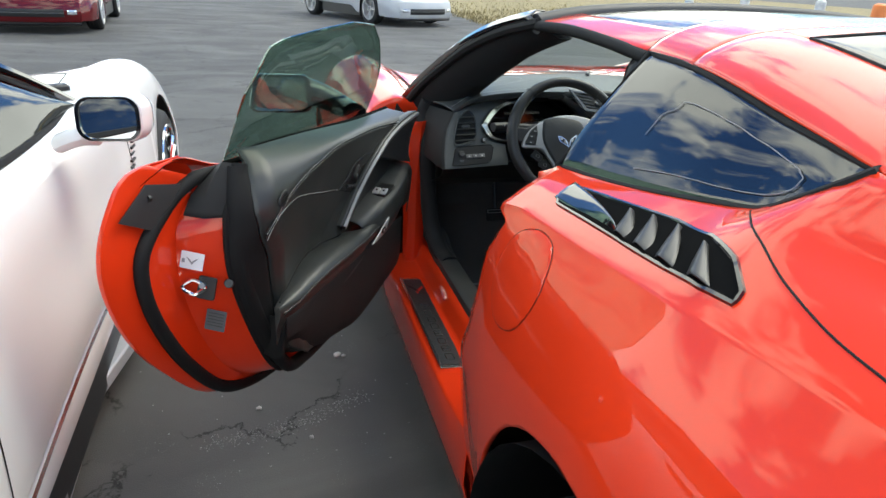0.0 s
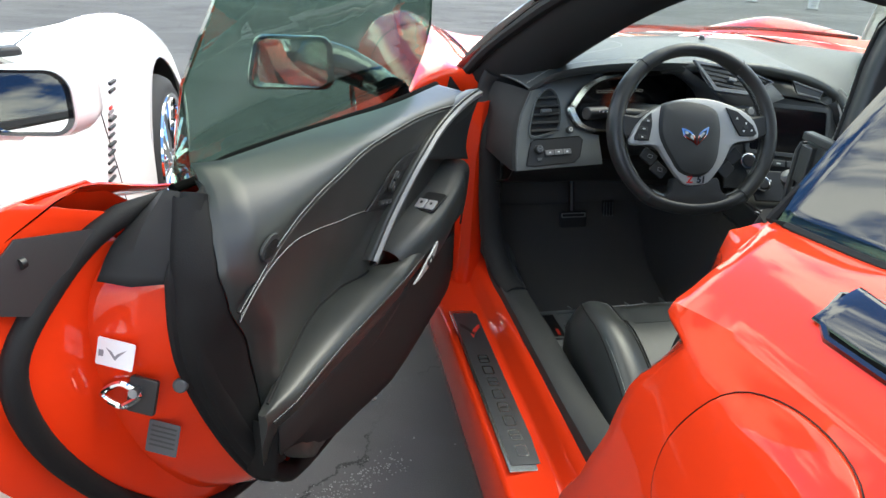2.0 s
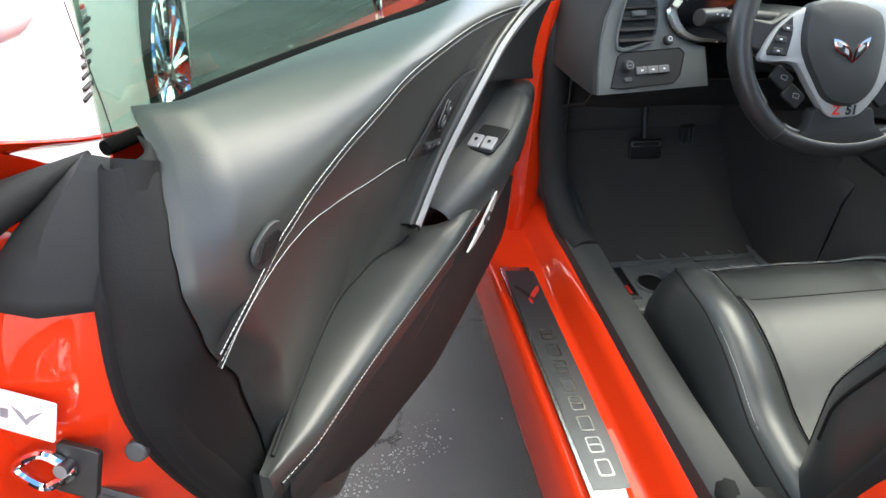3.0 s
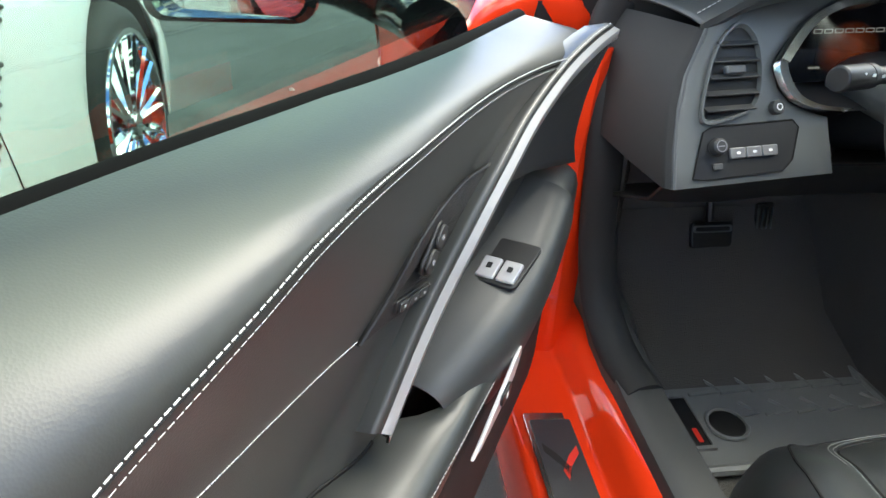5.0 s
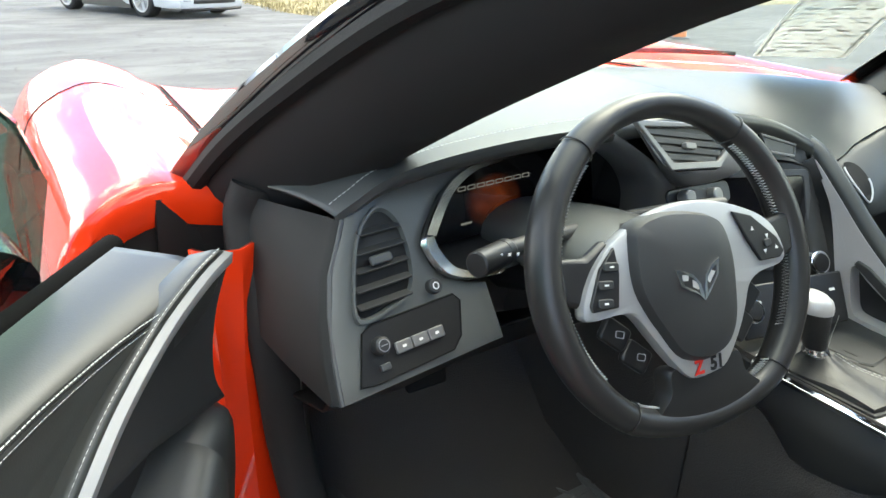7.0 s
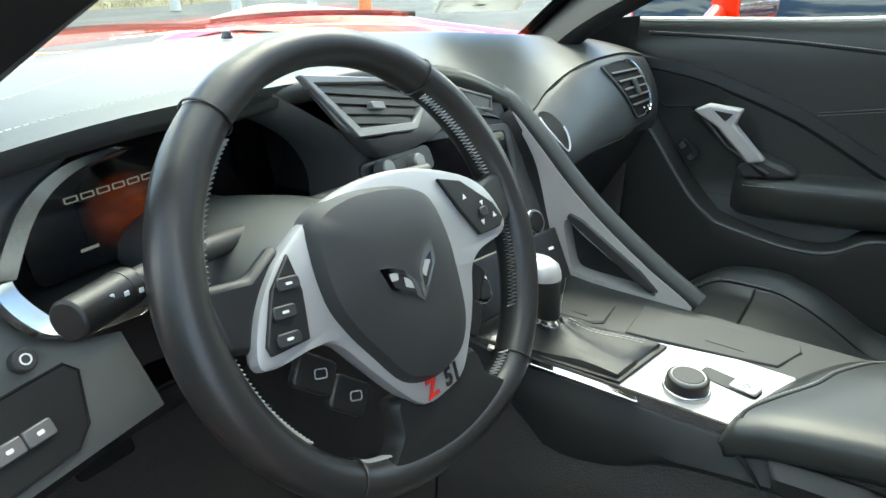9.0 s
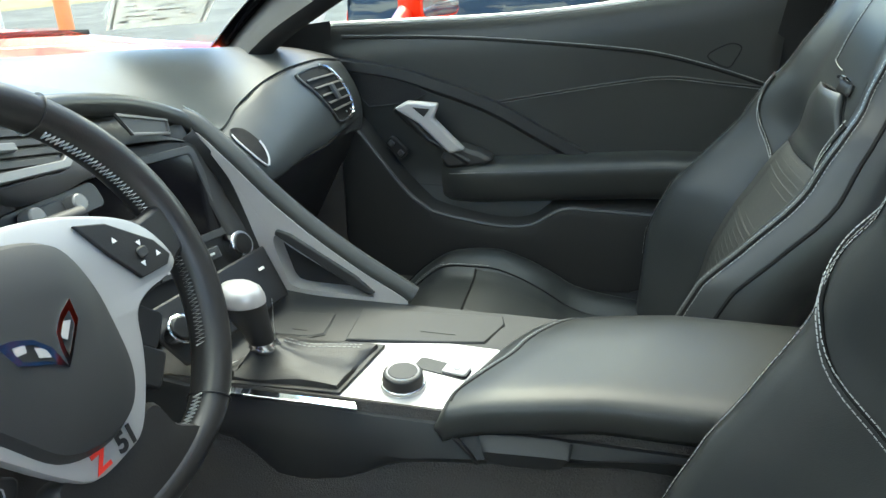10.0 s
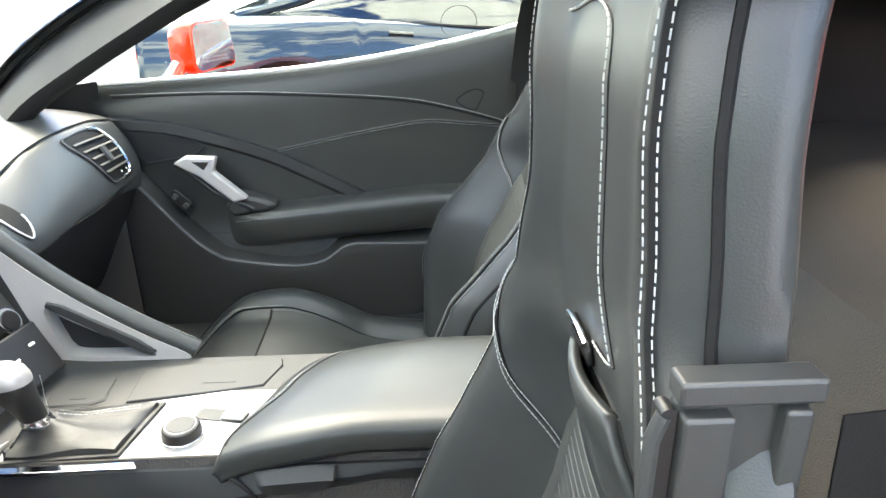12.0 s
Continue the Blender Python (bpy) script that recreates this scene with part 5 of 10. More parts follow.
tw_b = surf([[on_trim(*twc.lerp(Vector((u, z, 0)), f).xy, 0.0045) for u, z in tw] for f in (1.0, 0.75, 0.5, 0.25, 0.04)], True, "last")
part("tweeter_grille", tw_b, WEAVE, door, "fine black speaker mesh", thick=0.003)
part("tweeter_rim", tube([on_trim(u, z, 0.006) for u, z in tw[:10]], 0.0014, 5), HARD, door)
gr = []
for i in range(46):
    f = i / 45
    a = Vector((0.392 - 0.175 * f, 0.784 + 0.044 * f ** 0.75, 0))
    b = Vector((0.292 - 0.118 * f, 0.752 + 0.070 * f, 0))
    gr.append(tube([on_trim(*a.lerp(b, k / 3).xy, 0.0064) for k in range(4)], 0.0007, 3))
part("tweeter_rib", merged(*gr), HARD, door)
lk = axes(on_trim(0.338, 0.804, 0.0075), -D_ALONG + Vector((0, 0, 0.75)), Vector((0, 0, 1)) + D_ALONG * 0.75)
part("lock_rocker", slab(round_rect(0.046, 0.0165, 0.008), 0.004, lk), HARD, door, bevel=0.0015)
for k in (-1, 1):
    part("lock_key", slab([(p[0] + 0.0108 * k, p[1]) for p in round_rect(0.0200, 0.0130, 0.006)], 0.003, lk @ Matrix.Translation((0, 0, 0.004))), SOFT, door, bevel=0.001)
    part("lock_mark", slab([(p[0] + 0.0108 * k, p[1]) for p in round_rect(0.0045, 0.0036, 0.001)], 0.0004, lk @ Matrix.Translation((0, 0, 0.0072))), GREYPRINT, door)
mk = axes(on_trim(0.352, 0.768, 0.0065), -D_ALONG - Vector((0, 0, 0.26)), Vector((0, 0, 1)) - D_ALONG * 0.26)
part("memory_keys", slab(round_rect(0.070, 0.0105, 0.002), 0.004, mk), HARD, door, bevel=0.001)
for k in range(4):
    part("memory_key", slab([(p[0] - 0.0255 + 0.017 * k, p[1]) for p in round_rect(0.0155, 0.0075, 0.001)], 0.002, mk @ Matrix.Translation((0, 0, 0.004))), SOFT, door, bevel=0.0008)
    part("memory_mark", slab([(p[0] - 0.0255 + 0.017 * k, p[1]) for p in round_rect(0.0030, 0.0022, 0.0006)], 0.0004, mk @ Matrix.Translation((0, 0, 0.0061))), GREYPRINT, door)
bd = axes(on_trim(0.196, 0.818, 0.0065), -D_ALONG + Vector((0, 0, 0.45)), Vector((0, 0, 1)) + D_ALONG * 0.45)
part("audio_badge", slab(round_rect(0.018, 0.006, 0.001), 0.002, bd), ALU, door)

# shell: rear shut face between the inner seal and the skin's edge
OUTER = [(0.862, -0.100, 0.958), (0.975, -0.125, 0.948), (1.036, -0.128, 0.888), (1.068, -0.128, 0.818), (1.066, -0.128, 0.738), (1.028, -0.128, 0.634), (0.955, -0.125, 0.524), (0.832, -0.118, 0.400), (0.640, -0.105, 0.335), (0.35, -0.10, 0.315), (0.02, -0.10, 0.33)]
OSEAL = [(0.785, -0.078, 0.926), (0.868, -0.104, 0.900), (0.940, -0.110, 0.856), (0.994, -0.110, 0.802), (0.998, -0.110, 0.726), (0.965, -0.110, 0.626), (0.900, -0.108, 0.512), (0.800, -0.100, 0.402), (0.640, -0.09, 0.352), (0.35, -0.08, 0.335), (0.02, -0.08, 0.35)]
RIDGE = [(0.790, -0.072, 0.920), (0.842, -0.096, 0.880), (0.885, -0.104, 0.842), (0.903, -0.106, 0.790), (0.905, -0.104, 0.722), (0.888, -0.100, 0.632), (0.848, -0.092, 0.525), (0.772, -0.082, 0.425), (0.640, -0.07, 0.372), (0.35, -0.06, 0.355), (0.02, -0.06, 0.37)]
ISEAL = [(0.800, -0.030, 0.935), (0.828, -0.020, 0.880), (0.838, -0.016, 0.840), (0.846, -0.014, 0.780), (0.842, -0.012, 0.720), (0.815, -0.010, 0.630), (0.772, -0.006, 0.525), (0.720, -0.006, 0.440), (0.640, -0.01, 0.395), (0.35, -0.02, 0.375), (0.02, -0.02, 0.39)]
ol, sl, rl, il = ([dp(*p) for p in spl(c, 50)] for c in (OUTER, OSEAL, RIDGE, ISEAL))
part("shut_face", surf([il[5:], [a.lerp(b, 0.5) - D_ALONG * -0.006 for a, b in zip(il[5:], rl[5:])], rl[5:], [p + D_IN * 0.004 - D_ALONG * 0.004 for p in sl[5:]]]), RED, door, "glossy red inner shell", thick=0.005)
part("skin_flange", surf([sl[3:], [a.lerp(b, 0.6) + D_IN * 0.006 for a, b in zip(sl[3:], ol[3:])], ol[3:], [p - D_IN * 0.008 for p in ol[3:]]]), RED, door, thick=0.004)
part("outer_seal", tube([p + D_IN * 0.006 + D_ALONG * 0.004 for p in sl], 0.0145, 10, taper=lambda f: min(1.0, 0.15 + f * 14)), RUBBER, door, "black rubber door seal")
part("inner_seal", tube([p + D_ALONG * -0.004 + D_IN * 0.010 for p in il[:44]], 0.0165, 10), RUBBER, door, "thick black rubber seal")
part("seal_lip", tube([p + D_ALONG * 0.016 + D_IN * -0.004 for p in il[6:44]], 0.007, 8, taper=lambda f: min(1.0, 0.1 + f * 12)), RUBBER, door)
down = [(-p.z, p) for p in il[:46]]


def seal_at(z):
    """The inner seal's line at a height."""
    for (a, p), (b, q) in zip(down, down[1:]):
        if a <= -z <= b and b > a:
            return p.lerp(q, (-z - a) / (b - a))
    return down[0][1] if -z < down[0][0] else down[-1][1]


rows = []
for p in [e for e in TRIM_EDGE if e.z < 0.948]:
    q = seal_at(p.z)
    rows.append(spl([p - D_IN * 0.004, p.lerp(q, 0.20) + D_IN * 0.007, p.lerp(q, 0.50) + D_IN * 0.014 + D_ALONG * 0.004, p.lerp(q, 0.80) + D_IN * 0.014 + D_ALONG * 0.012, q + D_IN * 0.004 + D_ALONG * 0.016, q - D_IN * 0.010 + D_ALONG * 0.010], 14))
part("trim_return", surf(rows), RUBBER, door, "thick soft black edge of the trim", thick=0.004, angle=80)
# dark end of the lower trim
rows = []
for k in range(7):
    z = 0.598 - 0.105 * k / 6
    wi = curve_at(sorted(ARM_IN), 0.775) - 0.010 - 0.012 * (k / 6) ** 2
    rows.append(spl([dp(0.772, wi, z), dp(0.780, wi - 0.008, z), dp(0.783, wi - 0.030, z), dp(0.776, -0.006, z)], 9))
part("armrest_end", surf(rows), RUBBER, door, "soft black end of the trim", thick=0.003)
# outer skin
rows = []
for i in range(50):
    o = ol[i]
    u = (o - HINGE).dot(D_ALONG)
    rows.append([o - D_IN * 0.008, dp(u * 0.85, -0.160, min(o.z, 0.90) + (0.66 - min(o.z, 0.90)) * 0.15), dp(u * 0.5, -0.185, min(o.z, 0.86) + (0.66 - o.z) * 0.3), dp(u * 0.1, -0.17, min(o.z, 0.82) + (0.66 - o.z) * 0.15), dp(-0.03, -0.155, min(o.z, 0.80))])
part("outer_skin", surf(rows), RED, door, thick=0.004)
topl = [[dp(u, w, z) for u, w, z in ((0.05, -0.165, 0.80), (0.4, -0.175, 0.83), (0.70, -0.165, 0.88), (0.92, -0.135, 0.945), (1.02, -0.128, 0.90))], [dp(u, w, z) for u, w, z in ((0.05, -0.122, 0.840), (0.4, -0.122, 0.862), (0.70, -0.115, 0.900), (0.86, -0.098, 0.955), (0.90, -0.105, 0.952))]]
part("skin_top", surf([spl(r, 20) for r in topl]), RED, door, thick=0.004)
# dark plastic boxes at the top of the shut face
cb = [dp(*p) for p in ((0.868, -0.100, 0.908), (0.958, -0.112, 0.930), (1.030, -0.116, 0.880), (0.958, -0.104, 0.842), (0.912, -0.100, 0.878))]
bmk = bmesh.new()
bmk.faces.new([bmk.verts.new(p + D_ALONG * 0.006 + D_IN * 0.008) for p in cb])
part("shut_face_cover", bmk, SOFT, door, "grey plastic cover", thick=0.004)
for q in ((0.955, 0.905), (0.915, 0.880)):
    part("cover_screw", disc(0.006, 0.006, axes(dp(q[0] + 0.010, -0.100, q[1]), D_IN, (0, 0, 1)), 12), HARD, door)
cap = [[dp(*p) for p in r] for r in (((0.795, -0.070, 0.925), (0.860, -0.085, 0.885), (0.892, -0.088, 0.850)), ((0.812, -0.045, 0.940), (0.858, -0.052, 0.895), (0.880, -0.052, 0.845)), ((0.805, -0.026, 0.938), (0.838, -0.020, 0.88), (0.848, -0.018, 0.842)))]
part("corner_cap", surf([spl(r, 10) for r in cap]), PILLAR, door, "black corner cap", thick=0.006)
# latch, label, grommet on the shut face
FX, FU = Vector((0.93, -0.33, -0.14)), Vector((0.02, 0.28, 0.95))
FU = (FU - FX.normalized() * FU.dot(FX.normalized())).normalized()
lab = axes((-1.334, -0.127, 0.761), FX, FU)
part("shut_face_label", slab(round_rect(0.046, 0.034, 0.002), 0.0012, lab @ Matrix.Translation((0, 0, 0.004))), LABEL, door, "white sticker with grey marks")
vm = [(-0.012, 0.006), (-0.003, -0.004), (0.001, -0.008), (0.004, -0.003), (0.014, 0.008), (0.003, 0.001), (0.0, -0.003), (-0.004, 0.002)]
part("label_mark", merged(slab(vm, 0.0004, lab @ Matrix.Translation((0, 0, 0.0054))), slab(round_rect(0.006, 0.008, 0.001), 0.0004, lab @ Matrix.Translation((-0.017, -0.002, 0.0054)))), GREYPRINT, door)
la = axes((-1.322, -0.128, 0.704), FX, FU)
part("latch_plate", slab(round_rect(0.036, 0.046, 0.004), 0.006, la @ Matrix.Translation((0.012, 0, 0.003))), HARD, door, bevel=0.001)
hook = [(-0.034, -0.004, 0.014), (-0.024, 0.006, 0.014), (-0.012, 0.012, 0.013), (0.006, 0.006, 0.012), (0.010, 0.000, 0.012), (-0.002, -0.012, 0.013), (-0.010, -0.016, 0.015), (-0.030, -0.011, 0.014)]
part("latch_claw", tube([la @ p for p in spl(hook, 28, True)], 0.0042, 8, True), CHROME, door, "chromed latch loop")
part("latch_bolt", disc(0.006, 0.02, la @ Matrix.Translation((0.006, 0.006, 0.010)), 12), STEEL, door)
part("grommet", disc(0.0095, 0.008, axes((-1.271, -0.125, 0.705), FX, FU), 16), GREYPLA, door, bevel=0.002)
ct = axes((-1.303, -0.119, 0.620), FX, FU + Vector((0, 0.15, 0)))
part("type_label", slab(round_rect(0.042, 0.042, 0.002), 0.0008, ct @ Matrix.Translation((0, 0, 0.002))), GREYPLA, door, "dull metal label")
part("type_label_lines", merged(*[slab(round_rect(0.034, 0.0022, 0.0005), 0.0004, ct @ Matrix.Translation((0, 0.014 - 0.0062 * i, 0.003))) for i in range(5)]), SOFT, door)
# window glass, leaning in
GL = [(0.762, -0.088, 0.908), (0.868, 0.048, 1.085), (0.893, 0.121, 1.178), (0.855, 0.129, 1.188), (0.753, 0.135, 1.195), (0.60, 0.139, 1.200), (0.47, 0.130, 1.187), (0.36, 0.098, 1.146), (0.296, 0.074, 1.117), (0.17, 0.024, 1.056), (0.06, -0.033, 0.985), (0.0, -0.098, 0.872)]
gd = [dp(*p) for p in GL]
gd = dense(gd, 4)
gc = dp(0.52, 0.04, 1.07)
part("window_glass", surf([[p.lerp(gc, f) - D_IN * 0.012 * f * (2 - f) for p in gd] for f in (0, 0.2, 0.4, 0.6, 0.8, 0.96)], True, "last"), SIDEGLASS, door, "green-tinted raised window", thick=0.004)
part("glass_edge", tube([p for p in gd[3:40]], 0.0024, 5), glass("glass_edge_green", (0.62, 0.80, 0.72), 0.25), door)
# outside mirror
mir_c = Vector((-1.128, 0.655, 0.945))
mirror = new("door_mirror")
mirror.parent = door
mm = axes(mir_c, Vector((0.985, 0.05, -0.03)), Vector((0.0, 0.1, 1)))
mo = [(x + 0.010 * (y / 0.05) * (x < 0), y) for x, y in round_rect(0.166, 0.106, 0.024, 8)]
rows = []
for s_, dz in ((0.90, -0.004), (0.93, 0.026), (1.02, 0.024), (1.06, 0.008), (1.05, -0.03), (0.92, -0.062), (0.6, -0.082), (0.1, -0.088)):
    rows.append([mm @ Vector((x * s_, y * s_, dz if (mm.to_3x3() @ Vector((0, 0, 1))).y < 0 else -dz)) for x, y in mo])
part("mirror_housing", surf(rows, True, True), GLOSSY, mirror, "glossy black mirror housing")
zs = 1 if (mm.to_3x3() @ Vector((0, 0, 1))).y < 0 else -1
mg = axes(mir_c, Vector((0.99, -0.11, 0.0)), Vector((0.0, 0.06, 1)))
part("mirror_glass", surf([[mg @ Vector((x * s_, y * s_, 0.012 * zs)) for x, y in mo] for s_ in (0.915, 0.5, 0.05)], True, True), MIRROR, mirror, "mirror glass")
stalk_ = [mir_c + Vector((0.05, 0.045, 0.0)), mir_c + Vector((0.11, 0.05, -0.012)), mir_c + Vector((0.18, 0.04, -0.045)), dp(0.06, -0.10, 0.895)]
part("mirror_arm", tube(spl(stalk_, 18), 0.060, 16, flat=0.72, taper=lambda f: 1.0 - 0.32 * f), GLOSSY, mirror)

# ---- passenger's door, shut ----
pd = new("passenger_door")
pd.parent = car
pd["label"] = "closed door with black trim"


def belt_p(y):
    return 0.951 - (y - 0.575) * 0.055 + max(0.0, 0.30 - y) ** 2 * 0.165


def ptrim_x(y, z):
    drop = belt_p(y) - z
    f = min(1.0, max(0.0, drop / 0.06))
    low = max(0.0, min(1.0, (0.66 - z) / 0.08))
    return 0.708 - 0.012 * f * (2 - f) - 0.022 * low


rows = []
for j in range(34):
    f = j / 33
    rows.append([(ptrim_x(y, belt_p(y) * (1 - f) + 0.40 * f), y, belt_p(y) * (1 - f) + 0.40 * f) for y in (0.585 - 0.86 * i / 40 for i in range(41))])
part("trim_panel", surf(rows), LEATHER, pd, "soft black leather-grain trim", thick=0.006)


def on_p(y, z, lift=0.004):
    return Vector((ptrim_x(y, z) - lift, y, z))


IN_P = Vector((-1, 0, 0))
part("belt_strip", tube([(0.716, 0.60 - 0.88 * i / 30, belt_p(0.60 - 0.88 * i / 30) + 0.004) for i in range(31)], 0.007, 8), ALU, pd, "pale window seal")
ps = [on_p(p.x, p.y) for p in spl([(0.545, 0.933, 0), (0.354, 0.936, 0), (0.19, 0.932, 0), (-0.03, 0.918, 0), (-0.15, 0.895, 0), (-0.265, 0.862, 0)], 60)]
part("upper_seam", tube([p + Vector((0.002, 0, 0)) for p in ps], 0.0028, 5), RUBBER, pd)
part("upper_stitching", stitches([p + Vector((0, 0, 0.005)) for p in ps], IN_P, 0.0055, 0.0036, 0.0006), THREAD, pd)
pm_ = [on_p(p.x, p.y) for p in spl([(0.24, 0.816, 0), (0.085, 0.847, 0), (-0.02, 0.866, 0), (-0.094, 0.875, 0), (-0.18, 0.868, 0), (-0.25, 0.862, 0)], 40)]
part("middle_seam", tube(pm_, 0.0024, 5), SOFT, pd)
part("middle_stitching", stitches([p - Vector((0, 0, 0.004)) for p in pm_], IN_P, 0.0055, 0.0036, 0.0005), THREAD, pd)
# raised slash across the trim
sl_top = spl([(0.560, 0.895, 0), (0.45, 0.884, 0), (0.372, 0.866, 0), (0.243, 0.824, 0), (0.13, 0.768, 0), (0.035, 0.718, 0)], 30)
rows = [[on_p(p.x, p.y, 0.003) for p in sl_top], [on_p(p.x - 0.004, p.y - 0.004, 0.013) for p in sl_top], [on_p(p.x + 0.006, p.y - 0.020, 0.013) for p in sl_top], [on_p(p.x + 0.010, p.y - 0.028, 0.002) for p in sl_top]]
part("trim_slash", surf(rows), SOFT, pd, thick=0.003)
spk = [(0.545, 0.885), (0.42, 0.858), (0.369, 0.832), (0.40, 0.812), (0.492, 0.799), (0.53, 0.84)]
bmt = bmesh.new()
bmt.faces.new([bmt.verts.new(on_p(y, z, 0.008)) for y, z in spk])
part("tweeter_grille", bmt, WEAVE, pd, "fine black speaker mesh", thick=0.003)
part("tweeter_rim", tube([on_p(y, z, 0.009) for y, z in spk], 0.0018, 5, True), SOFT, pd)
part("audio_badge", slab(round_rect(0.022, 0.007, 0.001), 0.002, axes(on_p(0.517, 0.878, 0.010), (0, -1, -0.1), (0, 0, 1))), ALU, pd, bevel=0.0006)
# pull handle
hb = [(0.423, 0.809), (0.397, 0.824), (0.335, 0.821), (0.345, 0.792), (0.282, 0.733), (0.312, 0.724), (0.375, 0.782)]
hm = Matrix(((0, 0, -1, 0.652), (1, 0, 0, 0), (0, 1, 0, 0), (0, 0, 0, 1)))
part("pull_handle", slab(hb, 0.022, hm), ALU, pd, "satin silver pull handle", bevel=0.005)
part("handle_release", slab([(0.385, 0.814), (0.350, 0.812), (0.362, 0.796)], 0.003, hm @ Matrix.Translation((0, 0, 0.022))), HARD, pd, bevel=0.001)
hs = [[(0.692, 0.44, 0.80), (0.66, 0.43, 0.80), (0.648, 0.42, 0.812)], [(0.69, 0.36, 0.745), (0.655, 0.36, 0.745), (0.64, 0.352, 0.75)], [(0.69, 0.29, 0.70), (0.65, 0.28, 0.70), (0.632, 0.272, 0.712)]]
part("handle_backing", surf([spl(r, 8) for r in hs]), SOFT, pd, thick=0.006)
tailp = [(0.31, 0.742), (0.25, 0.725), (0.225, 0.712), (0.25, 0.700), (0.32, 0.69), (0.335, 0.712)]
part("handle_foot", slab(tailp, 0.05, Matrix(((0, 0, -1, 0.69), (1, 0, 0, 0), (0, 1, 0, 0), (0, 0, 0, 1)))), SOFT, pd, bevel=0.008)
# armrest
rows = []
for i in range(24):
    f = i / 23
    y = 0.335 - 0.60 * f
    zt = 0.692 + 0.038 * min(1, f * 1.4)
    e = min(1.0, f * 8) ** 0.5
    xi = 0.692 - 0.066 * (0.4 + 0.6 * e)
    rows.append([(0.700, y, zt + 0.006), ((0.70 + xi) / 2, y, zt + 0.006), (xi + 0.008, y, zt - 0.002), (xi, y, zt - 0.016), (xi + 0.004, y, zt - 0.045), (xi + 0.02, y, zt - 0.075), (0.700, y, zt - 0.09)])
part("armrest", surf([spl(r, 18) for r in rows], True, True), LEATHER, pd, "padded leather armrest")
part("armrest_stitching", stitches([Vector((0.6285, 0.31 - 0.56 * i / 30, 0.692 + 0.038 * min(1, (0.025 + 0.56 * i / 30) / 0.43) - 0.010)) for i in range(31)], (-1, 0, 0.6), 0.0055, 0.0036, 0.0005), THREAD, pd)
# map pocket with its swept lip
pk = spl([(0.560, 0.80, 0), (0.506, 0.756, 0), (0.42, 0.648, 0), (0.37, 0.605, 0), (0.333, 0.589, 0), (0.215, 0.572, 0), (0.144, 0.580, 0), (0.083, 0.617, 0), (0.0, 0.618, 0), (-0.27, 0.612, 0)], 50)
rows = [[Vector((0.690, p.x, p.y + 0.02)) for p in pk], [Vector((0.655, p.x, p.y + 0.002)) for p in pk], [Vector((0.650, p.x, p.y - 0.006)) for p in pk], [Vector((0.652, p.x, p.y - 0.03)) for p in pk], [Vector((0.672, p.x, 0.40)) for p in pk]]
part("map_pocket", surf(rows), SOFT, pd, "black plastic map pocket", thick=0.004)
part("pocket_lip", tube([Vector((0.651, p.x, p.y)) for p in pk], 0.0045, 6), GREYPLA, pd)
part("pocket_void", surf([[(0.688, y, z) for y in (0.40, 0.30, 0.15, 0.05)] for z in (0.64, 0.585)]), HARD, pd, thick=0.002)
part("switch_plate", slab(round_rect(0.05, 0.028, 0.010), 0.008, axes((0.672, 0.430, 0.722), (0, -0.72, -0.7), (0, -0.7, 0.72))), HARD, pd, bevel=0.003)
for k in (-1, 1):
    part("window_switch", slab(round_rect(0.012, 0.012, 0.003), 0.006, axes((0.664, 0.430 + 0.010 * k, 0.722 + 0.010 * k), (0, -0.72, -0.7), (0, -0.7, 0.72))), GREYPLA, pd, bevel=0.002)
tri = [(p.x, p.y) for p in spl([(-0.152, 0.913, 0), (-0.185, 0.935, 0), (-0.207, 0.930, 0), (-0.200, 0.908, 0), (-0.188, 0.894, 0)], 24, True)]
part("rear_speaker", slab(tri, 0.002, Matrix(((0, 0, -1, 0.6955), (1, 0, 0, 0), (0, 1, 0, 0), (0, 0, 0, 1)))), SOFT, pd, bevel=0.0008)
part("speaker_rim", tube([Vector((0.693, y, z)) for y, z in tri], 0.0012, 5, True), RUBBER, pd)
# its window, mirror and outer skin
gp = [(0.715, 0.60, 0.945), (0.715, 0.30, 0.965), (0.715, 0.0, 0.995), (0.714, -0.27, 1.03), (0.62, -0.285, 1.11), (0.530, -0.29, 1.182), (0.545, 0.0, 1.192), (0.56, 0.14, 1.192), (0.61, 0.36, 1.14), (0.66, 0.52, 1.06)]
gp = dense(gp, 4)
gpc = Vector((0.65, 0.10, 1.07))
part("window_glass", surf([[p.lerp(gpc, f) + Vector((0.01 * f * (2 - f), 0, 0)) for p in gp] for f in (0, 0.3, 0.6, 0.96)], True, "last"), glass("passenger_side_glass", (0.88, 0.93, 0.91), 0.0), pd, "clear side window", thick=0.004)
part("outer_skin", surf([[(x, 0.775 - 1.09 * i / 20, z - 0.02 * (1 - i / 20)) for i in range(21)] for x, z in ((0.722, 0.940), (0.765, 0.910), (0.83, 0.84), (0.855, 0.7), (0.84, 0.5), (0.805, 0.30))]), RED, pd, thick=0.005)
pm2 = new("passenger_mirror")
pm2.parent = car
pc = Vector((0.970, 0.415, 1.008))
pmm = axes(pc, Vector((0.95, -0.30, 0.02)), Vector((0.05, 0.015, 1)))
zs2 = 1 if (pmm.to_3x3() @ Vector((0, 0, 1))).y < 0 else -1
mo2 = [(-x * 1.02, y * 1.05) for x, y in mo]
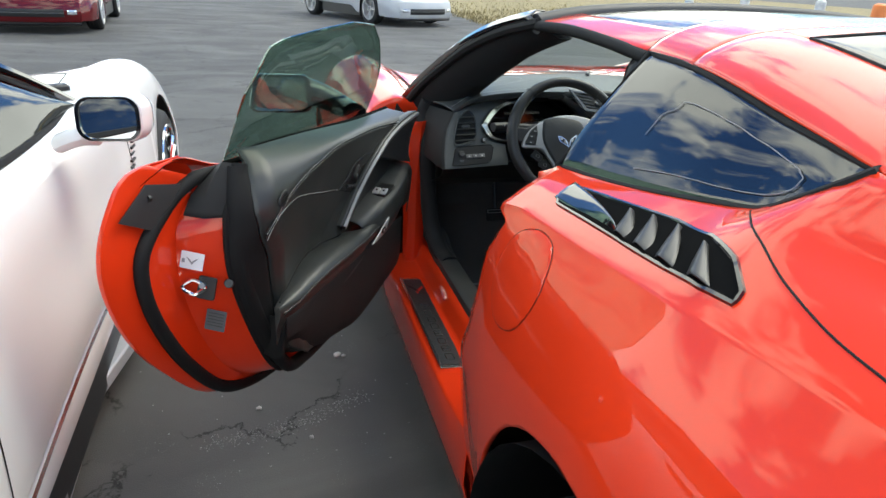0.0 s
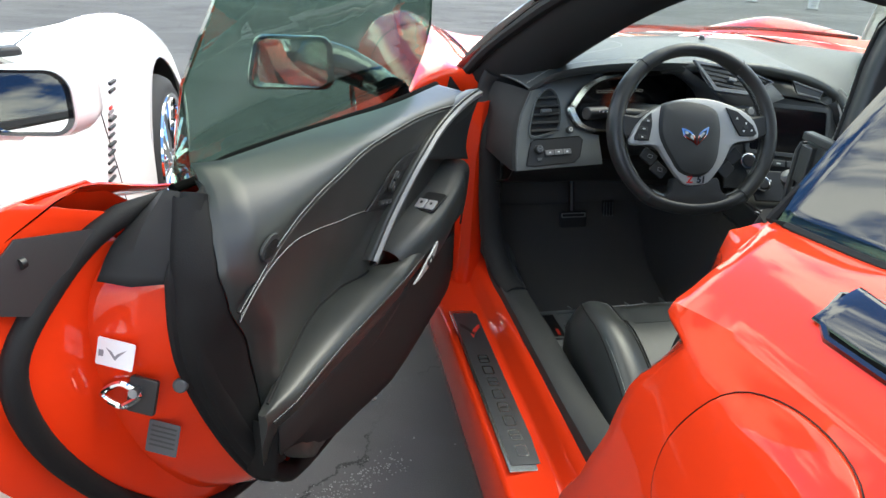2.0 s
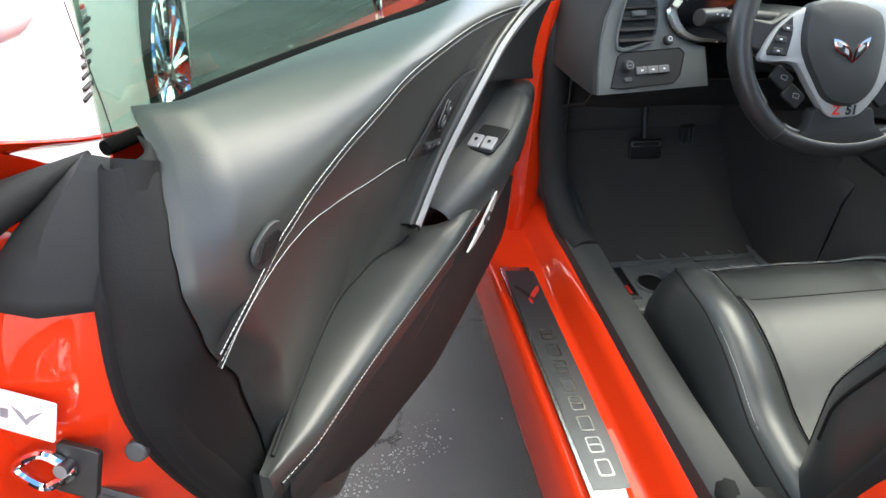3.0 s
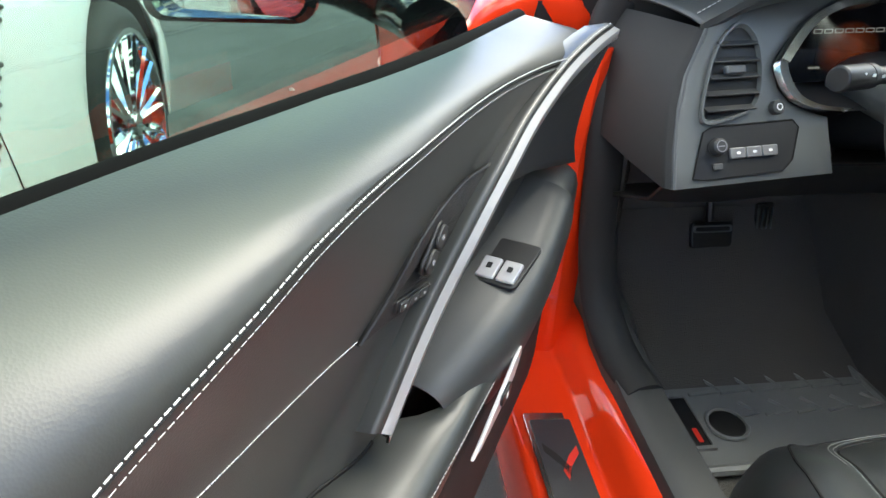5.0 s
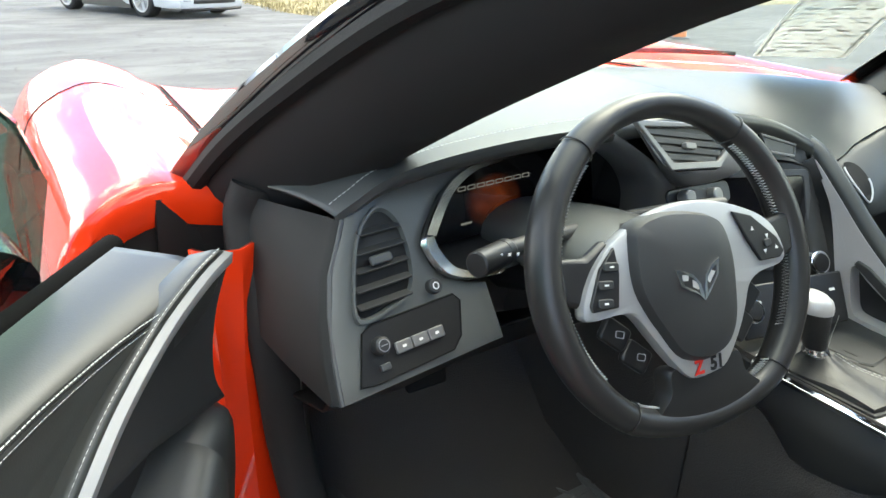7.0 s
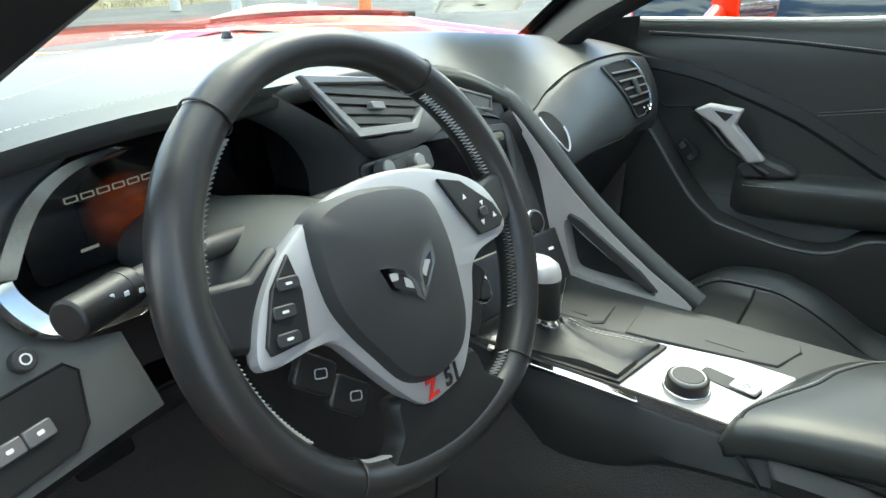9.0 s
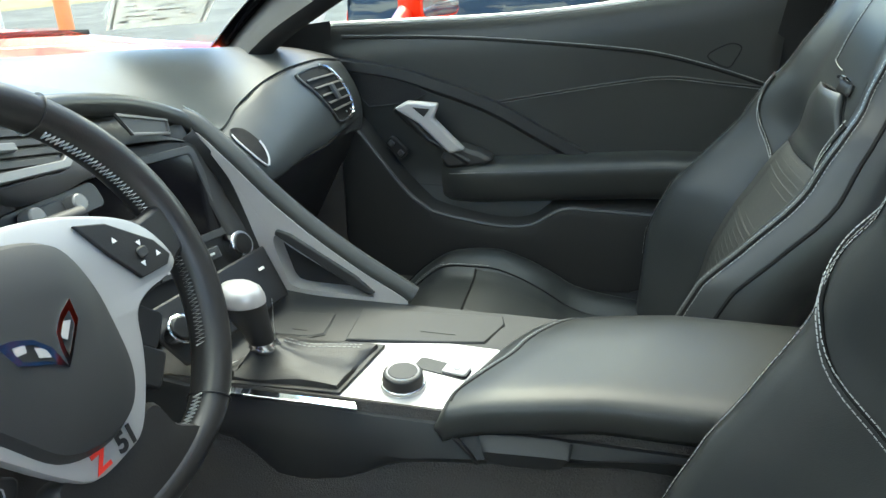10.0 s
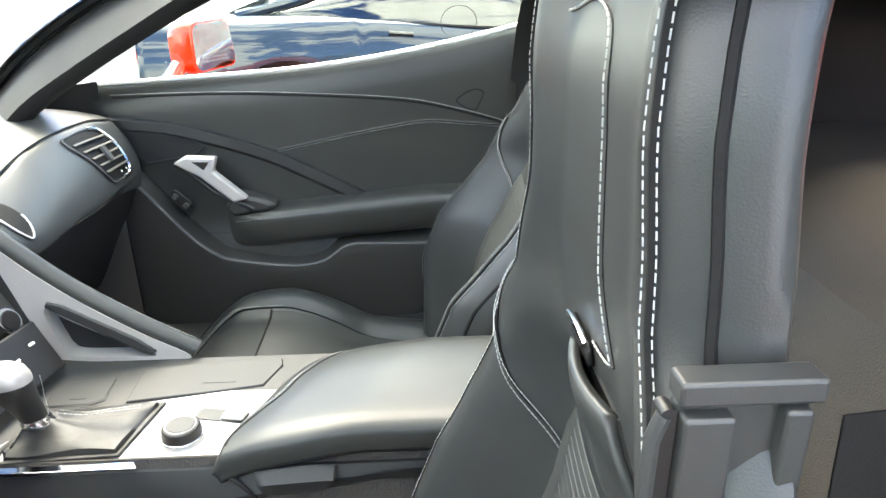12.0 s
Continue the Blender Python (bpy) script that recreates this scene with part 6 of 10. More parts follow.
part("mirror_housing", surf([[pmm @ Vector((x * s_, y * s_, dz * zs2)) for x, y in mo2] for s_, dz in ((0.94, 0.012), (1.0, 0.010), (1.03, 0.0), (1.0, -0.03), (0.8, -0.06), (0.1, -0.08))], True, True), RED, pm2, "red mirror housing")
part("mirror_glass", surf([[pmm @ Vector((x * s_, y * s_, 0.0135 * zs2)) for x, y in mo2] for s_ in (0.93, 0.5, 0.05)], True, True), MIRROR, pm2, "mirror glass")
words("mirror_warning", "OBJECTS IN MIRROR ARE\nCLOSER THAN THEY APPEAR", 0.0085, pmm @ Matrix.Translation((0, -0.030, 0.0150 * zs2)) @ (Matrix.Identity(4) if zs2 > 0 else Matrix.Rotation(math.pi, 4, "Y")), GREYPRINT, pm2)
part("mirror_arm", tube(spl([pc + Vector((-0.05, 0.05, -0.03)), pc + Vector((-0.13, 0.075, -0.075)), (0.735, 0.54, 0.925)], 10), 0.022, 10, flat=0.6), RED, pm2)
part("audio_badge", slab(round_rect(0.026, 0.008, 0.0035), 0.002, axes(on_p(0.490, 0.882, 0.004), Vector((0, -1, 0.22)), Vector((0, 0.22, 1)), Vector((-1, 0, 0)))), BRIGHT, pd, "small bright badge")
ringd = ring((0.706, -0.158, 1.066), (0, 1, 0), (-0.42, 0, 0.9), 0.036, 0.036, 40)
part("window_ring_mark", tube(ringd, 0.0007, 4, True), HARD, pd, "thin ring mark on the glass")
part("sail_panel", surf([[(0.700, 0.57, 0.965), (0.705, 0.68, 0.95), (0.712, 0.80, 0.915)], [(0.698, 0.57, 0.86), (0.702, 0.68, 0.86), (0.708, 0.80, 0.86)], [(0.694, 0.57, 0.40), (0.698, 0.68, 0.40), (0.704, 0.80, 0.40)]]), SOFT, pd, "black corner panel", thick=0.004)


# ---- dashboard ----
dash = new("dashboard")
dash.parent = car
dash["label"] = "black leather-wrapped dashboard"


def fx(x, z, out=0.0):
    """A point of the driver's sloping fascia; out: towards the driver."""
    return Vector((x, 0.508 + 0.6 * (z - 0.74) + 0.15 * (x + 0.6) - out * 0.85, z + out * 0.5))


FACE = axes(fx(-0.6, 0.74), (1, 0.15, 0), (0, 0.514, 0.857))
if (FACE.to_3x3() @ Vector((0, 0, 1))).y > 0:
    FACE = axes(fx(-0.6, 0.74), (1, 0.15, 0), (0, 0.514, 0.857), Vector((0.13, -0.85, 0.51)))
FACE_X = Vector((1, 0.15, 0)).normalized()
FACE_UP = (Vector((0, 0.514, 0.857)) - FACE_X * FACE_X.dot(Vector((0, 0.514, 0.857)))).normalized()
FACE_N = FACE_X.cross(FACE_UP).normalized()


def fpose(x, z, out=0.0):
    return axes(fx(x, z) + FACE_N * out, FACE_X, FACE_UP, FACE_N)


def fplate(pts, depth, out, name, mat, parent=dash, label="", bevel=0.0):
    """A plate on the fascia from (x, z) corners."""
    bm = bmesh.new()
    lo = [bm.verts.new(fx(x, z) + FACE_N * out) for x, z in pts]
    hi = [bm.verts.new(fx(x, z) + FACE_N * (out + depth)) for x, z in pts]
    bm.faces.new(lo)
    bm.faces.new(list(reversed(hi)))
    for i in range(len(lo)):
        j = (i + 1) % len(lo)
        bm.faces.new((lo[i], lo[j], hi[j], hi[i]))
    return part(name, bm, mat, parent, label, bevel=bevel)


# top pad, from the front lip back to the windscreen's foot
LIP = [(-0.612, 0.606, 0.898), (-0.590, 0.598, 0.914), (-0.560, 0.585, 0.936), (-0.500, 0.575, 0.952), (-0.40, 0.575, 0.960), (-0.28, 0.580, 0.960), (-0.16, 0.585, 0.955), (-0.05, 0.595, 0.944), (0.05, 0.605, 0.928), (0.13, 0.612, 0.908), (0.18, 0.585, 0.862), (0.235, 0.567, 0.855), (0.305, 0.574, 0.877), (0.40, 0.577, 0.896), (0.50, 0.574, 0.904), (0.60, 0.562, 0.905), (0.664, 0.545, 0.896)]
FOOT = [(-0.690, 0.80, 0.885), (-0.66, 0.86, 0.895), (-0.61, 0.93, 0.905), (-0.55, 0.99, 0.912), (-0.44, 1.05, 0.92), (-0.31, 1.10, 0.926), (-0.18, 1.125, 0.93), (-0.05, 1.135, 0.932), (0.06, 1.135, 0.932), (0.16, 1.125, 0.93), (0.26, 1.11, 0.928), (0.36, 1.07, 0.924), (0.46, 1.03, 0.918), (0.56, 0.98, 0.912), (0.63, 0.90, 0.902), (0.69, 0.80, 0.900)]
lp, fp = spl(LIP, 70), spl(FOOT, 70)
rows = [[p + Vector((0, 0.014, -0.018)) for p in lp], [p + Vector((0, 0.002, -0.008)) for p in lp], lp]
for k in range(1, 13):
    f = k / 12
    rows.append([a.lerp(b, f) + Vector((0, 0, 0.016 * math.sin(math.pi * f) ** 0.8)) for a, b in zip(lp, fp)])
part("dash_top", surf(rows), DASHTOP, dash, "wide grey-black leather dash top", thick=0.005)
ts = [a.lerp(b, 0.06) + Vector((0, 0, 0.0075)) for a, b in zip(lp, fp)][1:30]
part("dash_top_stitching", stitches(ts, (0, -0.2, 1), 0.006, 0.004, 0.0007), THREAD, dash)
hs2 = [(-0.545, 0.66, 0.940), (-0.47, 0.68, 0.958), (-0.40, 0.70, 0.966), (-0.34, 0.74, 0.968), (-0.33, 0.80, 0.968), (-0.38, 0.86, 0.962)]
part("display_hood_stitching", stitches(spl(hs2, 40), (0, 0, 1), 0.006, 0.004, 0.0007, 0.002), THREAD, dash)
part("light_sensor", disc(0.010, 0.012, pose(0.02, 0.98, 0.955), 16, 0.006), GLOSSY, dash, bevel=0.002)
part("vent_slot", slab(round_rect(0.13, 0.018, 0.006), 0.003, pose(-0.25, 1.055, 0.938, -6, 0, 0)), HARD, dash, bevel=0.001)
# left fascia: side cheek, face panel, air vent, lamp panel
FAS_L = [(0.742, -0.652), (0.80, -0.648), (0.85, -0.632), (0.895, -0.603), (0.93, -0.570)]
FAS_R = [(0.742, -0.440), (0.800, -0.445), (0.806, -0.470), (0.818, -0.500), (0.832, -0.514), (0.852, -0.521), (0.866, -0.514), (0.897, -0.480), (0.914, -0.437), (0.93, -0.40)]
fz = [0.742, 0.765, 0.79, 0.80, 0.806, 0.818, 0.832, 0.852, 0.866, 0.88, 0.897, 0.914, 0.93]
part("fascia", surf([[fx(curve_at(FAS_L, z) + (curve_at(FAS_R, z) - curve_at(FAS_L, z)) * k / 8, z, -0.004) for k in range(9)] for z in fz]), FASCIA, dash, "dark dash fascia", thick=0.006)
side = []
for z in (0.742, 0.78, 0.82, 0.85, 0.875, 0.895):
    x = curve_at(FAS_L, z)
    f0 = fx(x, z, -0.004)
    side.append(spl([f0, f0 + Vector((-0.008, 0.004, 0)), f0 + Vector((-0.013, 0.018, 0)), f0.lerp(Vector((-0.685, 0.80, z)), 0.45) + Vector((-0.012, 0, 0)), Vector((-0.690, 0.82, min(z, 0.885)))], 16))
part("dash_end", surf(side), PILLAR, dash, thick=0.004)
part("fascia_edge", tube([r[1] + Vector((0, -0.001, 0)) for r in side], 0.003, 6), GREYPLA, dash)
part("dash_end", surf([[(0.660, 0.50, 0.74), (0.664, 0.52, 0.80), (0.664, 0.545, 0.85), (0.665, 0.57, 0.90)], [(0.668, 0.66, 0.70), (0.672, 0.66, 0.80), (0.676, 0.67, 0.85), (0.68, 0.68, 0.89)], [(0.672, 0.99, 0.60), (0.68, 0.99, 0.80), (0.685, 0.95, 0.85), (0.69, 0.90, 0.89)]]), SOFT, dash, thick=0.004)
vent_d = new("driver_air_vent")
vent_d.parent = dash
vo = [(p.x, p.y) for p in spl([(-0.566, 0.898, 0), (-0.545, 0.884, 0), (-0.539, 0.850, 0), (-0.548, 0.818, 0), (-0.575, 0.808, 0), (-0.617, 0.805, 0), (-0.612, 0.840, 0), (-0.594, 0.878, 0)], 40, True)]
vcx, vcz = -0.577, 0.850
rows = [[fx(vcx + (x - vcx) * s_, vcz + (z - vcz) * s_) + FACE_N * o for x, z in vo] for s_, o in ((1.05, 0.001), (1.04, 0.006), (0.98, 0.006), (0.93, 0.001), (0.92, -0.02))]
part("vent_frame", surf(rows, True), FASCIA, vent_d)
rows = [[fx(vcx + (x - vcx) * s_, vcz + (z - vcz) * s_) + FACE_N * o for x, z in vo] for s_, o in ((0.935, 0.0005), (0.5, 0.0005), (0.05, 0.0005))]
part("vent_back", surf(rows, True, True), HARD, vent_d)
for i, z in enumerate((0.878, 0.862, 0.846, 0.830, 0.815)):
    xs = [p[0] for p in vo if abs(p[1] - z) < 0.010]
    w = (max(xs) - min(xs)) * 0.90
    part("vent_slat", slab(round_rect(w, 0.010, 0.002), 0.0022, fpose((max(xs) + min(xs)) / 2, z, 0.003) @ Matrix.Rotation(radians(-50), 4, "X")), SOFT, vent_d, bevel=0.0006)
part("vent_tab", slab(round_rect(0.026, 0.010, 0.003), 0.008, fpose(-0.578, 0.852, 0.004)), GREYPLA, vent_d, bevel=0.002)
lampp = [(-0.632, 0.750), (-0.612, 0.748), (-0.512, 0.750), (-0.498, 0.760), (-0.488, 0.792), (-0.496, 0.800), (-0.606, 0.799), (-0.617, 0.794)]
fplate(lampp, 0.002, -0.001, "lamp_panel", HARD, dash, "black lamp switch panel", 0.001)
part("lamp_panel_rim", tube([fx(x, z) + FACE_N * 0.001 for x, z in lampp], 0.0012, 5, True), RUBBER, dash)
part("lamp_knob", disc(0.0105, 0.012, fpose(-0.601, 0.779, 0.006), 20, 0.009), SOFT, dash, bevel=0.002)
part("lamp_knob_mark", merged(slab(round_rect(0.008, 0.0010, 0.0003), 0.0004, fpose(-0.601, 0.779, 0.0121)), frame_slab([(0.0066 * math.cos(i * 0.314), 0.0066 * math.sin(i * 0.314)) for i in range(20)], [(0.0058 * math.cos(i * 0.314), 0.0058 * math.sin(i * 0.314)) for i in range(20)], 0.0004, fpose(-0.601, 0.779, 0.0121))), GREYPRINT, dash)
for i in range(3):
    part("dash_key", slab(round_rect(0.0205, 0.0125, 0.002), 0.004, fpose(-0.574 + 0.0215 * i, 0.7715, 0.001)), SATIN, dash, "satin grey dash button", bevel=0.001)
    part("dash_key_mark", slab(round_rect(0.005, 0.003, 0.001), 0.0003, fpose(-0.574 + 0.0215 * i, 0.7715, 0.0052)), WHITEPRINT, dash)
part("dimmer", slab(round_rect(0.012, 0.007, 0.001), 0.003, fpose(-0.600, 0.760, 0.001)), GREYPLA, dash, bevel=0.0008)
part("start_button", disc(0.0085, 0.010, fpose(-0.520, 0.813, 0.004), 20), SOFT, dash, bevel=0.0015)
part("start_button_mark", frame_slab([(0.0042 * math.cos(i * 0.314), 0.0042 * math.sin(i * 0.314)) for i in range(20)], [(0.003 * math.cos(i * 0.314), 0.003 * math.sin(i * 0.314)) for i in range(20)], 0.0004, fpose(-0.520, 0.813, 0.0092)), WHITEPRINT, dash)
# instrument binnacle: bright bezel, dark well, screen
bez = spl([(-0.385, 0.918, 0), (-0.437, 0.914, 0), (-0.480, 0.897, 0), (-0.514, 0.866, 0), (-0.522, 0.852, 0), (-0.514, 0.832, 0), (-0.500, 0.818, 0), (-0.470, 0.808, 0), (-0.43, 0.803, 0)], 40)
rows = [[fx(p.x, p.y) + FACE_N * 0.004 for p in bez], [fx(p.x + 0.004, p.y) + FACE_N * 0.009 for p in bez], [fx(p.x + 0.020, p.y - (0.003 if p.y > 0.86 else -0.003)) + FACE_N * 0.003 for p in bez], [fx(p.x + 0.030, p.y) - FACE_N * 0.03 for p in bez]]
part("cluster_bezel", surf(rows), BRIGHT, dash, "bright silver cluster bezel", thick=0.001)
well = [(-0.505, 0.69, 0.86), (-0.46, 0.70, 0.80), (-0.12, 0.74, 0.80), (-0.10, 0.74, 0.86), (-0.14, 0.735, 0.925), (-0.45, 0.70, 0.925)]
part("cluster_well", surf([[fx(x, z, -0.006) for x, z in ((-0.505, 0.855), (-0.47, 0.806), (-0.11, 0.800), (-0.095, 0.856), (-0.13, 0.918), (-0.43, 0.916))], well, [Vector(p).lerp(Vector((-0.3, 0.74, 0.86)), 0.9) for p in well]], True, "last"), SOFT, dash, "dark cluster well")
scm = axes((-0.305, 0.700, 0.858), (1, 0.10, 0), (0, 0.22, 1))
scn = -1 if (scm.to_3x3() @ Vector((0, 0, 1))).y > 0 else 1
part("cluster_screen", slab(round_rect(0.30, 0.105, 0.012), 0.003 * scn, scm), SCREEN, dash, "dark instrument screen")
tb = []
for i in range(8):
    tb.append(frame_slab(round_rect(0.0135, 0.0058, 0.001), round_rect(0.0105, 0.0036, 0.0006), 0.0004 * scn, scm @ Matrix.Translation((-0.098 + 0.0162 * i, 0.012, 0.0035 * scn))))
part("screen_wordmark", merged(*tb), LIT_WHITE, dash)
part("screen_emblem", slab(round_rect(0.100, 0.074, 0.02), 0.0003 * scn, scm @ Matrix.Translation((-0.045, -0.012, 0.0033 * scn))), LIT_ORANGE, dash)
part("screen_odometer", slab(round_rect(0.018, 0.0028, 0.0004), 0.0004 * scn, scm @ Matrix.Translation((-0.095, -0.034, 0.0035 * scn))), LIT_WHITE, dash)
# underside and knee panels
part("knee_panel", surf([[(-0.655, 0.520, 0.742), (-0.56, 0.532, 0.744), (-0.46, 0.545, 0.748), (-0.30, 0.56, 0.74), (-0.06, 0.55, 0.70)], [(-0.655, 0.56, 0.70), (-0.56, 0.57, 0.69), (-0.46, 0.60, 0.68), (-0.30, 0.62, 0.67), (-0.06, 0.60, 0.66)], [(-0.655, 0.75, 0.62), (-0.56, 0.78, 0.61), (-0.46, 0.80, 0.60), (-0.3, 0.80, 0.6), (-0.06, 0.78, 0.58)]]), HARD, dash, thick=0.005)
part("column_cover", tube(spl([(-0.306, 0.450, 0.832), (-0.306, 0.52, 0.826), (-0.306, 0.60, 0.818), (-0.306, 0.68, 0.808)], 10), 0.088, 20, flat=0.54, taper=lambda f: 0.80 + 0.20 * math.sin(math.pi * min(1.0, f + 0.15))), FASCIA, dash, "grey leather column cover")
part("column_shroud", tube(spl([(-0.306, 0.44, 0.845), (-0.306, 0.52, 0.815), (-0.306, 0.62, 0.78), (-0.306, 0.70, 0.75)], 10), 0.052, 14, flat=0.9), SOFT, dash, "black steering column shroud")
part("lever_stalk", tube(spl([(-0.33, 0.535, 0.855), (-0.42, 0.51, 0.868), (-0.475, 0.495, 0.872)], 10), 0.0095, 12), SOFT, dash)
part("lever_knob", tube([(-0.470, 0.496, 0.872), (-0.498, 0.485, 0.8735), (-0.522, 0.476, 0.875)], 0.0135, 20), HARD, dash, "black lever end", bevel=0.002)
part("lever_ring", tube([(-0.478, 0.493, 0.8725), (-0.481, 0.4918, 0.8727)], 0.0139, 20), HARD, dash)
for k in range(3):
    part("lever_mark", box((0.0030, 0.0008, 0.0030), pose(-0.494 + 0.008 * k, 0.4745 - 0.003 * k, 0.8800)), WHITEPRINT, dash)
part("lever_stalk", tube(spl([(-0.28, 0.54, 0.855), (-0.20, 0.51, 0.865), (-0.14, 0.49, 0.868)], 10), 0.0095, 12), SOFT, dash)
part("release_lever", tube(spl([(-0.505, 0.575, 0.738), (-0.49, 0.565, 0.735), (-0.46, 0.575, 0.742)], 8), 0.004, 6), GREYPLA, dash)
# centre stack: vents, screen, controls, and the arc down to the console
cvm = new("centre_air_vent")
cvm.parent = dash
CV = axes((-0.130, 0.560, 0.927), (1, 0.12, -0.20), (0.06, 0.45, 0.9))
cvs = 1 if (CV.to_3x3() @ Vector((0, 0, 1))).y < 0 else -1
co = [(-0.112, 0.014), (-0.062, -0.028), (0.046, -0.022), (0.100, 0.010), (0.020, 0.022)]
part("vent_frame", frame_slab([(-0.130, 0.022), (-0.070, -0.038), (0.052, -0.031), (0.112, 0.012), (0.022, 0.028)], co, 0.008 * cvs, CV), SATIN, cvm, "satin grey vent surround", bevel=0.002)
part("vent_back", slab(co, 0.001 * cvs, CV), HARD, cvm)
for y, x0, x1 in ((0.010, -0.104, 0.088), (0.000, -0.092, 0.078), (-0.010, -0.080, 0.062), (-0.020, -0.068, 0.048)):
    part("vent_slat", slab([(p[0] + (x0 + x1) / 2, p[1] + y) for p in round_rect(x1 - x0, 0.0065, 0.001)], 0.002 * cvs, CV @ Matrix.Translation((0, 0, 0.003 * cvs))), SOFT, cvm, bevel=0.0005)
part("vent_tab", slab([(p[0] - 0.02, p[1] - 0.005) for p in round_rect(0.024, 0.008, 0.002)], 0.008 * cvs, CV @ Matrix.Translation((0, 0, 0.003 * cvs))), SATIN, cvm, bevel=0.001)
# satin cowl that sweeps from the cluster's hood down its side to the stack
cin = spl([(-0.300, 0.610, 0.945), (-0.262, 0.603, 0.936), (-0.245, 0.600, 0.926), (-0.211, 0.600, 0.908), (-0.176, 0.600, 0.881), (-0.153, 0.600, 0.844), (-0.145, 0.605, 0.800)], 30)
cout = spl([(-0.300, 0.592, 0.960), (-0.262, 0.582, 0.955), (-0.245, 0.578, 0.945), (-0.205, 0.575, 0.921), (-0.160, 0.575, 0.891), (-0.128, 0.577, 0.860), (-0.118, 0.585, 0.800)], 30)
part("cluster_cowl", surf([[p + Vector((0, 0.05, 0)) for p in cin], cin, [a_.lerp(b_, 0.5) + Vector((0, -0.008, 0.003)) for a_, b_ in zip(cin, cout)], cout, [p + Vector((0.008, 0.03, -0.004)) for p in cout]]), SATIN, dash, "satin grey cluster surround", thick=0.003)
skirt_ = [[CV @ Vector((x, y, 0.004 * cvs)) for x, y in ((-0.120, 0.010), (-0.070, -0.036), (0.0, -0.035), (0.052, -0.030), (0.105, 0.006))], [Vector(p) for p in ((-0.160, 0.575, 0.891), (-0.140, 0.565, 0.872), (-0.09, 0.560, 0.868), (-0.02, 0.565, 0.872), (0.02, 0.575, 0.880))]]
part("stack_brow", surf([spl(r, 16) for r in skirt_]), SATIN, dash, thick=0.004)
sv = axes((0.070, 0.566, 0.898), (1, -0.05, -0.25), (0.10, 0.45, 0.9))
part("small_vent", slab([(-0.045, 0.012), (-0.032, -0.012), (0.034, -0.010), (0.042, 0.008)], 0.003 * cvs, sv), HARD, dash)
part("small_vent_rim", tube([sv @ Vector((x, y, 0.004 * cvs)) for x, y in ((-0.045, 0.012), (-0.032, -0.012), (0.034, -0.010), (0.042, 0.008))], 0.002, 5, True), SATIN, dash)
SC = axes((0.035, 0.548, 0.795), (1, -0.22, -0.06), (0.02, 0.34, 0.94))
scs = 1 if (SC.to_3x3() @ Vector((0, 0, 1))).y < 0 else -1
part("stack_panel", slab([(-0.15, 0.10), (-0.15, -0.14), (0.12, -0.14), (0.13, 0.02), (0.10, 0.085)], 0.012 * scs, SC @ Matrix.Translation((0, 0, -0.018 * scs))), SOFT, dash, "grey-black centre stack", bevel=0.004)
part("radio_screen", slab(round_rect(0.185, 0.105, 0.006), 0.004 * scs, SC @ Matrix.Translation((0.0, 0.012, -0.004 * scs))), SCREEN, dash, "dark glossy radio screen", bevel=0.001)
part("screen_frame", frame_slab(round_rect(0.205, 0.125, 0.008), round_rect(0.185, 0.105, 0.006), 0.006 * scs, SC @ Matrix.Translation((0.0, 0.012, -0.004 * scs))), GREYPLA, dash, bevel=0.001)
for i in range(4):
    part("radio_key", slab(round_rect(0.032, 0.016, 0.002), 0.006 * scs, SC @ Matrix.Translation((-0.055 + 0.035 * i, -0.068, -0.002 * scs))), GREYPLA, dash, bevel=0.0015)
    part("radio_key_mark", slab(round_rect(0.010, 0.003, 0.0005), 0.0004 * scs, SC @ Matrix.Translation((-0.055 + 0.035 * i, -0.068, 0.0043 * scs))), WHITEPRINT, dash)
for x in (-0.098, 0.098):
    kn = new("radio_knob")
    kn.parent = dash
    part("knob_ring", disc(0.0205, 0.018, SC @ Matrix.Translation((x, -0.070, 0.006 * scs)), 28, 0.019), CHROME, kn, "chrome-ringed knob", bevel=0.002)
    part("knob_face", disc(0.0150, 0.020, SC @ Matrix.Translation((x, -0.070, 0.0066 * scs)), 28), HARD, kn, bevel=0.002)
part("climate_panel", slab([(-0.12, 0.03), (-0.105, -0.045), (0.085, -0.045), (0.10, 0.03)], 0.006 * scs, axes((0.030, 0.468, 0.700), (1, -0.2, 0), (0.02, 0.55, 0.8))), HARD, dash, "black climate panel", bevel=0.003)
CP = axes((0.030, 0.466, 0.702), (1, -0.2, 0), (0.02, 0.55, 0.8))
for i in range(5):
    part("climate_key_mark", slab(round_rect(0.010, 0.004, 0.001), 0.0006 * scs, CP @ Matrix.Translation((-0.07 + 0.034 * i, 0.004 - 0.008 * (i % 2), 0.0075 * scs))), WHITEPRINT, dash)
for x in (-0.09,):
    kn = new("climate_knob")
    kn.parent = dash
    part("knob_ring", disc(0.0195, 0.016, CP @ Matrix.Translation((x, -0.006, 0.010 * scs)), 28, 0.018), CHROME, kn, bevel=0.002)
    part("knob_face", disc(0.0142, 0.018, CP @ Matrix.Translation((x, -0.006, 0.0106 * scs)), 28), HARD, kn, bevel=0.002)
part("toggle_panel", slab([(p[0], p[1]) for p in round_rect(0.135, 0.030, 0.010)], 0.004, axes((-0.105, 0.556, 0.853), (1, 0.05, -0.05), (0.02, 0.45, 0.9), (0.05, -0.9, 0.45))), HARD, dash, "black toggle panel", bevel=0.0015)
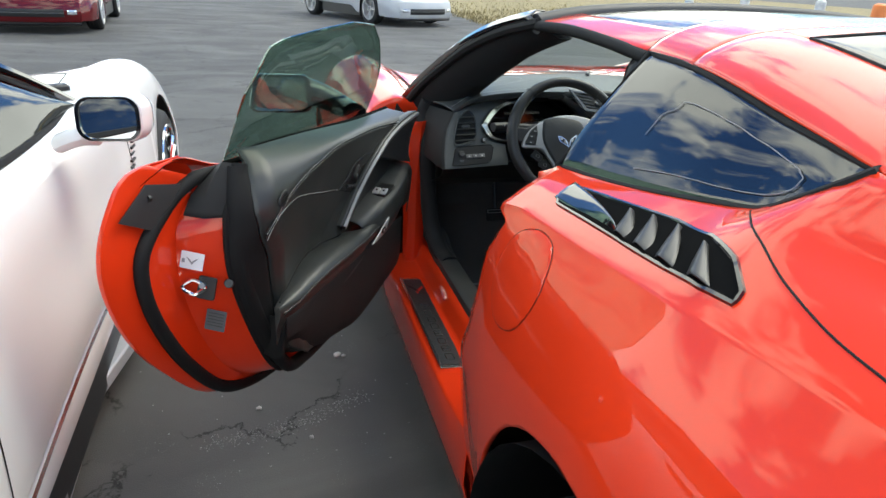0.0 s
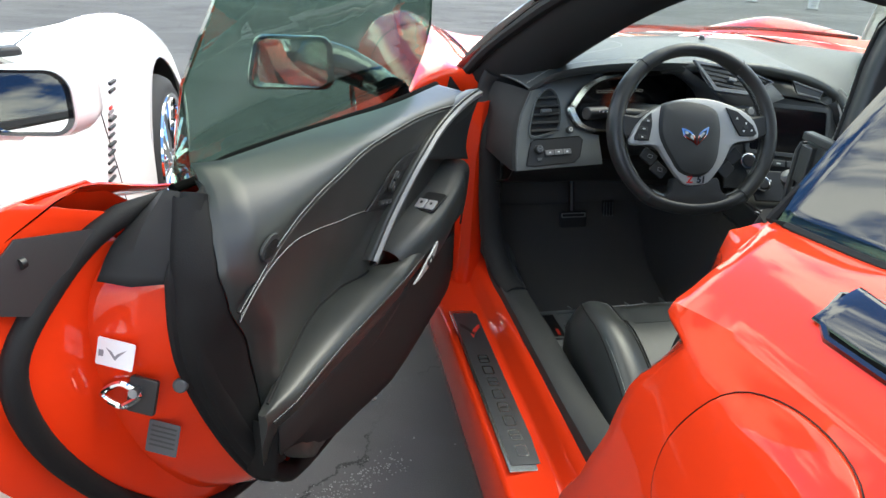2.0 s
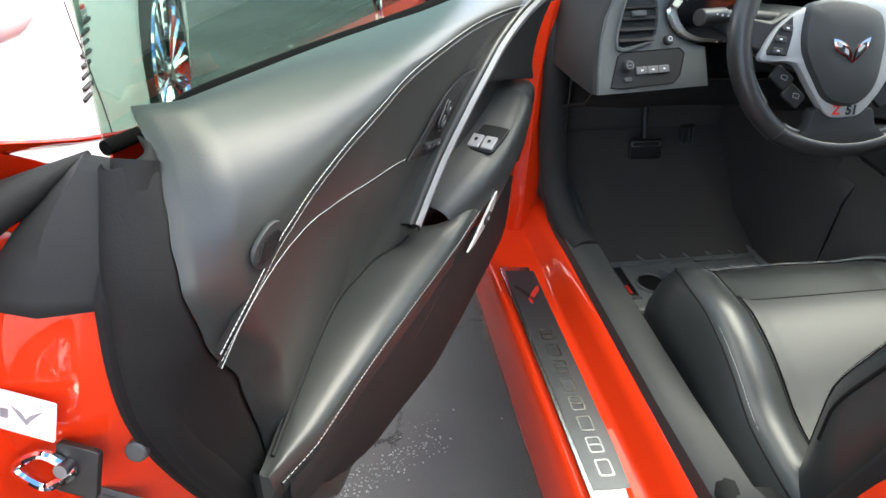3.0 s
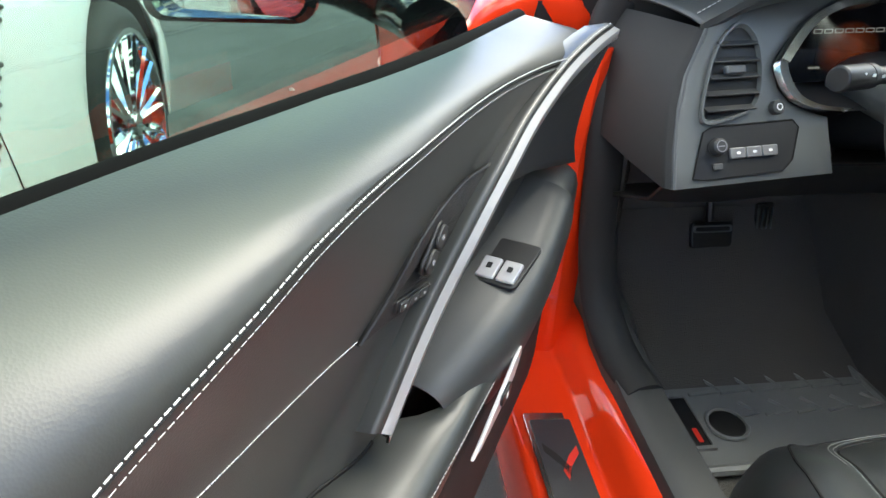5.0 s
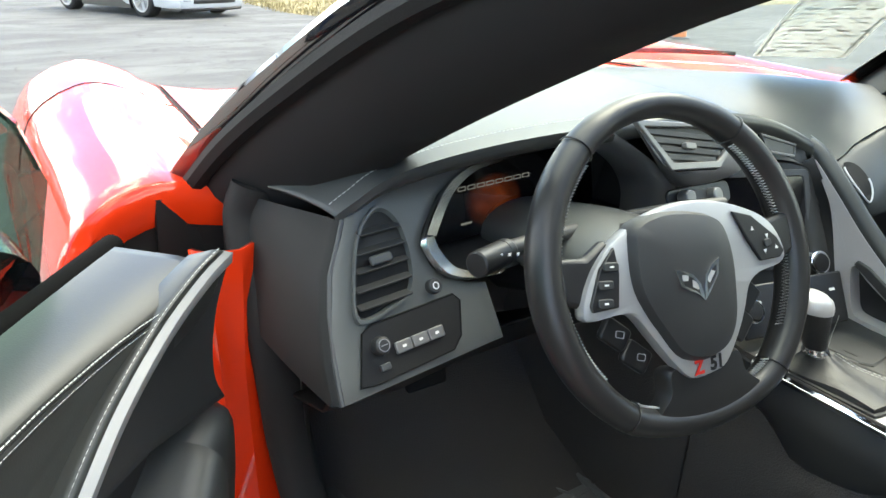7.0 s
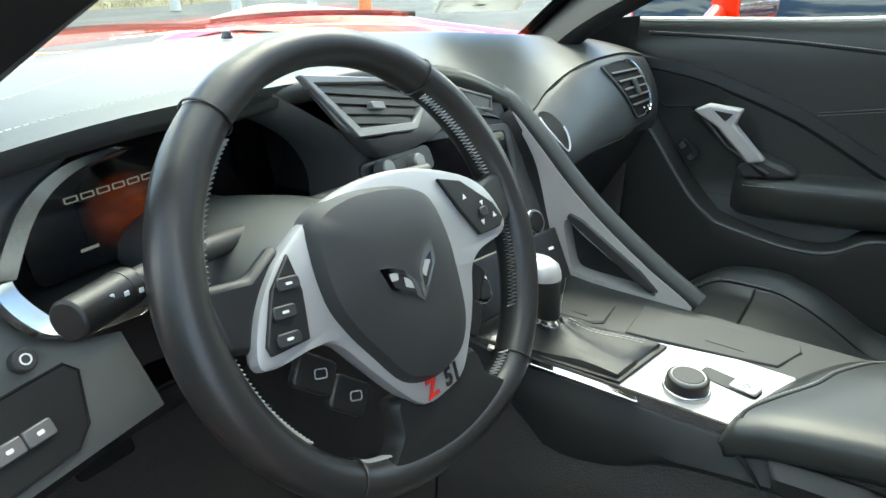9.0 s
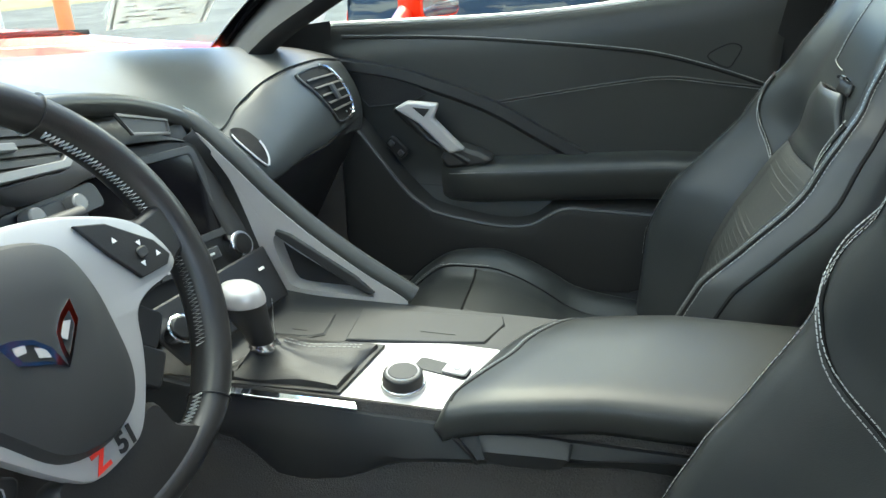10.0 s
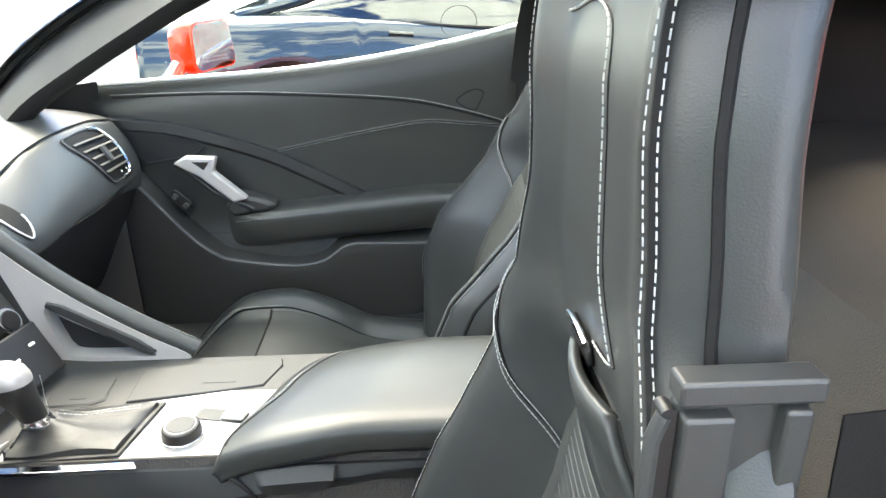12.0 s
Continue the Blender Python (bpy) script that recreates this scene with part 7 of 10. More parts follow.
for x, z in ((-0.145, 0.862), (-0.090, 0.857)):
    part("toggle_knob", disc(0.0105, 0.016, axes((x, 0.542, z), (1, 0.05, 0), (0, 0.4, 0.9)), 20, 0.0095), SATIN, dash, bevel=0.002)
part("toggle_key", slab(round_rect(0.030, 0.014, 0.003), 0.007, axes((-0.117, 0.550, 0.858), (1, 0.05, -0.05), (0.02, 0.45, 0.9), (0.05, -0.9, 0.45))), SOFT, dash, bevel=0.001)

# dark surround between the screen and the silver arc, and the cover above it
edge_a = [SC @ Vector((x, y, -0.006 * scs)) for x, y in ((0.098, 0.085), (0.128, 0.020), (0.118, -0.060), (0.116, -0.135))]
edge_b = [Vector((0.152, y, z)) for y, z in ((0.560, 0.878), (0.515, 0.812), (0.492, 0.750), (0.468, 0.672))]
part("stack_surround", surf([spl(edge_a, 14), [a.lerp(b, 0.5) + Vector((0, -0.010, 0.004)) for a, b in zip(spl(edge_a, 14), spl(edge_b, 14))], spl(edge_b, 14)]), SOFT, dash, "dark surround of the screen", thick=0.003)
edge_a = [Vector(p) for p in ((-0.16, 0.598, 0.936), (-0.05, 0.608, 0.926), (0.05, 0.616, 0.910), (0.13, 0.620, 0.890), (0.17, 0.596, 0.852))]
edge_b = [SC @ Vector((x, y, -0.004 * scs)) for x, y in ((-0.15, 0.098), (-0.08, 0.098), (0.0, 0.094), (0.070, 0.088), (0.100, 0.080))]
part("stack_cover", surf([spl(edge_a, 14), spl(edge_b, 14)]), FASCIA, dash, "grey cover over the screen", thick=0.003)

# silver arc panel between console and dash
ST = [(0.552, 0.872), (0.507, 0.832), (0.456, 0.782), (0.40, 0.736), (0.33, 0.688), (0.268, 0.650), (0.30, 0.642), (0.36, 0.641), (0.44, 0.646), (0.462, 0.668), (0.476, 0.70), (0.490, 0.75), (0.512, 0.812)]
HO = [(0.452, 0.732), (0.430, 0.716), (0.385, 0.690), (0.345, 0.668), (0.318, 0.656), (0.322, 0.652), (0.36, 0.653), (0.425, 0.655), (0.440, 0.664), (0.446, 0.68), (0.452, 0.70), (0.456, 0.715), (0.457, 0.726)]
arc_m = Matrix(((0, 0, 1, 0.150), (1, 0, 0, 0), (0, 1, 0, 0), (0, 0, 0, 1)))
arcp = new("console_arc")
arcp.parent = car
arcp["label"] = "satin silver grab arc beside the console"
sto = [(p.x, p.y) for p in spl([(a, b, 0) for a, b in ST], 65, True)]
hoo = [(p.x, p.y) for p in spl([(a, b, 0) for a, b in HO], 65, True)]
part("arc_panel", frame_slab(sto, hoo, 0.030, arc_m), ALU, arcp, "satin silver panel", bevel=0.003)
part("arc_hole_back", slab([(a, b) for a, b in hoo], 0.002, arc_m @ Matrix.Translation((0, 0, 0.026))), HARD, arcp)
part("arc_hole_pad", slab([(0.455, 0.735), (0.345, 0.666), (0.322, 0.655), (0.312, 0.660), (0.34, 0.684), (0.43, 0.738), (0.45, 0.744)], 0.012, arc_m @ Matrix.Translation((0, 0, -0.003))), SOFT, arcp, bevel=0.003)
topl_ = spl([(0.160, 0.575, 0.890), (0.165, 0.552, 0.876), (0.165, 0.507, 0.836), (0.165, 0.456, 0.786), (0.165, 0.40, 0.740), (0.165, 0.33, 0.692), (0.165, 0.262, 0.652)], 30)
part("arc_edge", tube(topl_, 0.014, 10), LEATHER, arcp, "black leather edge")
part("arc_stitching", stitches([p + Vector((0.010, 0, 0.0105)) for p in topl_], (0.6, -0.3, 0.8), 0.006, 0.004, 0.0006), THREAD, arcp)
inarc = [[(0.145, 0.575, 0.885), (0.147, 0.53, 0.80), (0.147, 0.50, 0.74), (0.147, 0.485, 0.69)], [(0.115, 0.585, 0.875), (0.125, 0.545, 0.80), (0.125, 0.515, 0.74), (0.13, 0.495, 0.69)]]
part("arc_inner_trim", surf([spl(r, 14) for r in inarc]), SOFT, arcp, thick=0.02)
hood = spl([(-0.30, 0.600, 0.945), (-0.20, 0.584, 0.952), (-0.08, 0.578, 0.950), (0.03, 0.585, 0.932), (0.10, 0.585, 0.912), (0.15, 0.572, 0.888), (0.166, 0.555, 0.874)], 24)
part("arc_hood", tube(hood, 0.013, 10), LEATHER, arcp)

# passenger's side of the dash
PAD_T = [(0.19, 0.558, 0.835), (0.235, 0.565, 0.852), (0.305, 0.572, 0.874), (0.40, 0.575, 0.893), (0.50, 0.572, 0.901), (0.60, 0.560, 0.902), (0.662, 0.543, 0.893)]
PAD_B = [(0.19, 0.515, 0.772), (0.27, 0.500, 0.778), (0.37, 0.500, 0.782), (0.48, 0.497, 0.783), (0.60, 0.500, 0.770), (0.662, 0.506, 0.760)]


def pad_pt(x, f, out=0.0):
    """On the passenger's fascia: x across, f from its top seam (0) to its lower edge (1)."""
    t_, b_ = [Vector((x, curve_at([(p[0], p[1]) for p in L], x), curve_at([(p[0], p[2]) for p in L], x))) for L in (PAD_T, PAD_B)]
    return t_.lerp(b_, f) + Vector((0, -0.020 * math.sin(math.pi * f) ** 0.8, 0)) + Vector((0, -0.86, 0.5)) * out


def pad_xz(x, z, out=0.0):
    t_, b_ = curve_at([(p[0], p[2]) for p in PAD_T], x), curve_at([(p[0], p[2]) for p in PAD_B], x)
    return pad_pt(x, min(1.0, max(0.0, (t_ - z) / (t_ - b_))), out)


xs_ = [0.19 + 0.472 * k / 36 for k in range(37)]
prow = [[pad_pt(x, 0.0, -0.010) for x in xs_], [pad_pt(x, 0.0, -0.002) for x in xs_]] + [[pad_pt(x, f) for x in xs_] for f in (0.02, 0.06, 0.12, 0.2, 0.3, 0.4, 0.5, 0.6, 0.7, 0.8, 0.9, 0.97, 1.0)]
prow += [[pad_pt(x, 1.0) + Vector((0, 0.012, -0.008)) for x in xs_], [pad_pt(x, 1.0) + Vector((0, 0.06, -0.010)) for x in xs_]]
part("passenger_pad", surf(prow), DASHTOP, dash, "smooth leather passenger fascia", thick=0.004)
part("pad_seam", tube([pad_pt(x, 0.004, -0.0005) for x in xs_], 0.0018, 5), RUBBER, dash)
part("pad_stitching", stitches([pad_pt(x, 0.955, 0.0004) for x in xs_], (0, -0.8, 0.3), 0.0058, 0.0038, 0.0005), THREAD, dash)
part("fascia_end", surf([[pad_pt(0.664, f) for f in (0, 0.2, 0.4, 0.6, 0.8, 1.0)], [pad_pt(0.664, f) + Vector((0.006, 0.05, 0)) for f in (0, 0.2, 0.4, 0.6, 0.8, 1.0)]]), HARD, dash, thick=0.003)
pvd = new("passenger_air_vent")
pvd.parent = dash
pv_e = spl([(0.484, 0.887, 0), (0.515, 0.892, 0), (0.560, 0.8935, 0), (0.592, 0.888, 0), (0.606, 0.860, 0), (0.608, 0.830, 0), (0.600, 0.806, 0), (0.572, 0.800, 0), (0.528, 0.802, 0), (0.512, 0.820, 0), (0.498, 0.850, 0)], 48, True)
pvc = Vector((0.552, 0.848, 0))
# sheet over the solid pad; its black is painted shade of the vent's depth
part("vent_back", surf([[pad_xz(*(pvc.lerp(q, f)).xy, 0.0055) for q in pv_e] for f in (1.0, 0.6, 0.2)], True, True), RUBBER, pvd, "black sheet, painted shade behind the slats")
part("vent_frame", tube([pad_xz(q.x, q.y, 0.006) for q in pv_e[10:32]], 0.0042, 8), BRIGHT, pvd, "bright vent surround")
part("vent_rim", tube([pad_xz(q.x, q.y, 0.005) for q in pv_e[31:] + pv_e[:11]], 0.0022, 6), GREYPLA, pvd)
for i in range(5):
    a_, b_ = Vector((0.492 + 0.005 * i, 0.878 - 0.0135 * i)), Vector((0.596 + 0.002 * i, 0.876 - 0.0135 * i))
    part("vent_slat", tube([pad_xz(*a_.lerp(b_, k / 6), 0.0080) for k in range(7)], 0.0032, 6, flat=0.4, up=(0, -0.3, 1)), SOFT, pvd)
part("vent_tab", slab(round_rect(0.014, 0.030, 0.003), 0.006, axes(pad_xz(0.552, 0.850, 0.007), (1, 0, 0), (0, 0.5, 0.86), (0, -0.86, 0.5))), GREYPLA, pvd, bevel=0.001)
for x in (0.566, 0.588):
    part("vent_dot", disc(0.0022, 0.001, axes(pad_xz(x, 0.812, 0.007), (1, 0, 0), (0, 0.5, 0.86), (0, -0.86, 0.5)), 10), WHITEPRINT, pvd)
sl_e = spl([(0.231, 0.838, 0), (0.244, 0.851, 0), (0.262, 0.848, 0), (0.262, 0.825, 0), (0.246, 0.800, 0), (0.232, 0.815, 0)], 26, True)
slc = Vector((0.246, 0.828, 0))
# black sheet on the uncut pad paints the shade inside the slot
part("pad_slot_shade", surf([[pad_xz(*(slc.lerp(q, f)).xy, 0.0052) for q in sl_e] for f in (1.0, 0.5, 0.1)], True, True), RUBBER, dash, "black sheet by the console arc, painted shade of a slot")
part("pad_slot_rim", tube([pad_xz(q.x, q.y, 0.0055) for q in sl_e[12:] + sl_e[:3]], 0.0016, 6), ALU, dash)
part("glovebox", surf([[(0.165, 0.54, 0.78), (0.30, 0.50, 0.782), (0.45, 0.490, 0.782), (0.65, 0.50, 0.79)], [(0.165, 0.54, 0.70), (0.30, 0.53, 0.70), (0.45, 0.53, 0.70), (0.66, 0.54, 0.70)], [(0.165, 0.62, 0.55), (0.30, 0.62, 0.55), (0.45, 0.62, 0.55), (0.665, 0.62, 0.55)], [(0.165, 0.8, 0.45), (0.30, 0.8, 0.45), (0.45, 0.8, 0.45), (0.67, 0.8, 0.45)]]), HARD, dash, "dark glovebox front", thick=0.005)
part("tunnel", surf([[(x, y, z) for y in (0.50, 0.75, 1.0)] for x, z in ((-0.101, 0.16), (-0.100, 0.50), (-0.06, 0.60), (0.12, 0.60), (0.168, 0.50), (0.173, 0.16))]), CARPET, car, "carpeted tunnel", thick=0.006)
part("bulkhead", surf([[(x, 0.98, z) for x in (-0.66, 0, 0.67)] for z in (0.2, 0.6, 0.9)]), CARPET, car, thick=0.01)

# ---- steering wheel ----
SWC, SW_X = Vector((-0.306, 0.412, 0.852)), Vector((math.cos(-0.066), math.sin(-0.066), 0))
SW_UP = Vector((0, math.sin(0.424), math.cos(0.424)))
SW_N = SW_X.cross(SW_UP).normalized()
SWM = axes(SWC, SW_X, SW_UP, SW_N)
sw = new("steering_wheel")
sw.parent = car
sw["label"] = "black leather steering wheel with silver spokes"
RIM = 0.171


def rim_at(a):
    flat = 0.010 * max(0.0, -math.sin(a) - 0.82) / 0.18
    return RIM - flat


rows = []
for i in range(97):
    a = 2 * math.pi * i / 96
    fat = 0.0165 + 0.0022 * (abs(math.cos(a)) ** 3) - 0.001 * (math.sin(a) > 0.9)
    c = Vector((rim_at(a) * math.cos(a), rim_at(a) * math.sin(a), 0))
    r_ = Vector((math.cos(a), math.sin(a), 0))
    rows.append([SWM @ (c + r_ * (fat * 0.92 * math.cos(b)) + Vector((0, 0, fat * 1.08 * math.sin(b)))) for b in (2 * math.pi * k / 14 for k in range(14))])
bm = surf(rows, True)
bmesh.ops.remove_doubles(bm, verts=bm.verts, dist=1e-5)
part("rim", bm, leather("wheel_leather", (0.019, 0.0185, 0.018), 0.36, 800, 0.05), sw, "worn black leather rim")
for a in (128, 52, 232, 308):
    t_ = radians(a)
    c = SWM @ Vector((rim_at(t_) * math.cos(t_), rim_at(t_) * math.sin(t_), 0))
    r_ = SWM.to_3x3() @ Vector((math.cos(t_), math.sin(t_), 0))
    part("rim_seam", tube(ring(c, r_, SW_N, 0.0172, 0.0192, 20), 0.0009, 5, True), HARD, sw)
for a0, a1 in ((-36, 50), (130, 216), (232, 250), (290, 308)):
    zig, n_ = [], int(abs(a1 - a0) * 0.75)
    for k in range(n_ * 2):
        t_ = radians(a0 + (a1 - a0) * k / (n_ * 2))
        side_ = 1 if k % 2 else -1
        rr = rim_at(t_) - 0.0163
        zig.append(SWM @ Vector((rr * math.cos(t_), rr * math.sin(t_), 0.004 + 0.0045 * side_)))
    part("rim_stitching", tube(zig, 0.0010, 4), THREAD, sw, "pale cross stitching")
pado = [(-0.086, -0.005), (-0.084, 0.030), (-0.076, 0.053), (-0.044, 0.061), (-0.005, 0.058), (0.029, 0.049), (0.043, 0.034), (0.048, 0.003), (0.045, -0.030), (0.038, -0.064), (0.024, -0.086), (0.005, -0.096), (-0.020, -0.097), (-0.046, -0.086), (-0.064, -0.058), (-0.078, -0.032)]
po_ = [(p.x, p.y) for p in spl([(a, b, 0) for a, b in pado], 64, True)]


def wrow(s_, o, pts, c=(0, -0.012)):
    return [SWM @ Vector((c[0] + (x - c[0]) * s_, c[1] + (y - c[1]) * s_, o)) for x, y in pts]


part("airbag_cover", surf([wrow(1.0, 0.010, po_), wrow(0.985, 0.022, po_), wrow(0.93, 0.030, po_), wrow(0.75, 0.035, po_), wrow(0.4, 0.037, po_), wrow(0.05, 0.037, po_)], True, True), SOFT, sw, "grained black centre pad")
silo = [(-0.149, -0.022), (-0.137, 0.004), (-0.118, 0.026), (-0.097, 0.041), (-0.060, 0.058), (-0.02, 0.066), (0.02, 0.066), (0.060, 0.058), (0.105, 0.040), (0.128, 0.020), (0.138, -0.008), (0.128, -0.020), (0.095, -0.024), (0.075, -0.034), (0.062, -0.058), (0.046, -0.082), (0.022, -0.108), (0.0, -0.114), (-0.030, -0.113), (-0.050, -0.092), (-0.070, -0.062), (-0.088, -0.036), (-0.110, -0.030), (-0.140, -0.030)]
si = [(p.x, p.y) for p in spl([(a, b, 0) for a, b in silo], 96, True)]
part("spoke_frame", surf([wrow(0.97, 0.002, si), wrow(1.0, 0.012, si), wrow(0.985, 0.019, si), wrow(0.95, 0.021, si), wrow(0.55, 0.0205, si), wrow(0.3, 0.02, si)], True, True), SPOKESILVER, sw, "satin silver spoke frame")
lbt = [(-0.101, 0.036), (-0.122, 0.018), (-0.140, -0.014), (-0.139, -0.021), (-0.108, -0.022), (-0.100, 0.010)]
rbt = [(0.062, 0.047), (0.088, 0.039), (0.122, 0.010), (0.130, -0.007), (0.122, -0.013), (0.092, -0.012), (0.076, 0.016)]
for pts in (lbt, rbt):
    part("button_panel", slab(pts, 0.004, SWM @ Matrix.Translation((0, 0, 0.0205))), HARD, sw, "black spoke buttons", bevel=0.0012)
cxl, cyl = -0.122, -0.002
for dx, dy in ((0.010, 0.020), (0.0, 0.004), (-0.004, -0.013)):
    part("spoke_key", slab(round_rect(0.018, 0.009, 0.003), 0.0026, SWM @ Matrix.Translation((cxl + dx + 0.002, cyl + dy, 0.0243)) @ Matrix.Rotation(radians(-8), 4, "Z")), SOFT, sw, bevel=0.001)
    part("spoke_key_mark", slab(round_rect(0.005, 0.0018, 0.0006), 0.0004, SWM @ Matrix.Translation((cxl + dx + 0.002, cyl + dy, 0.0269)) @ Matrix.Rotation(radians(-8), 4, "Z")), WHITEPRINT, sw)
for x, y, a in ((0.086, 0.024, 0), (0.106, 0.014, 180), (0.100, -0.002, 180), (0.118, -0.001, 0)):
    part("spoke_key_mark", slab([(0.003 * math.cos(radians(a + 90 + k * 120)), 0.003 * math.sin(radians(a + 90 + k * 120))) for k in range(3)], 0.0004, SWM @ Matrix.Translation((x, y, 0.0246))), WHITEPRINT, sw)
part("spoke_key", slab(round_rect(0.010, 0.009, 0.003), 0.0026, SWM @ Matrix.Translation((0.104, 0.006, 0.0243))), SOFT, sw, bevel=0.001)
# lower spoke and paddle keys
lsp = [(-0.050, -0.098), (-0.060, -0.125), (-0.080, -0.150), (0.0, -0.170), (0.075, -0.150), (0.056, -0.125), (0.046, -0.098), (0.0, -0.108)]
lo_ = [(p.x, p.y) for p in spl([(a, b, 0) for a, b in lsp], 48, True)]
part("lower_spoke", surf([wrow(1.0, -0.006, lo_, (0, -0.13)), wrow(1.0, 0.008, lo_, (0, -0.13)), wrow(0.93, 0.014, lo_, (0, -0.13)), wrow(0.4, 0.016, lo_, (0, -0.13))], True, True), HARD, sw)
for k, (x, y, r_) in enumerate(((-0.098, -0.052, -32), (-0.077, -0.080, -32), (0.092, -0.052, 32), (0.074, -0.080, 32))):
    part("audio_key", slab(round_rect(0.034, 0.026, 0.005), 0.008, SWM @ Matrix.Translation((x, y, -0.0085)) @ Matrix.Rotation(radians(r_ * 1.3), 4, "Z")), HARD, sw, bevel=0.002)
    if k < 2:
        part("key_mark", frame_slab(round_rect(0.011, 0.0075, 0.002), round_rect(0.009, 0.0056, 0.0014), 0.0005, SWM @ Matrix.Translation((x, y, 0.0045)) @ Matrix.Rotation(radians(r_ * 0.6), 4, "Z")), GREYPRINT, sw)
for s_ in (-1, 1):
    arm = [(0.085 * s_, -0.030), (0.125 * s_, -0.024), (0.160 * s_, -0.010), (0.163 * s_, 0.035), (0.128 * s_, 0.030), (0.10 * s_, 0.045)]
    part("rim_arm", slab(arm if s_ > 0 else arm[::-1], 0.014, SWM @ Matrix.Translation((0, 0, 0.0))), HARD, sw, bevel=0.005)
# crossed-flag emblem as plain wings, and the badge below
WING_L = [(-0.044, 0.002), (-0.034, 0.000), (-0.022, -0.006), (-0.014, -0.017), (-0.012, -0.034), (-0.020, -0.026), (-0.030, -0.021), (-0.040, -0.015)]
WING_R = [(-0.012, -0.034), (-0.010, -0.022), (-0.006, -0.010), (0.004, -0.001), (0.016, 0.005), (0.013, -0.010), (0.005, -0.018), (-0.004, -0.027)]


def shrunk(pts, f):
    cx_, cy_ = sum(p[0] for p in pts) / len(pts), sum(p[1] for p in pts) / len(pts)
    return [(cx_ + (x - cx_) * f, cy_ + (y - cy_) * f) for x, y in pts]


for wing in (WING_L, WING_R):
    part("emblem_outline", frame_slab(wing, shrunk(wing, 0.66), 0.0018, SWM @ Matrix.Translation((0, 0, 0.0366))), CHROME, sw, "chromed outline of a winged emblem")
    part("emblem_fill", slab(shrunk(wing, 0.68), 0.0010, SWM @ Matrix.Translation((0, 0, 0.0366))), HARD, sw)
part("emblem_fill", slab([(-0.036, -0.004), (-0.028, -0.005), (-0.030, -0.011), (-0.037, -0.010)], 0.0006, SWM @ Matrix.Translation((0, 0, 0.0376))), ALU, sw)
part("emblem_fill", slab([(-0.024, -0.011), (-0.018, -0.015), (-0.018, -0.022), (-0.025, -0.018)], 0.0006, SWM @ Matrix.Translation((0, 0, 0.0376))), ALU, sw)
part("emblem_fill", slab([(-0.005, -0.014), (0.003, -0.006), (0.008, -0.008), (-0.002, -0.018)], 0.0006, SWM @ Matrix.Translation((0, 0, 0.0376))), ALU, sw)
for txt, x, mat_ in (("Z", -0.0215, REDPRINT), ("51", 0.0035, HARD)):
    bd_ = words("spoke_badge", txt, 0.0195, SWM @ Matrix.Translation((x, -0.1030, 0.0222)), mat_, sw)
    bd_.data.offset, bd_.data.shear = 0.0007, 0.12

# ---- console ----
con = new("centre_console")
con.parent = car
con["label"] = "black and silver centre console"
CON_LOW = [(-0.30, 0.640), (-0.064, 0.632), (0.04, 0.617), (0.214, 0.592), (0.279, 0.557), (0.347, 0.545), (0.41, 0.592), (0.56, 0.600)]
rows = []
for k in range(35):
    y = 0.56 - 0.86 * k / 34
    lift_, zl = 0.02 * max(0, (y - 0.40) / 0.2), glide(CON_LOW, y)
    sec = [(-0.080, zl - 0.010), (-0.088, zl), (-0.094, max(zl + 0.006, 0.600)), (-0.088, 0.622), (-0.080, 0.636 + lift_), (-0.068, 0.640 + lift_), (0.0, 0.643 + lift_), (0.10, 0.646 + lift_), (0.150, 0.644 + lift_), (0.166, 0.620 + lift_), (0.170, 0.50), (0.172, 0.20)]
    rows.append([(x, y, z) for x, z in sec])
part("console_body", surf(rows), SOFT, con, "soft black console sides", thick=0.004)
part("tunnel_side", surf([[(x, y, z) for y in (0.56, 0.40, 0.2, 0.0, -0.2, -0.32)] for x, z in ((-0.074, 0.650), (-0.078, 0.60), (-0.086, 0.52), (-0.096, 0.38), (-0.104, 0.22))]), CARPET, con, "brown-black carpet on the tunnel", thick=0.006)
tp = [(-0.076, 0.168), (-0.074, 0.30), (-0.086, 0.440), (-0.060, 0.450), (0.006, 0.408), (0.033, 0.405), (0.040, 0.30), (0.062, 0.190), (0.060, 0.128), (0.030, 0.120), (-0.050, 0.160)]
tpl = [(p.x, p.y) for p in dense([(a, b, 0) for a, b in tp], 3)]
part("shifter_plate", slab(tpl, 0.0045, pose(0, 0, 0.643)), ALU, con, "satin silver shifter plate", bevel=0.0015)
bt = [(-0.062, 0.290), (-0.070, 0.418), (-0.050, 0.424), (0.026, 0.398), (0.031, 0.272)]
part("boot_frame", frame_slab([(-0.016 + (x + 0.016) * 1.12, 0.348 + (y - 0.348) * 1.10) for x, y in bt], bt, 0.0040, pose(0, 0, 0.6475)), HARD, con, "black boot frame", bevel=0.001)
part("front_strip", slab([(-0.079, 0.262), (-0.081, 0.420), (-0.092, 0.432), (-0.090, 0.256)], 0.003, pose(0, 0, 0.6478)), CHROME, con, "bright strip beside the boot", bevel=0.001)
sh_c = Vector((-0.018, 0.390, 0.0))
dn = dense([(a, b, 0) for a, b in bt], 6)
rows = []
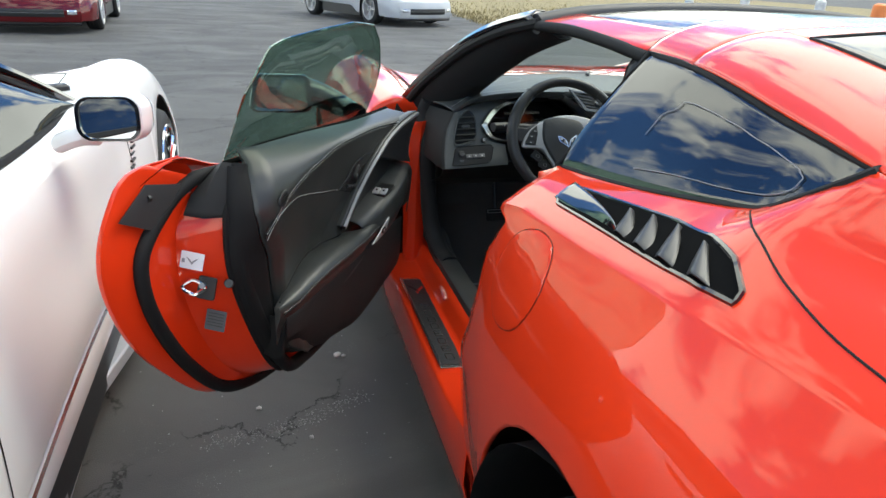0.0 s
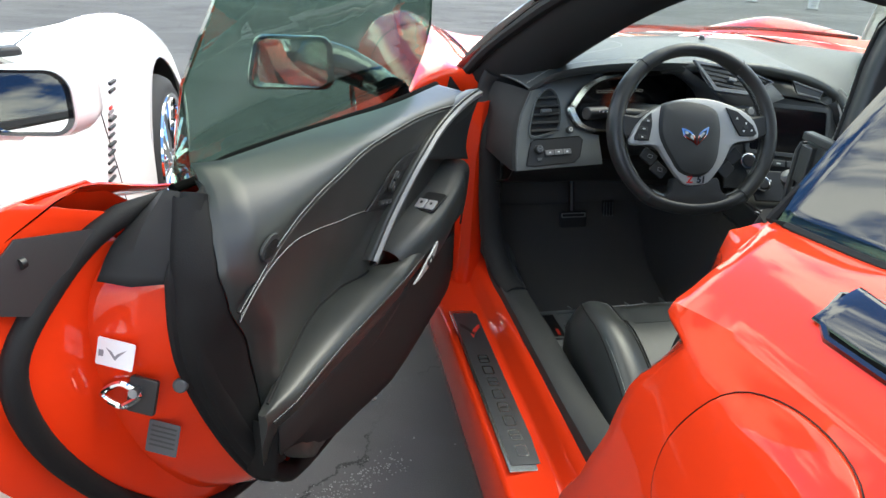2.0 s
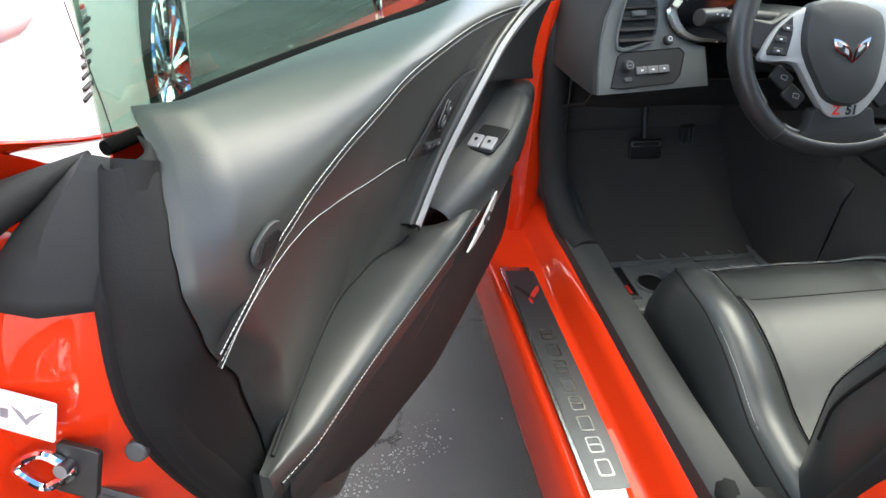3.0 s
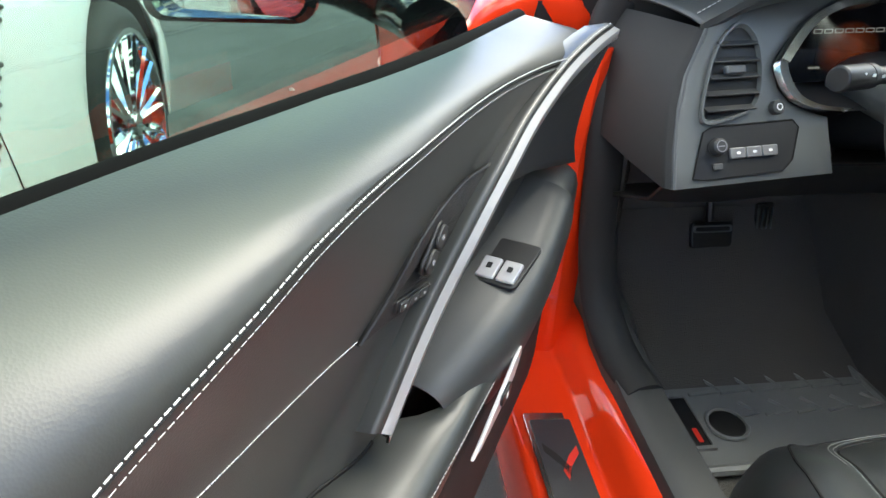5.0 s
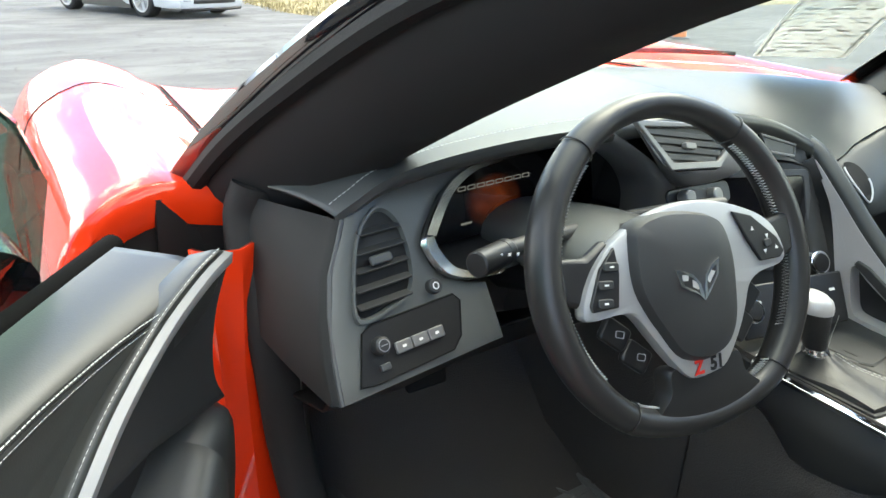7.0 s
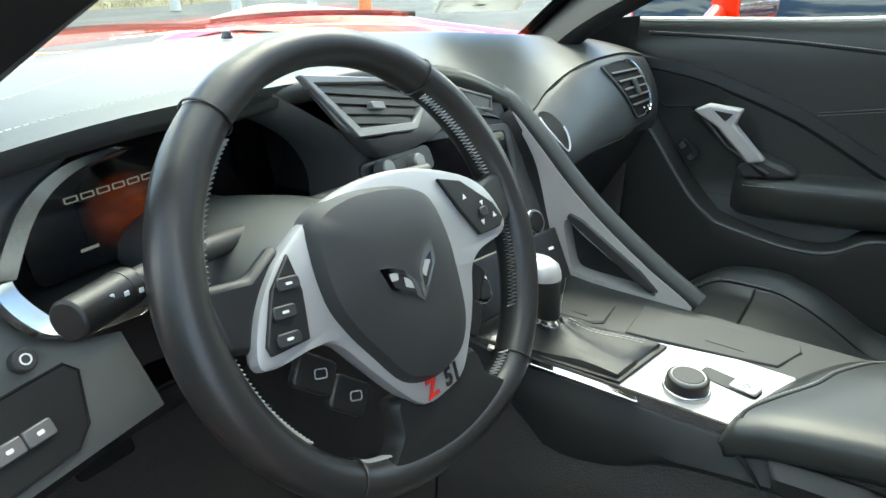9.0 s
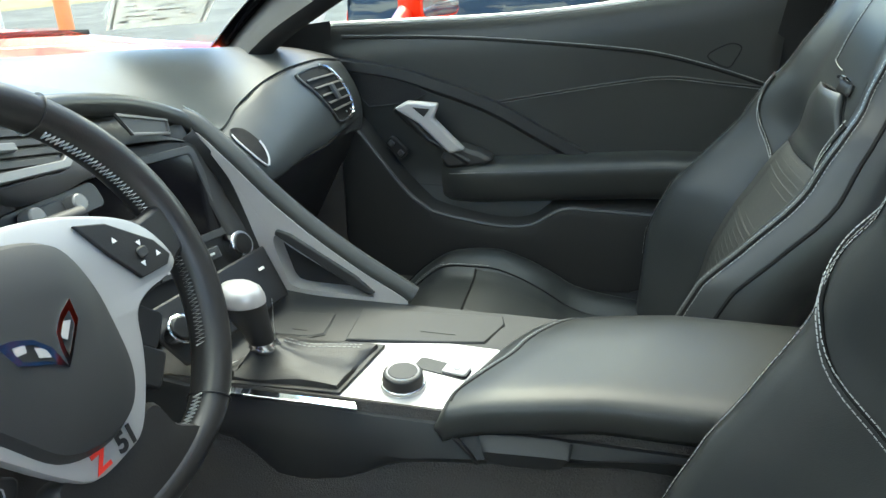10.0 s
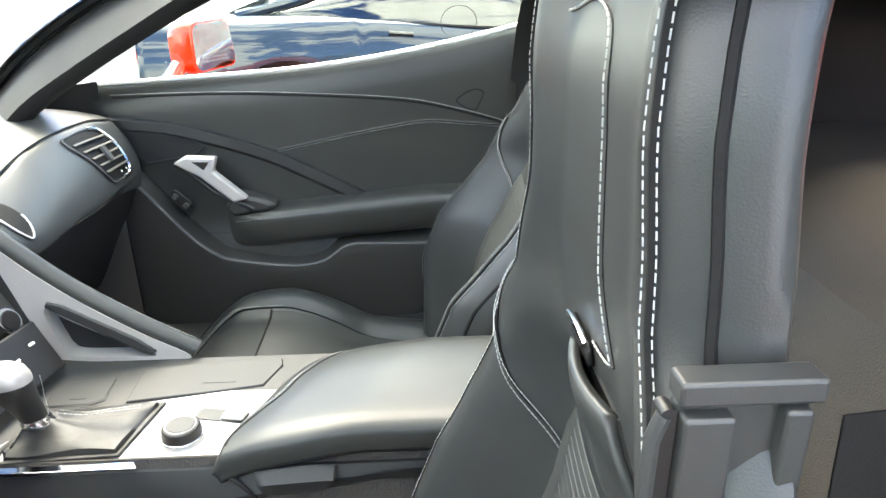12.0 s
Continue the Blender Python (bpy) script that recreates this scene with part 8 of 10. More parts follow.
for s_, z in ((0.98, 0.6485), (0.93, 0.6560), (0.80, 0.6585), (0.62, 0.6590), (0.42, 0.6620), (0.26, 0.6680), (0.20, 0.6720)):
    rr = []
    for k, p in enumerate(dn):
        c = sh_c.lerp(Vector((-0.020, 0.348, 0)), min(1.0, max(0.0, (s_ - 0.2) / 0.75)))
        wob = 1 + 0.04 * math.sin(k * 1.3 + s_ * 9) * (s_ < 0.95)
        rr.append(Vector((c.x + (p.x + 0.018) * s_ * wob, c.y + (p.y - 0.352) * s_ * wob, z + 0.002 * math.sin(k * 0.9) * (s_ < 0.95))))
    rows.append(rr)
part("shifter_boot", surf(rows, True, True), BOOT, con, "creased black leather boot")
part("boot_stitching", merged(*[stitches(spl([(-0.010 + d, 0.372, 0.669), (-0.006 + d, 0.345, 0.6625), (0.002 + d, 0.318, 0.6605), (0.010 + d, 0.285, 0.6590)], 24), (0.2, 0, 1), 0.0058, 0.0038, 0.0005, 0.002) for d in (0.0, 0.006)]), THREAD, con)
lev = new("gear_lever")
lev.parent = car
lev["label"] = "leather gear lever with a silver cap"
part("collar", surf([ring((-0.018 - 0.004 * k, 0.391 + 0.002 * k, 0.664 + 0.010 * k), (1, 0, 0), (0, 1, 0), r, r, 20) for k, r in ((0, 0.0185), (0.6, 0.0190), (1, 0.0165), (1.4, 0.0150))], True, True), BRIGHT, lev, "bright collar")
kp = [((-0.0235, 0.394, 0.676), 0.0145, 0.0150), ((-0.0275, 0.397, 0.694), 0.0160, 0.0175), ((-0.0325, 0.400, 0.712), 0.0185, 0.0215), ((-0.0365, 0.403, 0.727), 0.0210, 0.0255), ((-0.0385, 0.404, 0.736), 0.0218, 0.0270)]
part("grip", surf([ring(c, (1, 0, 0), (0, 1, 0), a, b, 24) for c, a, b in kp], True, True), BOOT, lev, "black leather grip")
kt = [((-0.0385, 0.404, 0.735), 0.0225, 0.0280), ((-0.0395, 0.405, 0.742), 0.0230, 0.0285), ((-0.0400, 0.405, 0.750), 0.0205, 0.0255), ((-0.0405, 0.405, 0.756), 0.0140, 0.0180), ((-0.0405, 0.405, 0.7585), 0.0040, 0.0050)]
part("cap", surf([ring(c, (1, 0, 0), (0, 1, 0), a, b, 24) for c, a, b in kt], True, True), ALU, lev, "satin silver domed cap")
part("grip_stitching", stitches(spl([(-0.012, 0.384, 0.680), (-0.014, 0.383, 0.698), (-0.017, 0.380, 0.716), (-0.020, 0.378, 0.732)], 16), (1, -1, 0), 0.005, 0.0035, 0.0006), THREAD, lev)
dk = new("drive_mode_knob")
dk.parent = con
part("knob_base", disc(0.026, 0.006, pose(-0.035, 0.222, 0.650), 32, 0.025), BRIGHT, dk, bevel=0.001)
part("knob_grip", disc(0.0235, 0.014, pose(-0.035, 0.222, 0.6585), 32, 0.0220), HARD, dk, "ribbed black knob", bevel=0.002)
part("knob_top", disc(0.0165, 0.002, pose(-0.035, 0.222, 0.6662), 32), SOFT, dk, bevel=0.0008)
part("knob_ring", tube(ring((-0.035, 0.222, 0.6660), (1, 0, 0), (0, 1, 0), 0.0175, 0.0175, 32), 0.0011, 5, True), ALU, dk)
pbm = pose(0.006, 0.186, 0.6475, 0, 0, 78)
part("brake_switch_well", slab(round_rect(0.066, 0.024, 0.006), 0.0012, pbm), HARD, con, bevel=0.0006)
part("brake_switch", slab(round_rect(0.030, 0.019, 0.003), 0.004, pbm @ Matrix.Translation((-0.017, 0, 0.001)) @ Matrix.Rotation(radians(4), 4, "Y")), ALU, con, "silver parking brake switch", bevel=0.0015)
part("brake_switch_mark", frame_slab([(0.004 * math.cos(i * 0.393), 0.004 * math.sin(i * 0.393)) for i in range(16)], [(0.0028 * math.cos(i * 0.393), 0.0028 * math.sin(i * 0.393)) for i in range(16)], 0.0004, pbm @ Matrix.Translation((-0.018, 0, 0.0056))), GREYPRINT, con)
# cup lid, small tray and armrest lid
for pts, nm in (([(0.122, 0.322), (0.138, 0.135), (0.118, 0.130), (0.070, 0.148), (0.060, 0.20), (0.042, 0.318)], "cup_lid"), ([(0.093, 0.428), (0.100, 0.352), (0.050, 0.349), (0.040, 0.365), (0.037, 0.418)], "tray_lid")):
    c = (sum(p[0] for p in pts) / len(pts), sum(p[1] for p in pts) / len(pts))
    part(nm, slab(pts, 0.004, pose(0, 0, 0.6455)), SOFT, con, "flush black lid", bevel=0.0015)
    part(nm + "_gap", tube([Vector((x, y, 0.6470)) for x, y in pts], 0.0013, 5, True), HARD, con)
    part(nm + "_mark", slab(round_rect(0.003, 0.045 if nm == "cup_lid" else 0.02, 0.0008), 0.0008, pose(c[0] - 0.012, c[1], 0.6493)), HARD, con)
rows = []
LID_FRONT = [(-0.090, 0.172), (-0.050, 0.168), (0.0, 0.152), (0.060, 0.128), (0.110, 0.098), (0.140, 0.070)]
LID_CREST = [(-0.090, 0.160), (-0.066, 0.156), (-0.020, 0.124), (0.005, 0.105), (0.055, 0.082), (0.085, 0.056), (0.110, 0.034), (0.140, 0.020)]
LID_X = [-0.090, -0.092, -0.088, -0.076, -0.060, -0.030, 0.005, 0.040, 0.075, 0.096, 0.112, 0.126, 0.136, 0.142]
LID_DZ = [-0.034, -0.018, -0.006, -0.001, 0.001, 0.002, 0.003, 0.003, 0.001, -0.003, -0.010, -0.022, -0.034, -0.046]
for i in range(30):
    row = []
    for x, dz in zip(LID_X, LID_DZ):
        y0, y1 = glide(LID_FRONT, x), glide(LID_CREST, x)
        if i < 10:
            g = i / 9
            y, rise = y0 + (y1 - y0) * g, 0.64 + (0.020 + 0.30 * (y0 - y1)) * math.sin(g * math.pi / 2)
        else:
            g = (i - 9) / 20
            y, rise = y1 + (-0.32 - y1) * g, 0.66 + 0.30 * (y0 - y1) + (0.696 - 0.66 - 0.30 * (y0 - y1)) * min(1.0, g * 3.2) ** 0.7
        row.append(Vector((x, y, max(0.630, rise + dz * min(1.0, i / 6)) if dz > -0.03 else rise + dz * min(1.0, i / 6))))
    rows.append(row)
part("armrest_lid", surf([spl(r, 40) for r in rows]), LEATHER, con, "padded leather console lid", thick=0.005, angle=60)
crest_ = spl(rows[9][3:11], 40)
part("lid_crest_seam", tube([p + Vector((0, 0.001, 0.002)) for p in crest_], 0.0014, 5), RUBBER, con)
part("lid_stitching", stitches([p + Vector((0.0, 0.004, 0.0025)) for p in crest_], (0, 0.5, 1), 0.0050, 0.0034, 0.0005, 0.001), THREAD, con)
part("lid_seam", tube([Vector(r[0]) + Vector((0.002, 0, 0.0)) for r in rows[4:]], 0.0035, 6), RUBBER, con)
lt = [[(-0.090, y, z) for y, z in ((0.128, 0.640), (0.09, 0.643), (0.05, 0.645), (0.034, 0.642))], [(-0.103, y, z) for y, z in ((0.122, 0.630), (0.09, 0.632), (0.05, 0.634), (0.036, 0.634))], [(-0.099, y, z) for y, z in ((0.118, 0.616), (0.09, 0.615), (0.055, 0.618), (0.042, 0.624))], [(-0.088, y, z) for y, z in ((0.115, 0.612), (0.09, 0.611), (0.055, 0.614), (0.044, 0.620))]]
part("lid_latch", surf([spl(r, 12) for r in lt]), SOFT, con, thick=0.004)
part("console_seam", tube(spl([(-0.072, 0.172, 0.646), (-0.088, 0.160, 0.636), (-0.095, 0.140, 0.622), (-0.095, 0.128, 0.606)], 12), 0.0026, 6), HARD, con)

# ---- floor, mat, pedals ----
for x0, x1 in ((-0.585, -0.098), (0.172, 0.65)):
    rows = [[(x0, y, z) for x0 in (x0, (x0 * 2 + x1) / 3, (x0 + 2 * x1) / 3, x1)] for y, z in ((-0.45, 0.30), (-0.1, 0.24), (0.3, 0.235), (0.65, 0.24), (0.82, 0.30), (0.97, 0.46))]
    part("footwell_carpet", surf(rows), CARPET, car, "black loop carpet", thick=0.008)
part("rear_wall", surf([[(x, y, z) for x in (-0.66, -0.3, 0, 0.3, 0.66)] for y, z in ((-0.42, 0.25), (-0.46, 0.60), (-0.55, 0.80), (-0.75, 0.86), (-1.6, 0.86))]), CARPET, car, "black carpeted rear deck", thick=0.01)
for s_ in (1, -1):
    part("rear_side_trim", surf([[(0.66 * s_, -0.33, 0.45), (0.66 * s_, -0.33, 0.75), (0.665 * s_, -0.33, 0.96)], [(0.62 * s_, -0.60, 0.45), (0.63 * s_, -0.60, 0.80), (0.655 * s_, -0.60, 1.02)], [(0.62 * s_, -1.3, 0.45), (0.63 * s_, -1.3, 0.85), (0.66 * s_, -1.3, 1.06)]]), PILLAR, car, thick=0.008)
    part("belt_post", surf([[(0.655 * s_, -0.31, 0.90), (0.60 * s_, -0.318, 1.04), (0.50 * s_, -0.325, 1.17)], [(0.60 * s_, -0.40, 0.90), (0.56 * s_, -0.42, 1.04), (0.46 * s_, -0.43, 1.18)]]), PILLAR, car, thick=0.01)
    if s_ > 0:
        part("pillar_trim", surf([[(0.700 * s_, -0.262, 0.60), (0.702 * s_, -0.262, 0.93), (0.672 * s_, -0.268, 1.05), (0.60 * s_, -0.275, 1.16), (0.50 * s_, -0.28, 1.205)], [(0.69 * s_, -0.34, 0.60), (0.69 * s_, -0.36, 0.93), (0.655 * s_, -0.38, 1.05), (0.58 * s_, -0.40, 1.16), (0.48 * s_, -0.42, 1.21)], [(0.67 * s_, -0.60, 0.60), (0.67 * s_, -0.60, 0.93), (0.66 * s_, -0.60, 1.03), (0.60 * s_, -0.60, 1.13), (0.48 * s_, -0.60, 1.19)], [(0.66 * s_, -1.3, 0.60), (0.66 * s_, -1.3, 0.93), (0.655 * s_, -1.3, 1.05), (0.60 * s_, -1.3, 1.08), (0.48 * s_, -1.3, 1.10)]]), PILLAR, car, "black pillar trim", thick=0.006)
fm = tagged(new("floor_mat"), "black rubber floor mat with raised channels", "floor mat")
mo_ = [(-0.560, 0.502), (-0.115, 0.502), (-0.108, 0.62), (-0.125, 0.80), (-0.20, 0.90), (-0.34, 0.93), (-0.50, 0.88), (-0.545, 0.72)]
part("mat", slab(mo_, 0.008, pose(0, 0, 0.2475)), MAT, fm, "ribbed rubber mat", bevel=0.003)
part("mat_lip", tube([(-0.562, 0.503, 0.256), (-0.35, 0.500, 0.258), (-0.113, 0.503, 0.256)], 0.009, 8), MAT, fm, "raised rear lip")
part("mat_border", tube([(x, y, 0.257) for x, y in mo_[1:] + mo_[:1]], 0.007, 6), MAT, fm)
arc_y = lambda x: 0.762 - 0.9 * (x + 0.27) ** 2
part("channel", tube([(x, arc_y(x), 0.2575) for x in (-0.52 + 0.04 * k for k in range(11))], 0.0048, 6), MAT, fm)
for i in range(7):
    x = -0.475 + 0.058 * i
    if i > 0:
        part("channel", tube([(x - 0.006, arc_y(x) - 0.004, 0.2570), (x + 0.016, 0.690, 0.2570), (x + 0.030, 0.668, 0.2570), (x - 0.030, 0.664, 0.2570)], 0.0040, 5), MAT, fm)
    if i > 1:
        part("channel", tube([(x - 0.010, 0.640, 0.2570), (x + 0.012, 0.612, 0.2570), (x - 0.034, 0.606, 0.2570)], 0.0038, 5), MAT, fm)
    part("channel", tube([(x, arc_y(x) + 0.012, 0.2570), (x + 0.020, 0.82, 0.2570), (x + 0.022, 0.885 - 0.3 * abs(x + 0.3), 0.2570)], 0.0038, 5), MAT, fm)
part("anchor", disc(0.030, 0.006, pose(-0.414, 0.591, 0.257), 32), HARD, fm, bevel=0.002)
part("anchor_ring", tube(ring((-0.414, 0.591, 0.2605), (1, 0, 0), (0, 1, 0), 0.033, 0.034, 32), 0.0035, 6, True), MAT, fm)
part("mat_patch", frame_slab(round_rect(0.058, 0.122, 0.004), round_rect(0.044, 0.108, 0.003), 0.006, pose(-0.482, 0.603, 0.2555)), MAT, fm)
part("patch_plate", slab(round_rect(0.044, 0.108, 0.003), 0.003, pose(-0.482, 0.603, 0.2555)), HARD, fm, "black plate with a red mark")
part("mat_patch_mark", slab(round_rect(0.008, 0.030, 0.002), 0.001, pose(-0.474, 0.573, 0.2585)), REDPRINT, fm)
ped = new("pedal")
ped.parent = car
pmx = axes((-0.207, 0.930, 0.375), (1, 0, 0.05), (-0.02, 0.30, 0.94))
pz = 1 if (pmx.to_3x3() @ Vector((0, 0, 1))).y < 0 else -1
part("pedal_pad", slab([(-0.022, -0.10), (0.020, -0.10), (0.026, 0.10), (-0.010, 0.10)], 0.010 * pz, pmx), HARD, ped, "black throttle pedal", bevel=0.003)
for i in range(4):
    part("pedal_rib", tube([pmx @ Vector((-0.015 + 0.010 * i, -0.092, 0.011 * pz)), pmx @ Vector((-0.008 + 0.0095 * i, 0.092, 0.011 * pz))], 0.0022, 6), STEEL, ped, "steel pedal rib")
ped2 = new("pedal")
ped2.parent = car
pm3 = axes((-0.328, 0.915, 0.430), (1, 0, 0), (0, 0.35, 0.94))
part("pedal_pad", slab(round_rect(0.085, 0.050, 0.008), 0.010 * pz, pm3), HARD, ped2, "black brake pedal", bevel=0.003)
part("pedal_arm", tube([pm3 @ Vector((0, 0, -0.006 * pz)), (-0.328, 0.962, 0.55), (-0.328, 0.97, 0.68)], 0.008, 8), HARD, ped2)
part("pedal_rib", frame_slab(round_rect(0.078, 0.014, 0.004), round_rect(0.070, 0.008, 0.003), 0.002 * pz, pm3 @ Matrix.Translation((0, 0.012, 0.010 * pz))), STEEL, ped2)

# ---- seats ----
BACK_Y = [(0.42, -0.110), (0.60, -0.150), (0.75, -0.195), (0.83, -0.205), (0.90, -0.180), (1.00, -0.166), (1.10, -0.164), (1.20, -0.180)]
BACK_R = [(0.42, -0.110), (0.60, -0.150), (0.75, -0.195), (0.90, -0.250), (1.00, -0.272), (1.10, -0.288), (1.20, -0.310)]
BACK_B = [(0.42, 0.070), (0.60, 0.106), (0.70, 0.104), (0.83, 0.068), (0.92, 0.026), (1.00, 0.012), (1.05, 0.012), (1.10, 0.014), (1.15, 0.018), (1.175, 0.010), (1.19, -0.01)]
BACK_W = [(0.42, 0.225), (0.60, 0.245), (0.80, 0.250), (0.88, 0.236), (0.95, 0.195), (1.02, 0.160), (1.10, 0.152), (1.15, 0.146), (1.175, 0.130), (1.19, 0.10)]


BOLSTER = [(-0.17, 0.445), (-0.03, 0.454), (0.07, 0.469), (0.14, 0.505), (0.19, 0.527), (0.245, 0.540), (0.33, 0.532), (0.38, 0.507), (0.43, 0.465), (0.462, 0.428), (0.478, 0.400)]


def back_pt(t, z, lift=0.0):
    """Front of the backrest: t across (-1 to 1), z up."""
    a = abs(t)
    w = curve_at(BACK_W, z)
    f = min(1.0, max(0.0, (a - 0.42) / 0.40))
    f = f * f * (3 - 2 * f)
    drop = max(0.0, a - 0.82) / 0.18
    b_ = curve_at(BACK_B, z)
    y = curve_at(BACK_Y, z) + b_ * f - max(b_, 0.115) * (0.50 - 0.20 * min(1.0, max(0.0, (z - 0.80) / 0.12))) * drop ** 2
    return Vector((w * t, y + lift, z))


def build_seat(m, name, label, slide=0.0):
    s = new(name)
    s.parent = car
    s["label"] = label
    rows = []
    zs_ = [0.42 + 0.77 * k / 54 for k in range(55)]
    for z in zs_:
        front = [back_pt(-1 + 2 * k / 40, z) for k in range(41)]
        thin = min(1.0, max(0.0, (z - 0.78) / 0.12))
        w, yb = curve_at(BACK_W, z), curve_at(BACK_R, z) - 0.085
        ye = front[-1].y
        yb = yb * (1 - thin) + (ye - 0.050) * thin
        d1, d2, d3 = 0.02 - 0.010 * thin, 0.045 - 0.030 * thin, 0.072 - 0.050 * thin
        half = [Vector((w * 1.01, ye - d1, z)), Vector((w * (0.99 - 0.02 * thin), ye - d2, z)), Vector((w * (0.90 - 0.06 * thin), max(yb, ye - d3), z)), Vector((w * 0.6, yb + 0.01 + 0.006 * thin, z))]
        rear = half + [Vector((0, yb - 0.012, z))] + [Vector((-p.x, p.y, p.z)) for p in reversed(half)]
        rows.append([m @ p for p in front + rear])
    part("backrest", surf(rows, True, True), SEAT, s, "black leather bolstered backrest", angle=60)
    def half_w(z):
        return 0.47 - 0.25 * min(1.0, max(0.0, (z - 0.77) / 0.14)) ** 1.6

    low_ = [[m @ back_pt(half_w(z) * (-1 + k / 8), z, 0.003 + 0.008 * math.cos((-1 + k / 8) * 1.5)) for k in range(17)] for z in (0.46 + 0.35 * j / 14 for j in range(15))]
    part("backrest_insert", surf(low_), SEATMID, s, "perforated leather insert", thick=0.006)
    ribs_ = []
    for j in range(30):
        z = 0.50 + 0.305 * j / 29
        ribs_.append(tube([m @ back_pt(half_w(z) * 0.86 * (-1 + k / 4), z, 0.0045 + 0.008 * math.cos((-1 + k / 4) * 1.3)) for k in range(9)], 0.0022, 4))
    part("insert_rib", merged(*ribs_), SEATMID, s)
    up_ = [[m @ back_pt(half_w(z) * (-1 + k / 8), z, 0.003 + 0.010 * math.cos((-1 + k / 8) * 1.5)) for k in range(17)] for z in (0.812 + 0.100 * j / 10 for j in range(11))]
    part("shoulder_pad", surf(up_), SEAT, s, thick=0.008)
    edge_ = [m @ back_pt(half_w(z) * 1.02 * sd, z, 0.0) for sd, zz in ((-1, [0.47 + 0.44 * k / 30 for k in range(31)]), (1, [0.91 - 0.44 * k / 30 for k in range(31)])) for z in zz]
    part("insert_seam", tube(edge_, 0.0018, 5), RUBBER, s)
    part("belt_gap", surf([[m @ back_pt(0.16 + t * 0.12, z, 0.0025) for t in (-1 + 2 * k / 8 for k in range(9))] for z in (0.912, 0.919, 0.926)]), HARD, s, "flat black sheet, painted shade of the opening under the headrest", thick=0.004)
    gb = [m @ back_pt(t, z, 0.006) for t, z in ((0.03, 0.929), (0.09, 0.931), (0.15, 0.931), (0.21, 0.930), (0.27, 0.928))]
    part("gap_bar", tube(spl(gb, 16), 0.0026, 8), CHROME, s, "bright bar over the opening")
    hs_ = spl([(0.50, 1.132, 0), (0.22, 1.140, 0), (-0.06, 1.130, 0), (-0.16, 1.09, 0), (-0.18, 1.04, 0), (-0.20, 0.99, 0), (-0.215, 0.955, 0), (-0.225, 0.946, 0), (-0.19, 0.942, 0), (-0.10, 0.938, 0), (0.0, 0.936, 0)], 80)
    part("headrest_stitching", stitches([m @ back_pt(q.x, q.y, 0.0015) for q in hs_], m.to_3x3() @ Vector((0, 1, 0.2)), 0.0058, 0.0044, 0.0008), THREAD, s, "pale stitching round the headrest")
    part("headrest_groove", tube([m @ back_pt(q.x * 1.03, q.y - 0.001, -0.0004) for q in hs_], 0.0010, 5), RUBBER, s)
    for sd in (-1, 1):
        for t, lift in ((0.838, 0.001), (0.878, 0.001)):
            pth = [m @ back_pt(t * sd, 0.56 + 0.60 * k / 60, lift) for k in range(61)]
            part("bolster_stitching", stitches(pth, m.to_3x3() @ Vector((0.4 * sd, 1, 0.1)), 0.0056, 0.0038, 0.0005), THREAD, s, "pale twin stitching")
        pth = [m @ back_pt(0.858 * sd, 0.50 + 0.66 * k / 60, 0.0) for k in range(61)]
        part("bolster_seam", tube(pth, 0.0022, 5), RUBBER, s)
        vs_ = spl([(0.93, 0.915, 0), (0.89, 0.880, 0), (0.81, 0.843, 0), (0.69, 0.803, 0), (0.56, 0.775, 0), (0.47, 0.757, 0)] if slide else [(0.80, 0.90, 0), (0.70, 0.84, 0), (0.56, 0.80, 0), (0.46, 0.775, 0)], 20)
        pth = [m @ back_pt(p.x * sd, p.y, 0.001) for p in vs_]
        part("cross_seam", tube(pth, 0.0020, 5), RUBBER, s)
        part("cross_stitching", merged(*[stitches([p + Vector((0, 0.002, dz)) for p in pth], m.to_3x3() @ Vector((0, 1, 0.2)), 0.0052, 0.0040, 0.0007) for dz in (0.005, -0.004)]), THREAD, s)
        sp_ = [m @ back_pt(0.960 * sd, z, 0.001) for z in (0.55 + 0.61 * k / 40 for k in range(41))]
        part("side_seam", tube(sp_, 0.0026, 5), RUBBER, s)
        part("side_stitching", stitches([p - Vector((0, 0.006, 0)) for p in sp_], m.to_3x3() @ Vector((sd, 0, 0)), 0.0060, 0.0042, 0.0007), HARD, s)
    # cushion
    def cush(t, y, lift=0.0):
        """Top of the cushion: t across, y along it; its bolsters swell ahead of the middle and dip towards the backrest."""
        a = abs(t)
        f = min(1.0, max(0.0, (a - 0.50) / 0.32))
        f = f * f * (3 - 2 * f)
        bol = glide(BOLSTER, y)
        q = min(1.0, max(0.0, (y - 0.27) / 0.21))
        w = 0.250 - 0.055 * q * q
        z = bol - (0.034 - 0.020 * q) * (1 - f) - 0.050 * (max(0.0, a - 0.84) / 0.16) ** 2
        return Vector((w * t, y + slide - 0.030 * q * a * a, z + lift))
    rows = []
    for k in range(40):
        y = 0.478 - 0.008 * min(k, 6) - 0.0165 * max(0, k - 6)
        top_ = [cush(-1 + 2 * j / 36, y) for j in range(37)]
        e = top_[-1]
        rows.append([m @ p for p in top_ + [Vector((e.x * 1.0, e.y, e.z - 0.05)), Vector((e.x * 0.9, e.y, 0.33)), Vector((-e.x * 0.9, e.y, 0.33)), Vector((-e.x, e.y, e.z - 0.05))]])
    part("cushion", surf(rows, True, True), SEAT, s, "black leather bolstered cushion", angle=60)
    ci = [[m @ cush(-0.60 + 1.20 * j / 16, 0.268 - 0.34 * k / 10, 0.003) for j in range(17)] for k in range(11)]
